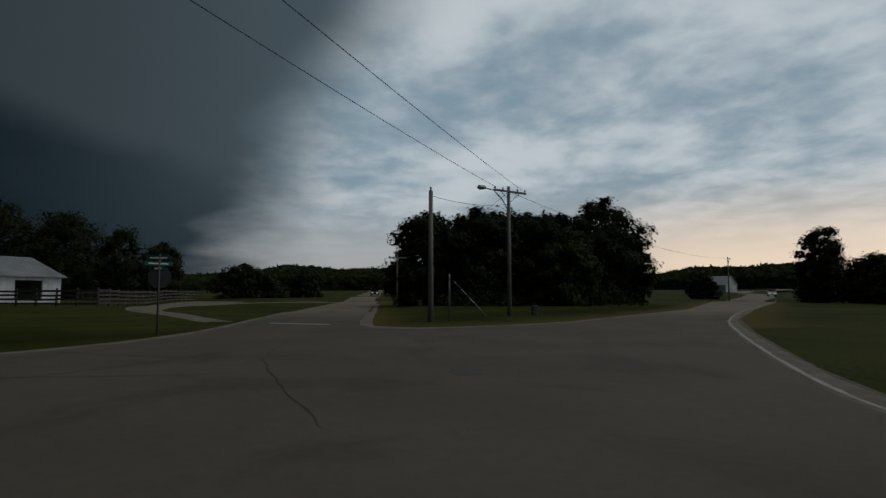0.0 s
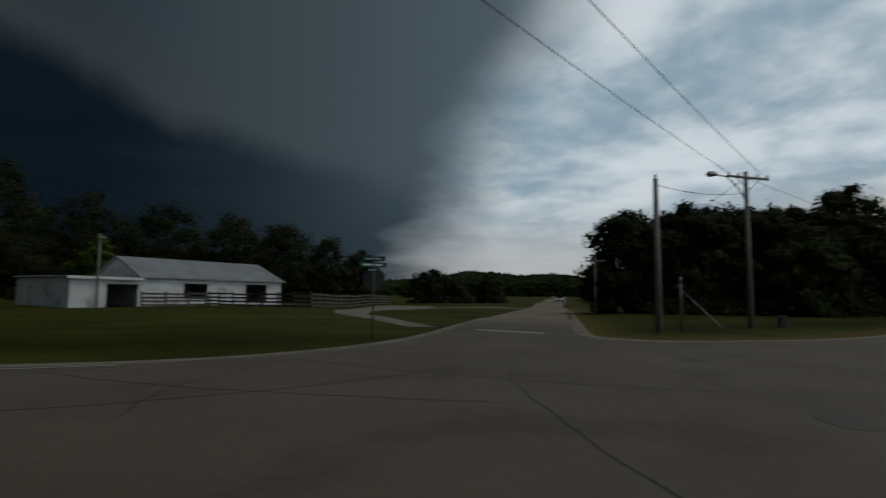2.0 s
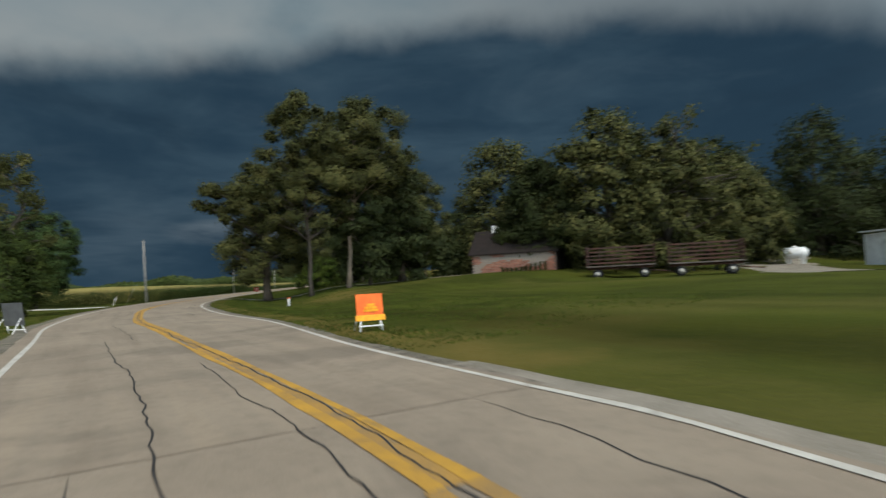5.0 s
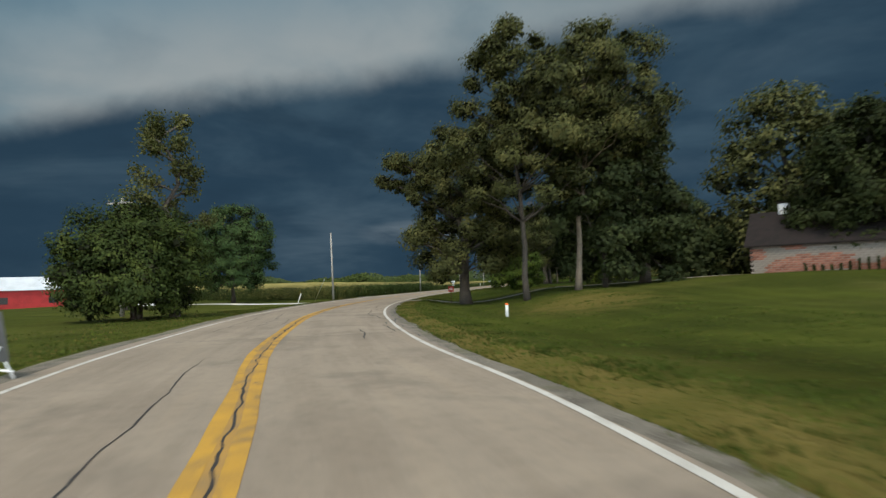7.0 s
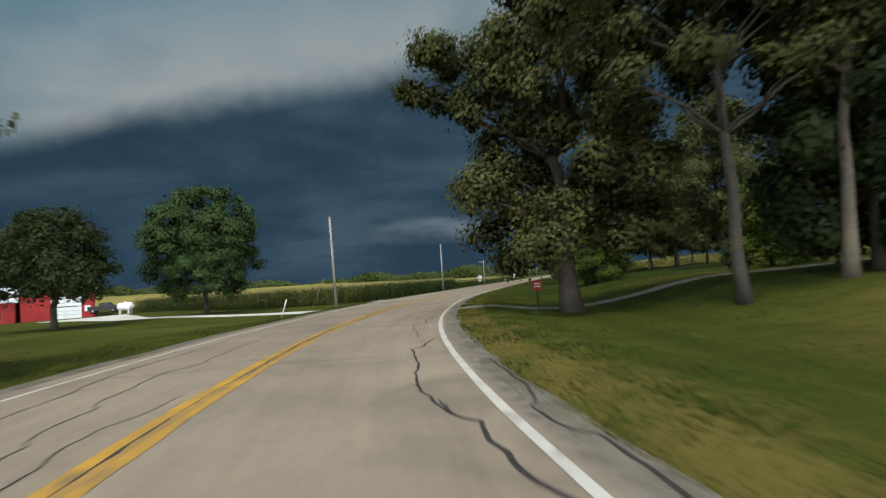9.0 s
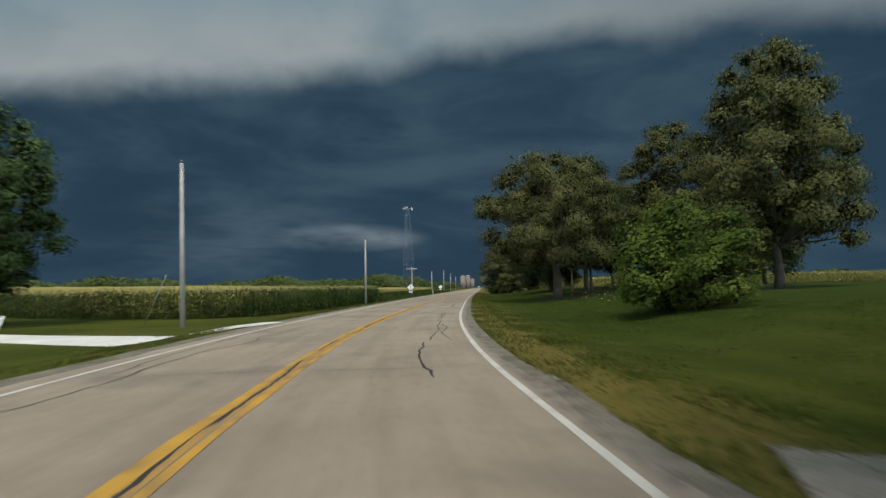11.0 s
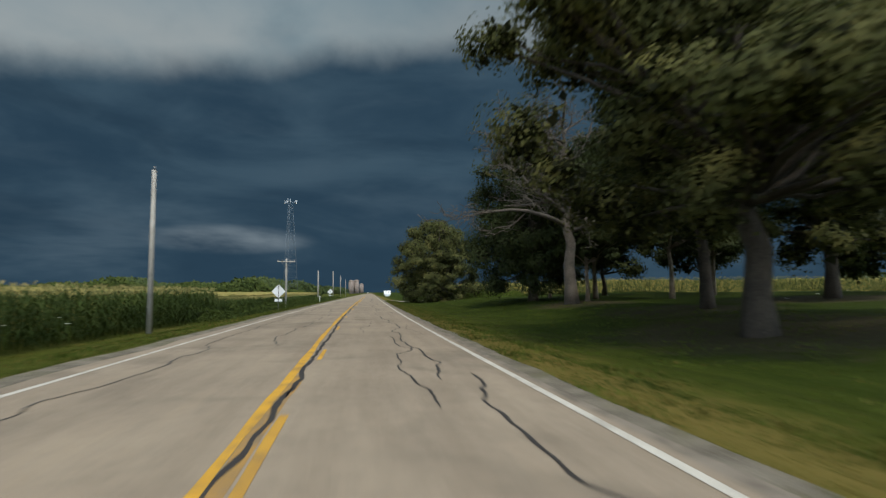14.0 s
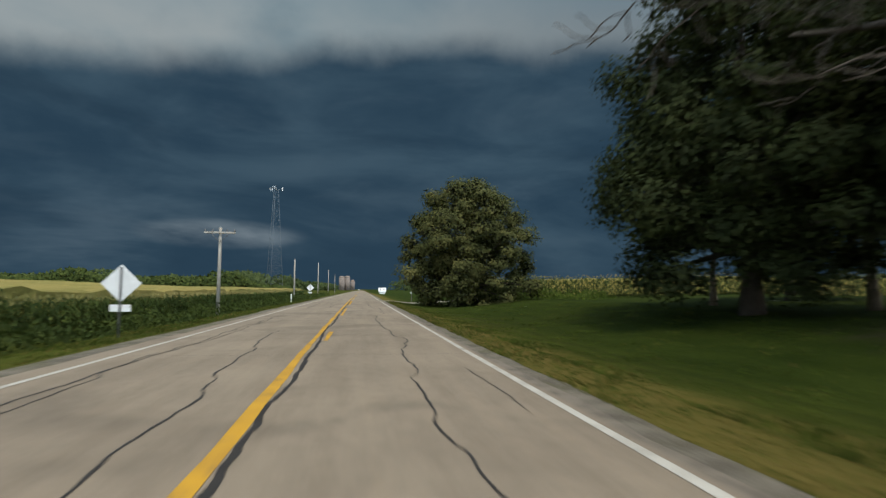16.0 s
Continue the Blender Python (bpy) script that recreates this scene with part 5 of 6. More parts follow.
def apron(line, w, mat, seed, name, z=0.012):
    """A flat worn strip to the left of a line."""
    rnd = random.Random(seed)
    n = normals(line)
    v, ph = [], 0.0
    for p, q in zip(line, n):
        ph = 0.8 * ph + rnd.uniform(-0.12, 0.12)
        b = w * (1 + ph)
        for o, zz in ((0.5, -0.035), (rnd.uniform(-0.1, 0.1), 0.0), (-b * 0.5, None), (-b, None)):
            x, y = p[0] + q[0] * o, p[1] + q[1] * o
            v.append((x, y, (gz(x, y) + (z if o > -b * 0.9 else -0.05)) if zz is None else zz))
    f = [(4 * j + k, 4 * j + k + 1, 4 * j + k + 5, 4 * j + k + 4) for j in range(len(line) - 1) for k in range(3)]
    part(name, mesh_of(name, v, f, mat, smooth=True), verge)


apron(ISLE[::-1], 0.45, M_PALE_GRAVEL, 5, "gravel_edge")
apron(spline(CORNER, 1.0), 0.5, M_PALE_GRAVEL, 6, "gravel_edge")
apron(SOUTH_EDGE[::-1], 0.6, M_PALE_GRAVEL, 7, "gravel_edge")


def draped(name, pts, width, mat, label, category="driveway", lift=0.022):
    c = spline(pts, 1.0)
    n = normals(c)
    v = []
    w = np.interp(np.linspace(0, 1, len(c)), np.linspace(0, 1, len(width)), width)
    for p, q, ww in zip(c, n, w):
        for k in range(5):
            o = -ww / 2 + ww * k / 4
            x, y = p[0] + q[0] * o, p[1] + q[1] * o
            v.append((x, y, gz(x, y) + (lift if 0 < k < 4 else -0.04)))
    f = [(5 * j + k, 5 * j + k + 1, 5 * j + k + 6, 5 * j + k + 5) for j in range(len(c) - 1) for k in range(4)]
    me = mesh_of(name, v, f, mat, smooth=True)
    return tagged(new(name, me), label, category, kind="structure") if label else me


draped("driveway", [(-3.5, 64.2), (-12, 66), (-26, 71), (-38, 77), (-48, 83.5), (-60, 91)], [6.5, 4.2, 3.6, 4.2, 9, 15], M_CONCRETE, "pale concrete drive to the red barn")
draped("driveway", [(6.8, 46.5), (9, 46.2), (16, 47.5), (26, 51.0), (38, 56)], [3.2, 1.9, 1.5, 1.4, 1.4], M_PALE_GRAVEL, "pale gravel drive under the oaks")
draped("driveway", [(52, 19), (57, 30), (64, 42), (70, 52)], [6, 7, 9, 10], M_PALE_GRAVEL, "pale gravel farmyard in front of the barn")
draped("driveway", [(44, -17.8), (52, -11.5), (60, -7.5), (72, -4.5), (92, -3)], [2.2, 2.2, 5, 9, 10], M_PALE_GRAVEL, "sandy farm track beside the pens")
draped("driveway", [(72, -6.5), (85, -9), (96, -13), (104, -16.6)], [3, 2.2, 2.0, 2.4], M_PALE_GRAVEL, "sandy farm track to the side road")
draped("driveway", [(5.0, 175), (12, 175.4), (30, 177)], [7, 4.5, 4], M_PALE_GRAVEL, "gravel farm entrance beyond the lone oak")

# ---------------------------------------------------------------- white barn
def wall_with_openings(name, length, height, openings, mat, t=0.14, peak=0.0):
    """An upright wall from the origin along x, with thickness t towards +y; openings: (x0, x1, z0, z1). peak: gable rise in the middle."""
    xs = sorted({0.0, length, *[o for a in openings for o in a[:2]]})
    zs = sorted({0.0, height, *[o for a in openings for o in a[2:]]})
    bm = bmesh.new()
    for i in range(len(xs) - 1):
        for j in range(len(zs) - 1):
            mx, mz = (xs[i] + xs[i + 1]) / 2, (zs[j] + zs[j + 1]) / 2
            if any(a < mx < b and c < mz < d for a, b, c, d in openings):
                continue
            vs = [bm.verts.new((x, y, z)) for y in (0, t) for x, z in ((xs[i], zs[j]), (xs[i + 1], zs[j]), (xs[i + 1], zs[j + 1]), (xs[i], zs[j + 1]))]
            for q in ((0, 1, 2, 3), (7, 6, 5, 4), (0, 4, 5, 1), (1, 5, 6, 2), (2, 6, 7, 3), (3, 7, 4, 0)):
                bm.faces.new([vs[k] for k in q])
    if peak:
        vs = [bm.verts.new((x, y, z)) for y in (0, t) for x, z in ((0, height), (length, height), (length / 2, height + peak))]
        for q in ((0, 1, 2), (5, 4, 3), (0, 3, 4, 1), (1, 4, 5, 2), (2, 5, 3, 0)):
            bm.faces.new([vs[k] for k in q])
    bmesh.ops.remove_doubles(bm, verts=bm.verts, dist=0.0005)
    return bm_mesh(name, bm, mat)


def battens(parent, length, height, m, mat, step=0.6, openings=()):
    """Upright cover strips on a board wall, as one joined part."""
    bm = bmesh.new()
    x = 0.1
    while x < length - 0.05:
        if not any(a - 0.05 < x < b + 0.05 for a, b, *_ in openings):
            r = bmesh.ops.create_cube(bm, size=1.0)
            bmesh.ops.scale(bm, vec=(0.05, 0.03, height - 0.06), verts=r["verts"])
            bmesh.ops.translate(bm, vec=(x, -0.014, height / 2), verts=r["verts"])
        x += step
    tagged(part("board_cladding", bm_mesh("board_cladding", bm, mat), parent, m=m), kind="stuff")


def gable_roof(name, length, depth, rise, mat, over=0.35, thick=0.12):
    """Two pitched slabs over a plan length x depth, with the ridge along x; z=0 at the eaves."""
    v, f = [], []
    k = rise / (depth / 2)
    for s in (-1, 1):
        o = len(v)
        for x in (-over, length + over):
            for y, z in ((depth / 2, rise), (depth / 2 + s * (depth / 2 + over), -over * k)):
                v += [(x, y, z), (x, y, z + thick)]
        for q in ((0, 2, 6, 4), (1, 5, 7, 3), (0, 1, 3, 2), (4, 6, 7, 5), (2, 3, 7, 6), (0, 4, 5, 1)):
            f.append(tuple(o + i for i in q))
    return mesh_of(name, v, f, mat)


def build_white_barn():
    z = gz(70, 20) - 0.15
    ob = empty("barn", Matrix.Translation((61.6, 21.4, z)) @ pose(0, 0, 0, 0, 0, -22.4), "long white barn with metal roof and dark openings", "barn")
    H, D, x0, L = 3.2, 11.0, 6.8, 17.6
    ops = [(4.6, 7.4, 0.9, 2.6), (12.4, 15.4, 0.6, 2.7)]
    part("front_wall", wall_with_openings("front_wall", L, H, ops, M_WHITEWALL), ob, m=Matrix.Translation((x0, 0.3, 0)))
    battens(ob, L, H, Matrix.Translation((x0, 0.3, 0)), M_WHITEWALL, 0.55, ops)
    part("back_wall", wall_with_openings("back_wall", L, H, [], M_WHITEWALL), ob, m=Matrix.Translation((x0, D - 0.14, 0)))
    for xx in (x0 + 0.14, x0 + L):
        part("gable_wall", wall_with_openings("gable_wall", D - 0.3, H, [], M_WHITEWALL, peak=2.15), ob, m=Matrix.Translation((xx, 0.3, 0)) @ pose(0, 0, 0, 0, 0, 90))
    part("roof", gable_roof("roof", L, D - 0.3, 2.2, M_GREYROOF), ob, "pale grey ribbed metal roof", m=Matrix.Translation((x0, 0.3, H)))
    bm = bmesh.new()
    for i in range(37):
        r = bmesh.ops.create_cube(bm, size=1.0)
        ln = math.hypot(D / 2 + 0.2, 2.3)
        bmesh.ops.scale(bm, vec=(0.04, ln, 0.04), verts=r["verts"])
        bmesh.ops.rotate(bm, cent=(0, 0, 0), matrix=Euler((math.atan2(2.2, D / 2 - 0.15), 0, 0)).to_matrix(), verts=r["verts"])
        bmesh.ops.translate(bm, vec=(x0 - 0.25 + i * 0.5, 0.3 + (D - 0.3) / 4 - 0.17, H + 1.1 + 0.06), verts=r["verts"])
    part("roof_ribs", bm_mesh("roof_ribs", bm, M_GREYROOF), ob)
    # near-black floor: the barn's inner shade is put into its colour
    part("floor", box("floor", (L, D - 0.5, 0.08), M_DARK, (x0 + L / 2, D / 2 + 0.1, 0.05), 0), ob, "floor coloured near black for the interior shade")
    # the lean-to in front of the gable
    h = 2.9
    op = [(3.3, 6.3, 0.0, 2.35)]
    part("lean_to_wall", wall_with_openings("lean_to_wall", 6.7, h, op, M_WHITEWALL), ob)
    part("lean_to_wall", wall_with_openings("lean_to_wall", 13.0, h, [], M_WHITEWALL), ob, "plain white side wall", m=pose(0.14, 0, 0, 0, 0, 90))
    part("lean_to_wall", wall_with_openings("lean_to_wall", 6.7, h, [], M_WHITEWALL), ob, m=Matrix.Translation((0, 13.0, 0)))
    part("lean_to_roof", box("lean_to_roof", (7.0, 13.7, 0.14), M_WHITEROOF, (3.2, 6.5, h + 0.14), 0.02, Euler((radians(0.6), 0, 0)).to_matrix().to_4x4()), ob, "flat white metal roof")
    # same near-black shade colour as the barn floor
    part("lean_to_floor", box("lean_to_floor", (6.4, 12.6, 0.06), M_DARK, (3.4, 6.5, 0.04), 0), ob)
    part("fascia", box("fascia", (7.0, 0.06, 0.24), M_WHITE, (3.2, -0.38, h - 0.02), 0.01), ob, "white fascia board")
    return ob


build_white_barn()


def board_fence(pts, rails=4, h=1.35, label="weathered grey board fence round the cattle pen", step=2.4):
    ob = empty("fence", Matrix(), label, "fence", "pen fences")
    rnd = random.Random(len(pts) * 7 + rails)
    posts = []
    for a, b in zip(pts, pts[1:]):
        n = max(1, round(math.dist(a, b) / step))
        posts += [(a[0] + (b[0] - a[0]) * k / n, a[1] + (b[1] - a[1]) * k / n) for k in range(n)]
    posts.append(pts[-1])
    pm = box("post", (0.15, 0.15, h + 0.45), M_OLDWOOD, (0, 0, (h + 0.45) / 2 - 0.2), 0.02)
    for p in posts:
        part("post", pm, ob, m=Matrix.Translation((p[0], p[1], gz(*p))) @ pose(0, 0, 0, rnd.uniform(-2, 2), rnd.uniform(-2, 2), rnd.uniform(-8, 8)))
    for p, q in zip(posts, posts[1:]):
        d = math.dist(p, q)
        ang = math.degrees(math.atan2(q[1] - p[1], q[0] - p[0]))
        me = box("rail", (d + 0.1, 0.035, 0.17), M_OLDWOOD, (d / 2, -0.09, 0), 0.006)
        for k in range(rails):
            part("rail", me, ob, m=Matrix.Translation((p[0], p[1], gz(*p) + 0.25 + k * (h - 0.25) / (rails - 1) + rnd.uniform(-0.03, 0.03))) @ pose(0, 0, 0, 0, rnd.uniform(-0.8, 0.8), ang))
    return ob


board_fence([(71.5, 14.0), (68.0, 3.5), (66.0, -1.0)])
board_fence([(66.0, -1.0), (78, 0.5), (92, 2.5), (104, 4)])
board_fence([(64.8, 16.2), (71.3, 13.4)], label="weathered grey board fence in front of the barn")
board_fence([(90, 13), (95, 3)], label="weathered board fence between barn and pen")


def farm_gate(x, y, turn):
    ob = empty("farm_gate", Matrix.Translation((x, y, gz(x, y))) @ pose(0, 0, 0, 0, 0, turn), "tubular steel farm gate in front of the lean-to", "gate")
    for k in range(6):
        part("rail", rod("rail", (0, 0, 0.2 + k * 0.21), (3.4, 0, 0.2 + k * 0.21), 0.022, M_STEEL), ob)
    for xx in (0, 1.7, 3.4):
        part("upright", rod("upright", (xx, 0, 0.05), (xx, 0, 1.3), 0.026, M_STEEL), ob)


farm_gate(67.0, 17.6, -22)

# ---------------------------------------------------------------- farmyard
def wheel(parent, at, r, turn=0.0, w=0.2):
    """A wheel with tyre and rim, its axle along y."""
    prof = [(r * 0.62, -w / 2), (r * 0.9, -w / 2), (r, -w * 0.32), (r, w * 0.32), (r * 0.9, w / 2), (r * 0.62, w / 2)]
    v, f, n = [], [], 20
    for k in range(n):
        c, s = math.cos(2 * math.pi * k / n), math.sin(2 * math.pi * k / n)
        v += [(p[0] * c, p[1], p[0] * s) for p in prof]
    for k in range(n):
        for j in range(5):
            f.append((k * 6 + j, k * 6 + j + 1, ((k + 1) % n) * 6 + j + 1, ((k + 1) % n) * 6 + j))
    ty = part("tyre", mesh_of("tyre", v, f, M_BLACK, smooth=True), parent, m=Matrix.Translation(at) @ pose(0, 0, 0, 0, 0, turn))
    part("rim", tubes("rim", [tube([(0, -w * 0.3, 0), (0, -w * 0.1, 0), (0, w * 0.3, 0)], [r * 0.63, r * 0.45, r * 0.63], 16)], M_CONCRETE), ty, "pale steel rim")
    return ty


def hay_wagon(x, y, turn, label):
    """A flat hay wagon with slatted racks at both ends and one side."""
    ob = empty("hay_wagon", Matrix.Translation((x, y, gz(x, y))) @ pose(0, 0, 0, 0, 0, turn), label, "wagon", "hay wagons")
    part("deck", box("deck", (5.6, 2.3, 0.12), M_OLDWOOD, (0, 0, 1.05), 0.015), ob, "grey plank deck")
    for s in (-0.6, 0.6):
        part("beam", box("beam", (5.4, 0.14, 0.2), M_RUST, (0, s, 0.88), 0.01), ob)
    for xx in (-1.9, 1.9):
        part("axle", rod("axle", (xx, -0.95, 0.42), (xx, 0.95, 0.42), 0.05, M_RUST), ob)
        part("bolster", box("bolster", (0.16, 1.6, 0.34), M_RUST, (xx, 0, 0.63), 0.01), ob)
        for s in (-1, 1):
            wheel(ob, (xx, s * 0.98, 0.40), 0.40)
    part("drawbar", rod("drawbar", (2.3, 0, 0.6), (4.3, 0, 0.35), 0.05, M_RUST), ob)
    for xx in (-2.75, 2.75):
        for yy in (-1.05, -0.35, 0.35, 1.05):
            part("stake", box("stake", (0.06, 0.08, 1.7), M_RUST, (xx, yy, 1.95), 0.008), ob)
        for k in range(5):
            part("slat", box("slat", (0.035, 2.3, 0.14), M_RUST, (xx + 0.05, 0, 1.35 + k * 0.33), 0.006), ob, "faded red slat")
    for k in range(5):
        part("slat", box("slat", (5.5, 0.035, 0.14), M_RUST, (0, 1.12, 1.35 + k * 0.33), 0.006), ob, "faded red slat")
    for xx in (-1.8, -0.6, 0.6, 1.8):
        part("stake", box("stake", (0.08, 0.06, 1.7), M_RUST, (xx, 1.16, 1.95), 0.008), ob)
    return ob


hay_wagon(43.0, 33.2, -26, "rusty red hay wagon with slatted racks on the grass")
hay_wagon(49.0, 30.4, -26, "rusty red hay wagon with slatted racks near the gravel yard")


def old_house():
    """A low brick outhouse with a steep dark roof and a white chimney."""
    z = gz(35, 45) - 0.1
    ob = empty("brick_house", Matrix.Translation((32.4, 46.8, z)) @ pose(0, 0, 0, 0, 0, -28), "low old brick farmhouse with dark roof and white chimney", "house")
    L, D, H = 9.0, 5.6, 2.2
    part("front_wall", wall_with_openings("front_wall", L, H, [], M_MORTAR, 0.25), ob)
    part("side_wall", wall_with_openings("side_wall", D, H, [], M_SHINGLE, 0.25, peak=2.35), ob, "dark gable wall", m=pose(0.25, 0, 0, 0, 0, 90))
    part("side_wall", wall_with_openings("side_wall", D, H, [], M_SHINGLE, 0.25, peak=2.35), ob, "dark gable wall", m=pose(L, 0, 0, 0, 0, 90))
    part("back_wall", wall_with_openings("back_wall", L, H, [], M_MORTAR, 0.25), ob, m=Matrix.Translation((0, D - 0.25, 0)))
    part("roof", gable_roof("roof", L, D, 2.4, M_SHINGLE, 0.3), ob, "steep dark shingle roof", m=Matrix.Translation((0, 0, H)))
    part("chimney", box("chimney", (0.7, 0.6, 0.95), M_WHITEWALL, (2.0, D / 2, H + 2.62), 0.03), ob, "white rendered chimney")
    part("chimney_cap", box("chimney_cap", (0.84, 0.74, 0.1), M_SHINGLE, (2.0, D / 2, H + 3.14), 0.02), ob)
    # bricks on the front, peeling from red to pale
    rnd = random.Random(3)
    me = box("brick", (0.42, 0.05, 0.14), M_BRICK, (0, 0, 0), 0.012)
    pale = box("brick", (0.42, 0.05, 0.14), M_MORTAR, (0, 0, 0), 0.012)
    for j in range(13):
        for i in range(20):
            x, zz = 0.22 + i * 0.45 + (0.2 if j % 2 else 0), 0.1 + j * 0.163
            if x > L - 0.2:
                continue
            red = noise.noise(Vector((x * 0.5, zz * 1.1, 2.0))) > -0.12 + 0.35 * max(0.0, zz - 1.2)
            part("brick", me if red else pale, ob, m=Matrix.Translation((x, -0.012 + rnd.uniform(-0.008, 0.006), zz)))
    return ob


old_house()
tree(40.2, 45.6, 12.5, 4.8, leaf=M_LEAF_DARK, seed=91, clear=0.2, leaves=24000, size=0.26, clumps=56, trunk=0.2, label="dark leafy tree leaning over the old brick house")
weeds("wall_weeds", [(35.2, 44.6), (39.6, 42.3)], 0.35, 1500, 0.9, M_LEAF_DARK, 31, "dark weeds along the foot of the brick wall", size=0.18)


def lpg_tank(x, y, turn):
    ob = empty("gas_tank", Matrix.Translation((x, y, gz(x, y))) @ pose(0, 0, 0, 0, 0, turn), "white steel gas tank on concrete blocks", "tank")
    r = 0.62
    pts = [(-1.3, 0.05), (-1.22, 0.32), (-1.08, 0.52), (-0.88, r), (0, r), (0.88, r), (1.08, 0.52), (1.22, 0.32), (1.3, 0.05)]
    part("shell", tubes("shell", [tube([(p, 0, 1.2) for p, _ in pts], [q for _, q in pts], 20)], M_WHITE), ob)
    for xx in (-0.7, 0.7):
        part("block", box("block", (0.3, 0.9, 0.8), M_CONCRETE, (xx, 0, 0.36), 0.02), ob)
    part("dome", tubes("dome", [tube([(0, 0, 1.78), (0, 0, 1.95), (0, 0, 2.0)], [0.22, 0.2, 0.08], 12)], M_WHITE), ob)


lpg_tank(67.6, 43.4, -60)


def easel_sign(x, y, turn, face, foot, w, h, label, name="road_work_sign", lower=None):
    """A temporary sign panel leaning on a folding stand."""
    ob = empty(name, Matrix.Translation((x, y, gz(x, y))) @ pose(0, 0, 0, 0, 0, turn), label, "sign")
    lean = Euler((radians(-8), 0, 0)).to_matrix().to_4x4()
    part("panel", box("panel", (w, 0.02, h), face, (0, 0, 0.28 + h / 2), 0.006, lean), ob)
    if lower:
        part("lower_panel", box("lower_panel", (w * 1.12, 0.024, h * 0.22), lower, (0, -0.075, 0.26 + h * 0.11), 0.006, lean), ob, "bright lower strip")
    for s in (-1, 1):
        part("leg", rod("leg", (s * w * 0.36, -0.05, 0.30), (s * w * 0.42, -0.16, 0.0), 0.018, foot), ob)
        part("leg", rod("leg", (s * w * 0.42, 0.04, 0.55), (s * w * 0.5, 0.42, 0.0), 0.018, foot), ob)
    part("crossbar", rod("crossbar", (-w * 0.46, -0.12, 0.13), (w * 0.46, -0.12, 0.13), 0.02, foot), ob)
    return ob


M_AMBER = plain("fluorescent_amber_sheet", (1.0, 0.42, 0.02), 0.5)
sg = easel_sign(22.0, 1.8, 12, M_ORANGE, M_WHITE, 0.68, 0.66, "fluorescent orange road work sign on a folding stand", lower=M_AMBER)
for dz, wd in ((0.66, 0.20), (0.59, 0.30), (0.52, 0.38)):
    part("lettering", box("lettering", (wd, 0.006, 0.06), M_AMBER, (0.02, -0.055, dz), 0), sg, "illegible printed bar")
easel_sign(8.9, 9.6, 160, M_DULLSTEEL, M_WHITE, 0.95, 0.85, "grey back of a temporary sign on white legs")

# ---------------------------------------------------------------- signs and posts
def stop_sign(x, y, turn):
    z = gz(x, y)
    ob = empty("stop_sign", Matrix.Translation((x, y, z)) @ pose(0, 0, 0, 0, 0, turn), "stop sign seen from behind under green street-name blades", "sign")
    part("post", rod("post", (0, 0, -0.2), (0, 0, 2.75), 0.032, M_DULLSTEEL), ob)
    v = [(0.40 * math.cos(math.pi / 8 + k * math.pi / 4), -0.045, 1.95 + 0.40 * math.sin(math.pi / 8 + k * math.pi / 4)) for k in range(8)]
    v2 = [(a, b - 0.012, c) for a, b, c in v]
    part("octagon", mesh_of("octagon", v + v2, [tuple(range(8)), tuple(range(15, 7, -1))] + [(k, (k + 1) % 8, 8 + (k + 1) % 8, 8 + k) for k in range(8)], M_DULLSTEEL), ob, "bare grey metal back")
    v3 = [(a * 0.985, b - 0.016, 1.95 + (c - 1.95) * 0.985) for a, b, c in v]
    part("face", mesh_of("face", v3, [tuple(range(7, -1, -1))], M_REDSIGN), ob, "red sign face")
    for k, (zz, tw, w) in enumerate(((2.62, 0, 0.80), (2.42, 35, 0.92), (2.25, 0, 0.36))):
        bl = part("name_blade", box("name_blade", (w, 0.012, 0.15), M_GREENSIGN, (0, 0, 0), 0.01), ob, "green street-name blade", m=Matrix.Translation((0.02, 0, zz)) @ pose(0, 0, 0, 0, 0, tw))
        for s in (-1, 1):
            part("lettering", box("lettering", (w * 0.7, 0.004, 0.055), M_WHITE, (0.02, s * 0.009, 0), 0), bl, "white lettering bar")


stop_sign(36.2, -18.0, 95)


def warning_sign(x, y, plaque=True, s=0.76, zc=None, turn=0):
    """A diamond sign seen from behind, on a steel post."""
    z = gz(x, y)
    zc = (zc if zc is not None else 1.4) - z
    ob = empty("warning_sign", Matrix.Translation((x, y, z)) @ pose(0, 0, 0, 0, 0, turn), "diamond warning sign with pale bare metal back on a post", "sign", "roadside warning signs")
    d = Euler((0, radians(45), 0)).to_matrix().to_4x4()
    part("diamond", box("diamond", (s, 0.012, s), M_STEELBACK, (0, 0.04, zc), 0.004, d), ob)
    part("face", box("face", (s * 0.98, 0.004, s * 0.98), M_AMBER, (0, 0.052, zc), 0, d), ob, "yellow front face")
    part("post", rod("post", (0, 0, -0.2), (0, 0, zc + s * 0.6), 0.03, M_DULLSTEEL), ob)
    if plaque:
        part("plaque", box("plaque", (0.56, 0.012, 0.2), M_STEELBACK, (0, 0.04, zc - s * 0.707 - 0.16), 0.004), ob)


M_STEELBACK = material("pale_sign_back", (0.62, 0.63, 0.64), 0.55, (0.52, 0.53, 0.54), 2.0, 30, bump=0.03)
warning_sign(-4.6, 127.0, zc=1.45)
warning_sign(-3.8, 192.4, zc=1.5)


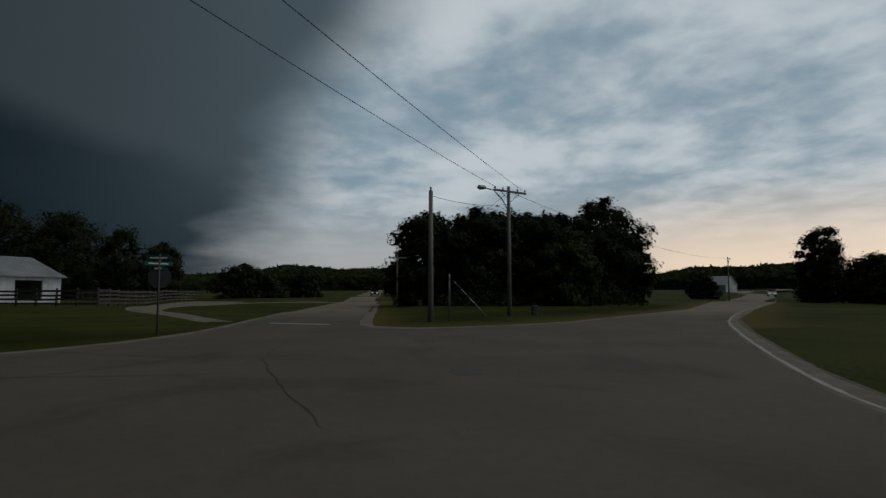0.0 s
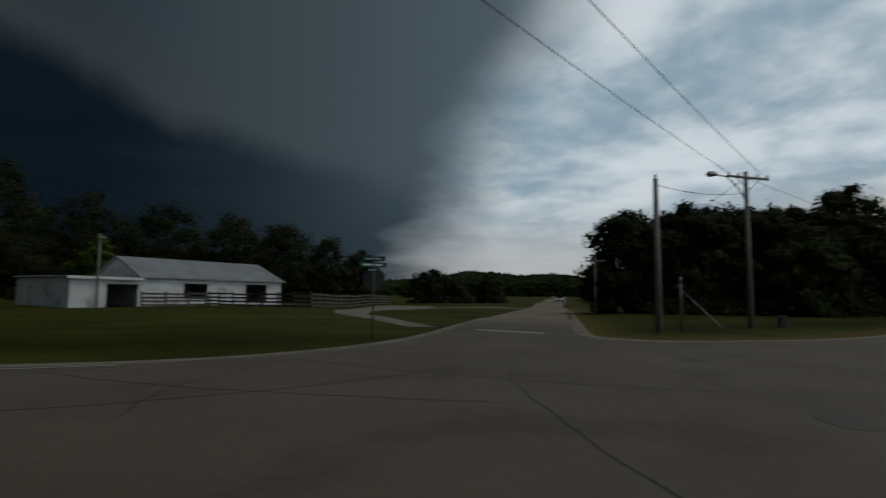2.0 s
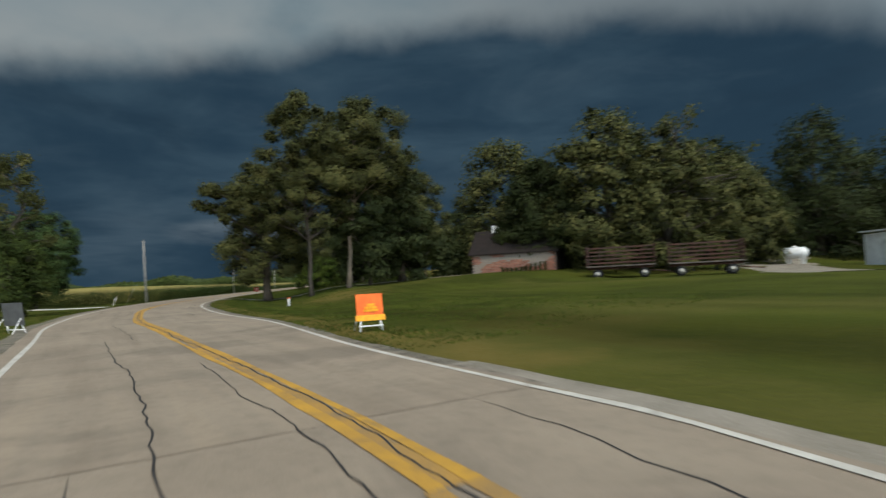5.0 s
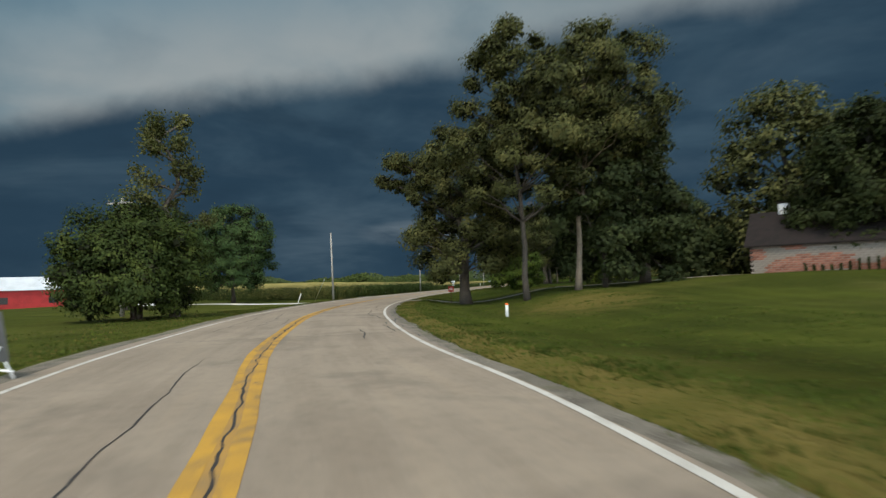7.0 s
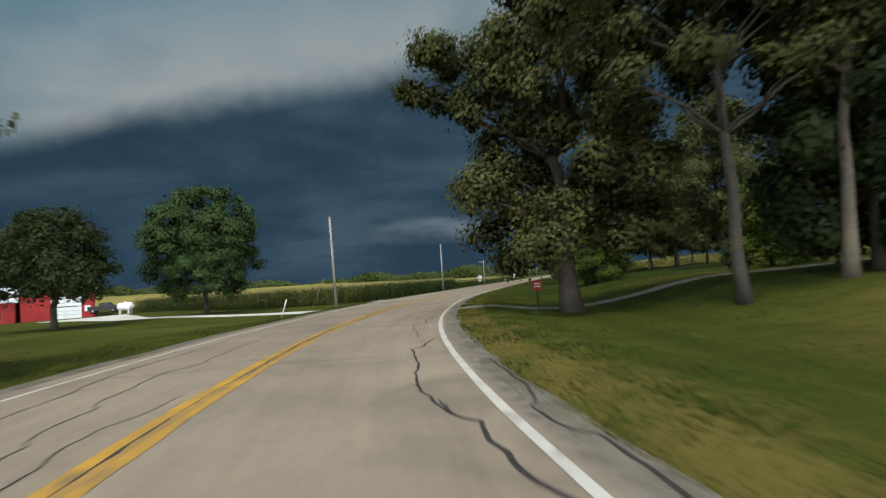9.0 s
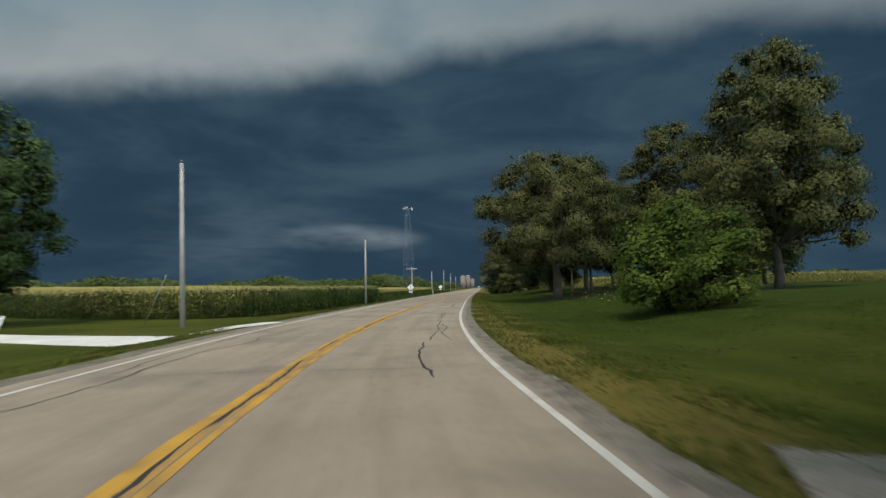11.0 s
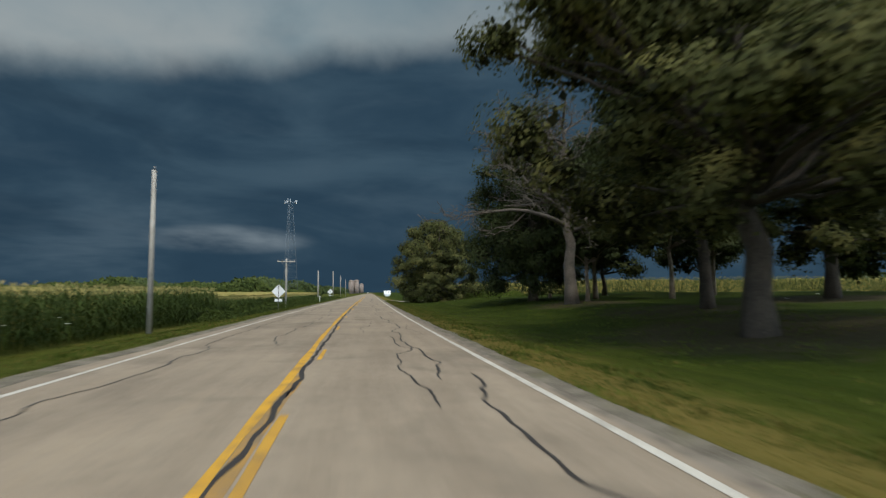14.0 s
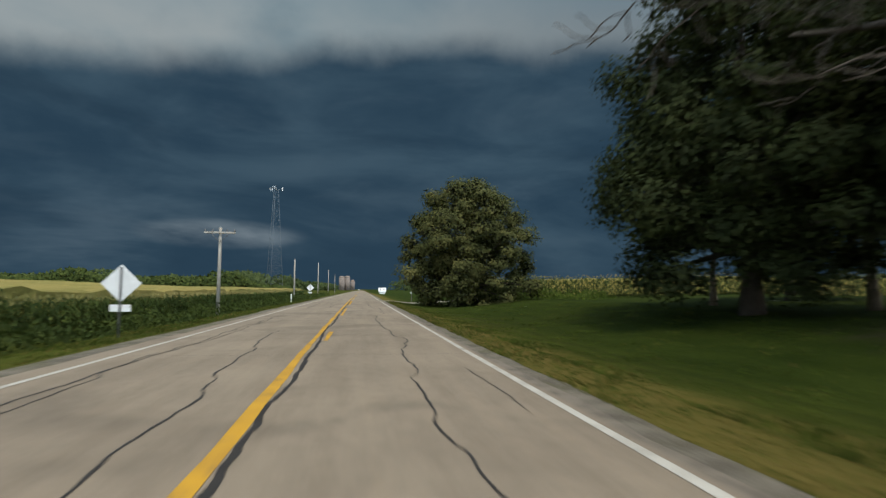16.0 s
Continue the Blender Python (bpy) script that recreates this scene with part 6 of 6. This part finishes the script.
def marker(x, y, h, r, body, cap, label, name="marker_post", cat="post"):
    ob = empty(name, Matrix.Translation((x, y, gz(x, y))), label, cat)
    part("body", tubes("body", [tube([(0, 0, -0.15), (0, 0, h * 0.85), (0, 0, h * 0.86)], [r, r, r * 0.98], 14)], body), ob)
    part("cap", tubes("cap", [tube([(0, 0, h * 0.86), (0, 0, h * 0.97), (0, 0, h)], [r * 1.08, r * 1.04, r * 0.4], 14)], cap), ob, "coloured cap")


marker(15.95, 27.6, 0.62, 0.075, M_WHITE, M_ORANGE, "white cable marker post with orange cap")
marker(44.9, -28.9, 2.4, 0.05, M_STEEL, M_STEEL, "thin grey conduit post beside the utility pole", "conduit_post")
marker(-4.4, 172, 0.9, 0.07, M_WHITE, M_WHITE, "small white roadside marker")


def square_sign(x, y, h, s, face, label):
    ob = empty("yard_sign", Matrix.Translation((x, y, gz(x, y))) @ pose(0, 0, 0, 0, 0, 12), label, "sign")
    part("post", rod("post", (0, 0, -0.2), (0, 0, h - s * 0.3), 0.03, M_RUST), ob)
    part("panel", box("panel", (s, 0.03, s), face, (0, -0.05, h - s / 2), 0.01), ob)
    for k in (-1, 1):
        part("lettering", box("lettering", (s * 0.62, 0.006, s * 0.12), M_WHITE, (0, -0.068, h - s / 2 + k * s * 0.14), 0), ob, "illegible white bar")


square_sign(10.2, 44.6, 1.3, 0.42, M_REDSIGN, "small red square sign on a rusty post")


def pedestal(x, y, w, h, label):
    ob = empty("utility_box", Matrix.Translation((x, y, gz(x, y))), label, "utility box")
    part("cabinet", box("cabinet", (w, w * 0.8, h), M_DULLSTEEL, (0, 0, h / 2 - 0.05), 0.03), ob)
    part("lid", box("lid", (w * 1.08, w * 0.9, 0.06), M_DULLSTEEL, (0, 0, h - 0.03), 0.015), ob)


pedestal(52.2, -35.2, 0.42, 0.6, "grey utility pedestal beside the lamp pole")


def mail_box(x, y, label="white mailbox on a post beside the road"):
    ob = empty("mailbox", Matrix.Translation((x, y, gz(x, y))), label, "mailbox")
    part("post", box("post", (0.1, 0.1, 1.1), M_OLDWOOD, (0, 0, 0.5), 0.01), ob)
    bm = bmesh.new()
    v = [(0.11 * math.cos(a), 0.10 + 0.11 * math.sin(a)) for a in [math.pi * k / 8 for k in range(9)]] + [(-0.11, 0), (0.11, 0)]
    f1 = [bm.verts.new((p, -0.26, 1.05 + q)) for p, q in v]
    f2 = [bm.verts.new((p, 0.26, 1.05 + q)) for p, q in v]
    bm.faces.new(f1[::-1])
    bm.faces.new(f2)
    for k in range(len(v)):
        bm.faces.new((f1[k], f1[(k + 1) % len(v)], f2[(k + 1) % len(v)], f2[k]))
    part("box", bm_mesh("box", bm, M_WHITE), ob)


mail_box(9.9, 183.8)
# guy wires
def guy(a, b, label):
    ob = tagged(new("guy_wire", tubes("guy_wire", [tube([a, b], [0.02, 0.02], 5)], M_STEEL)), label, "cable")
    return ob


guy((-15.6, 76.5, gz(-15.6, 76.5)), (-13.4, 75.0, 2.4), "guarded guy stake beside the utility pole")
guy((49.5, -31.6, gz(49.5, -31.6)), (51.5, -29.8, 2.2), "leaning guy stake at the junction")
# overhead cables at the junction
pole(7.0, -12.0, 8.8, 0.15, arm=1.35, turn=66, label="wooden utility pole with crossarm behind the junction")
wire((51.0, -34.1, 8.05), (6.5, -13.2, 8.6), 0.35, 0.013)
wire((50.0, -32.2, 8.05), (7.5, -10.8, 8.6), 0.35, 0.013)
wire((50.5, -33.2, 7.8), (108.9, -27.1, 8.0), 1.2)
wire((50.6, -33.3, 7.8), (112, -86, 7.8), 1.2)
wire((44.4, -27.9, 6.4), (50.4, -33.2, 7.0), 0.25)

# ---------------------------------------------------------------- lattice tower, silos and far buildings
M_TOWER = material("galvanised_tower_steel", (0.12, 0.145, 0.17), 0.8, bump=0.05)


def lattice_tower(x, y, h, w0, w1):
    ob = empty("radio_tower", Matrix.Translation((x, y, gz(x, y) - 0.3)), "grey steel lattice radio tower with pale antennas", "tower")
    corner = lambda k, t: Vector((math.cos(k * 2.0944 + 0.4), math.sin(k * 2.0944 + 0.4), 0)) * (w0 + (w1 - w0) * t) * 0.58 + Vector((0, 0, h * t))
    n = 16
    for k in range(3):
        part("leg", tubes("leg", [tube([corner(k, 0), corner(k, 1)], [0.10, 0.07], 6)], M_TOWER), ob)
    br = []
    for i in range(n):
        for k in range(3):
            a, b = corner(k, i / n), corner((k + 1) % 3, (i + 1) / n)
            c, d = corner((k + 1) % 3, i / n), corner(k, (i + 1) / n)
            br += [tube([a, b], [0.03, 0.03], 4), tube([c, d], [0.03, 0.03], 4), tube([corner(k, (i + 1) / n), b], [0.03, 0.03], 4)]
    part("bracing", tubes("bracing", br, M_TOWER), ob)
    for k in range(3):
        p = corner(k, 1) * 1.0
        o = Vector((math.cos(k * 2.0944 + 0.4), math.sin(k * 2.0944 + 0.4), 0)) * 2.2
        part("antenna_arm", tubes("antenna_arm", [tube([p, p + o], [0.08, 0.08], 5)], M_STEEL), ob)
        for s in (-0.9, 0, 0.9):
            q = p + o + Vector((-o.y, o.x, 0)).normalized() * s
            part("antenna", box("antenna", (0.26, 0.26, 2.0), M_STEEL, tuple(q), 0.05), ob, "pale panel antenna")


lattice_tower(-39.7, 428.6, 57, 9.5, 2.4)


M_SILO = material("weathered_silo_staves", (0.19, 0.155, 0.135), 0.9, (0.13, 0.105, 0.095), 0.5, 8, (0.25, 0.21, 0.19), 0.2)


def silo(x, y, h, r, label):
    ob = empty("silo", Matrix.Translation((x, y, gz(x, y) - 0.2)), label, "silo", "farm silos")
    part("barrel", tubes("barrel", [tube([(0, 0, 0), (0, 0, h)], [r, r], 24)], M_SILO), ob)
    part("dome", tubes("dome", [tube([(0, 0, h + r * 0.75 * math.sin(a)) for a in (0, 0.4, 0.8, 1.2, 1.5)], [r * math.cos(a) * 1.02 for a in (0, 0.4, 0.8, 1.2, 1.5)], 24)], M_SILO), ob, "weathered domed cap")
    for k in range(6):
        part("hoop", tubes("hoop", [tube([(0, 0, h * (k + 0.5) / 6 - 0.08), (0, 0, h * (k + 0.5) / 6 + 0.08)], [r * 1.015, r * 1.015], 24)], M_DULLSTEEL), ob)


silo(-6.0, 690, 12.5, 2.9, "pale concrete farm silo beside the far road")
silo(-0.5, 694, 13, 2.8, "pale concrete farm silo beside the far road")
silo(5.0, 720, 9.5, 2.4, "shorter concrete farm silo beside the far road")


def simple_house(x, y, turn, L, D, H, rise, wall, roof, label, name="house", door=None):
    ob = empty(name, Matrix.Translation((x, y, gz(x, y) - 0.1)) @ pose(0, 0, 0, 0, 0, turn), label, "house" if name == "house" else "barn")
    ops = [(L * 0.15, L * 0.25, 0.9, 2.1), (L * 0.75, L * 0.85, 0.9, 2.1)] if not door else [door]
    part("front_wall", wall_with_openings("front_wall", L, H, ops, wall), ob)
    part("back_wall", wall_with_openings("back_wall", L, H, [], wall), ob, m=Matrix.Translation((0, D - 0.14, 0)))
    for xx in (0.14, L):
        part("gable_wall", wall_with_openings("gable_wall", D, H, [], wall, peak=rise - 0.05), ob, m=pose(xx, 0, 0, 0, 0, 90))
    part("roof", gable_roof("roof", L, D, rise, roof), ob, m=Matrix.Translation((0, 0, H)))
    for a, b, c, d in ops:
        part("window_pane" if not door else "door", box("pane", (b - a, 0.05, d - c), M_GLASS if not door else M_WHITE, ((a + b) / 2, 0.08, (c + d) / 2), 0), ob)
    return ob


simple_house(222, -158, 25, 9, 7, 3.0, 3.2, M_WHITEWALL, M_WHITEROOF, "small white house far across the fields")
simple_house(12.0, 303, 0, 1.9, 1.8, 1.1, 1.0, M_WHITE, M_WHITEROOF, "tiny white gabled shed by the far road", "shed")
# the red barn
rb = simple_house(-68.0, 88.0, 45, 9.5, 9, 4.4, 2.6, M_REDBARN, M_WHITEROOF, "red barn with a large white door", "barn", door=(3.8, 7.7, 0.0, 3.5))
for k in range(5):
    part("door_panel_joint", box("door_panel_joint", (3.9, 0.012, 0.03), M_DULLSTEEL, (5.75, 0.045, 0.7 + 0.6 * k), 0), rb)
part("door_window", box("door_window", (3.0, 0.012, 0.14), M_GLASS, (5.75, 0.043, 1.95), 0), rb, "row of small dark door lights")
part("window_pane", box("window_pane", (0.8, 0.03, 0.9), M_WHITE, (8.5, -0.02, 1.5), 0.01), rb, "small white window")
simple_house(-76.5, 79.5, 45, 11.5, 9, 3.4, 2.2, M_REDBARN, M_WHITEROOF, "low red barn wing with white roof", "barn")
simple_house(-84, 60, 45, 12, 9, 3.6, 2.6, M_REDBARN, M_WHITEROOF, "long red farm building behind the trees", "barn")


def car(x, y, turn, body, label, lights=False, pickup=False):
    """A parked car: body with cabin, glass, wheels and lamps."""
    ob = empty("car", Matrix.Translation((x, y, max(0.0, gz(x, y)))) @ pose(0, 0, 0, 0, 0, turn), label, "car")
    W = 1.8
    side = [(-2.3, 0.35), (-2.3, 0.85), (-2.1, 0.98), (-1.5, 1.02), (-0.9, 1.45), (0.7, 1.48), (1.3, 1.02), (2.1, 0.9), (2.3, 0.7), (2.3, 0.35)]
    if pickup:
        side = [(-2.3, 0.4), (-2.3, 1.1), (-0.6, 1.1), (-0.5, 1.6), (0.8, 1.62), (1.25, 1.12), (2.2, 1.0), (2.3, 0.8), (2.3, 0.4)]
    n = len(side)
    v = [(a, -W / 2, b) for a, b in side] + [(a, W / 2, b) for a, b in side]
    v = [(a, y_ * (0.86 if b > 1.2 else 1), b) for a, y_, b in v]
    f = [tuple(range(n))[::-1], tuple(range(n, 2 * n))] + [(k, (k + 1) % n, n + (k + 1) % n, n + k) for k in range(n)]
    part("body", mesh_of("body", v, f, body), ob)
    for s in (-1, 1):
        part("side_window", box("side_window", (1.3, 0.02, 0.32), M_GLASS, (0.05, s * W * 0.455, 1.24), 0.01), ob)
        for xx in (-1.4, 1.4):
            wheel(ob, (xx, s * W * 0.47, 0.33), 0.33)
        part("headlight", box("headlight", (0.06, 0.34, 0.16), M_LAMPGLASS if lights else M_STEEL, (2.3, s * 0.6, 0.72), 0.02), ob, "lit headlight" if lights else "")
    part("windscreen", box("windscreen", (0.03, 1.4, 0.55), M_GLASS, (1.0, 0, 1.26), 0.01, None), ob)


M_CARDARK = plain("dark_car_paint", (0.02, 0.022, 0.026), 0.3)
M_CARWHITE = plain("white_car_paint", (0.7, 0.7, 0.7), 0.3)
car(158, -21.0, 180, M_CARDARK, "dark car with lit headlights on the side road", lights=True)
car(150, -121, 150, M_CARWHITE, "pale car with lit headlights on the winding road", lights=True)
car(14.6, 900, -91, M_CARWHITE, "pale car with lit headlights far along the road", lights=True)
car(-60.6, 95.8, 30, M_CARDARK, "dark pickup truck parked by the red barn", pickup=True)
lpg_tank(-57.2, 96.4, 10)

# ---------------------------------------------------------------- corn
def corn_rows(name, line, rows, h, seed, label, spacing=0.24, z_off=0.0, gap=0.75):
    """Standing corn along the edge of a field: stalks with drooping leaves and tassels, as one mass."""
    rng = np.random.default_rng(seed)
    c = spline(line, spacing)
    n = normals(c)
    q = []
    idx = []
    for r in range(rows):
        p = c - n * (r * gap) + rng.normal(0, 0.06, c.shape)
        z = ground_height(p[:, 0], p[:, 1])
        hh = h * rng.uniform(0.86, 1.08, len(p))
        k = 9 if r < 3 else 6
        for j in range(k):
            a = rng.uniform(0, 2 * np.pi, len(p))
            t = (j + rng.uniform(0.2, 0.9, len(p))) / k
            ln = rng.uniform(0.45, 0.8, len(p))
            w = 0.045
            o = np.stack([p[:, 0], p[:, 1], z + hh * t * 0.9], 1)
            d = np.stack([np.cos(a), np.sin(a), np.zeros(len(p))], 1)
            s = np.stack([-np.sin(a), np.cos(a), np.zeros(len(p))], 1)
            up = np.array([[0, 0, 1.0]])
            mid = o + d * ln[:, None] * 0.5 + up * 0.22
            tip = o + d * ln[:, None] + up * rng.uniform(-0.25, 0.1, (len(p), 1))
            q.append(np.stack([o, mid + s * w, tip, mid - s * w], 1))
            idx.append(np.zeros(len(p)))
        o = np.stack([p[:, 0], p[:, 1], z], 1)
        top = o + np.stack([rng.normal(0, 0.05, len(p)), rng.normal(0, 0.05, len(p)), hh], 1)
        e = np.array([[0.018, 0, 0]])
        q.append(np.stack([o - e, o + e, top + e * 0.4, top - e * 0.4], 1))
        idx.append(np.zeros(len(p)))
        for j in range(3):
            a = rng.uniform(0, 2 * np.pi, len(p))
            d = np.stack([np.cos(a) * 0.12, np.sin(a) * 0.12, np.full(len(p), 0.2)], 1)
            q.append(np.stack([top, top + d * 0.5 + e, top + d, top + d * 0.5 - e], 1))
            idx.append(np.ones(len(p)))
    me = quad_mesh(name, np.vstack(q), [M_CORN, M_TASSEL], np.concatenate(idx))
    return tagged(new(name, me), label, "corn", kind="stuff")


def corn_canopy(name, a, b, c, d, h, label, nu=110, nv=70, seed=1):
    """The closed top of a corn field between four corners: an uneven sheet with sides down to the ground."""
    rng = np.random.default_rng(seed)
    u, v = np.meshgrid(np.linspace(0, 1, nu) , np.linspace(0, 1, nv) ** 1.7)
    a, b, c, d = (np.array(p, float) for p in (a, b, c, d))
    P = a * ((1 - u) * (1 - v))[..., None] + b * (u * (1 - v))[..., None] + c * (u * v)[..., None] + d * ((1 - u) * v)[..., None]
    z = ground_height(P[..., 0].ravel(), P[..., 1].ravel()).reshape(u.shape) + h + rng.normal(0, 0.09, u.shape)
    edge = (u == 0) | (u == 1) | (v == 0) | (v == 1)
    z[edge] -= h * 0.96
    V = np.concatenate([P, z[..., None]], -1).reshape(-1, 3)
    f = [(j * nu + i, j * nu + i + 1, (j + 1) * nu + i + 1, (j + 1) * nu + i) for j in range(nv - 1) for i in range(nu - 1)]
    me = mesh_of(name, V, f, M_CORNTOP)
    return tagged(new(name, me), label, "corn field", kind="stuff")


M_CORNTOP = material("corn_field_top", (0.235, 0.185, 0.05), 0.95, (0.15, 0.135, 0.03), 0.05, 1.6, (0.30, 0.235, 0.08), 0.9, dist=0.4)
corn_rows("corn_rows", [(-58, 99), (-32, 87.5), (-17, 82), (-11.5, 84)], 5, 2.1, 1, "green corn standing at the edge of the lawn")
corn_rows("corn_rows", [(-11.5, 84), (-10.0, 95), (-9.6, 108), (-9.6, 122), (-10.6, 132)], 5, 2.1, 2, "green corn with pale tassels along the road")
corn_rows("corn_rows", [(-10.6, 131), (-10.3, 160), (-9.8, 200), (-9.4, 250)], 3, 1.35, 4, "lower green corn along the road", 0.26)
corn_canopy("corn_field", (-12.6, 85.2), (-10.2, 260), (-420, 360), (-330, 235), 1.75, "ripening corn field with golden tassels", seed=3)
corn_rows("corn_rows", [(15.5, 172), (22, 163), (40, 158), (75, 152), (120, 146)], 4, 2.0, 5, "green corn standing behind the oaks", 0.3)
corn_canopy("corn_field", (16.5, 173), (120, 147), (420, 330), (60, 420), 1.9, "ripening corn field behind the oaks", seed=6)


weeds("roadside_weeds", [(-8.2, 120), (-7.6, 140), (-6.6, 165), (-5.6, 200), (-4.6, 240)], 0.9, 20000, 1.05, M_LEAF_BUSHDARK, 1, "rank green weeds along the corn")
weeds("roadside_weeds", [(13, 168), (17, 161), (24, 155)], 1.6, 5000, 1.2, M_LEAF_BUSH, 2, "rank green weeds beside the lone oak")
weeds("roadside_weeds", [(70, -30), (72, -40), (76, -50)], 2.0, 9000, 1.6, M_LEAF_DARK, 3, "dark undergrowth below the grove", size=0.3)
wood_line("hedge", [(-330, 260), (-230, 330), (-140, 370), (-60, 400), (-22, 430)], 9, 14, 9000, M_LEAF_BUSHDARK, 21, 1.8, "green hedgerow trees behind the corn", 0.55)


# the far parts of the side road and of the winding road
part("far_surface", draped("far_surface", [(108, -20.2), (140, -19.6), (240, -18.6), (330, -17.6), (440, -16.5)], [6.1, 6.1], M_ASPHALT, "", lift=0.05), road, "pale straight side road far across the fields")
part("far_surface", draped("far_surface", [(106, -84.5), (130, -103), (165, -128), (205, -150), (240, -172), (262, -205), (300, -232), (360, -240)], [7.4, 7.4], M_ASPHALT, "", lift=0.05), road, "pale winding road far across the fields")


def tufts(name, side, o0, o1, y0, y1, n, h, mats, seed, label, power=1.6):
    """Blades of roadside grass between two distances from the asphalt's end, as one mass."""
    rng = np.random.default_rng(seed)
    i = rng.integers(along(y0), along(y1), n)
    f = rng.uniform(0, 1, n)
    base = EDGE[i] if side > 0 else np.full(n, 4.0)
    o = side * (base + o0 + (o1 - o0) * rng.uniform(0, 1, n) ** power)
    c = CENTRE[i] * (1 - f[:, None]) + CENTRE[np.minimum(i + 1, len(CENTRE) - 1)] * f[:, None] + CN[i] * o[:, None]
    z = ground_height(c[:, 0], c[:, 1]) - 0.02
    a = rng.uniform(0, 2 * np.pi, n)
    hh = h * rng.uniform(0.4, 1.3, n) * (0.65 + 0.35 * np.sin(c[:, 0] * 1.7) * np.sin(c[:, 1] * 1.3))
    w = hh * rng.uniform(0.10, 0.22, n) + 0.01
    p = np.stack([c[:, 0], c[:, 1], z], 1)
    s = np.stack([np.cos(a) * w, np.sin(a) * w, np.zeros(n)], 1)
    lean = np.stack([rng.normal(0, 0.35, n) * hh, rng.normal(0, 0.35, n) * hh, hh], 1)
    q = np.stack([p - s * 1.2, p + s * 1.2, p + lean], 1)
    kinds = list(dict.fromkeys(mats))
    me = quad_mesh(name, q, kinds, np.array([kinds.index(m) for m in mats])[rng.integers(0, len(mats), n)], 3)
    return tagged(new(name, me), label, "grass", kind="stuff")


M_BLADE = leaf_material("grass_blades", (0.030, 0.046, 0.006), (0.056, 0.074, 0.011), 0.2)
M_STRAW = leaf_material("straw_blades", (0.070, 0.057, 0.013), (0.112, 0.088, 0.026), 0.2)
tufts("verge_grass", 1, 0.10, 2.0, -4, 175, 46000, 0.075, [M_BLADE, M_BLADE, M_STRAW], 1, "short dry grass along the road edge")
tufts("verge_grass", 1, 1.2, 13, -4, 170, 110000, 0.085, [M_BLADE] * 13 + [M_STRAW], 2, "mown green grass of the roadside")
tufts("verge_grass", -1, 0.5, 6, -2, 190, 60000, 0.09, [M_BLADE, M_BLADE, M_BLADE, M_STRAW], 3, "green grass along the road edge")


def flower_heads(n, seed, x0, x1, y0, y1, h0, h1, label):
    """Flat white umbels on thin stalks in the pasture grass."""
    rng = np.random.default_rng(seed)
    x, y = rng.uniform(x0, x1, n), rng.uniform(y0, y1, n)
    z = ground_height(x, y)
    h = rng.uniform(h0, h1, n)
    p = np.stack([x, y, z], 1)
    top = p + np.stack([rng.normal(0, 0.05, n), rng.normal(0, 0.05, n), h], 1)
    e, g = np.array([[0.008, 0, 0]]), np.array([[0, 0.008, 0]])
    q, idx = [np.stack([p - e, p + e, top + e, top - e], 1)], [np.zeros(n)]
    for k in range(4):
        r = rng.uniform(0.05, 0.11, (n, 1))
        a = k * 1.57 + rng.uniform(0, 1, n)
        d = np.stack([np.cos(a), np.sin(a), np.full(n, 0.15)], 1) * r
        s = np.stack([-np.sin(a), np.cos(a), np.zeros(n)], 1) * r * 0.6
        q.append(np.stack([top, top + d * 0.7 + s, top + d * 1.1, top + d * 0.7 - s], 1))
        idx.append(np.ones(n))
    me = quad_mesh("wild_flowers", np.vstack(q), [M_BLADE, M_WHITE], np.concatenate(idx))
    return tagged(new("wild_flowers", me), label, "flowers", kind="stuff")


flower_heads(15, 5, 11, 34, 84, 150, 0.35, 0.6, "white wild flowers scattered in the pasture")
flower_heads(26, 6, 10.8, 13.2, 71, 78, 0.5, 0.95, "tall white wild flowers in the rough grass")
flower_heads(12, 7, -9.4, -8.6, 84, 104, 0.7, 1.3, "white flowering weeds along the corn")
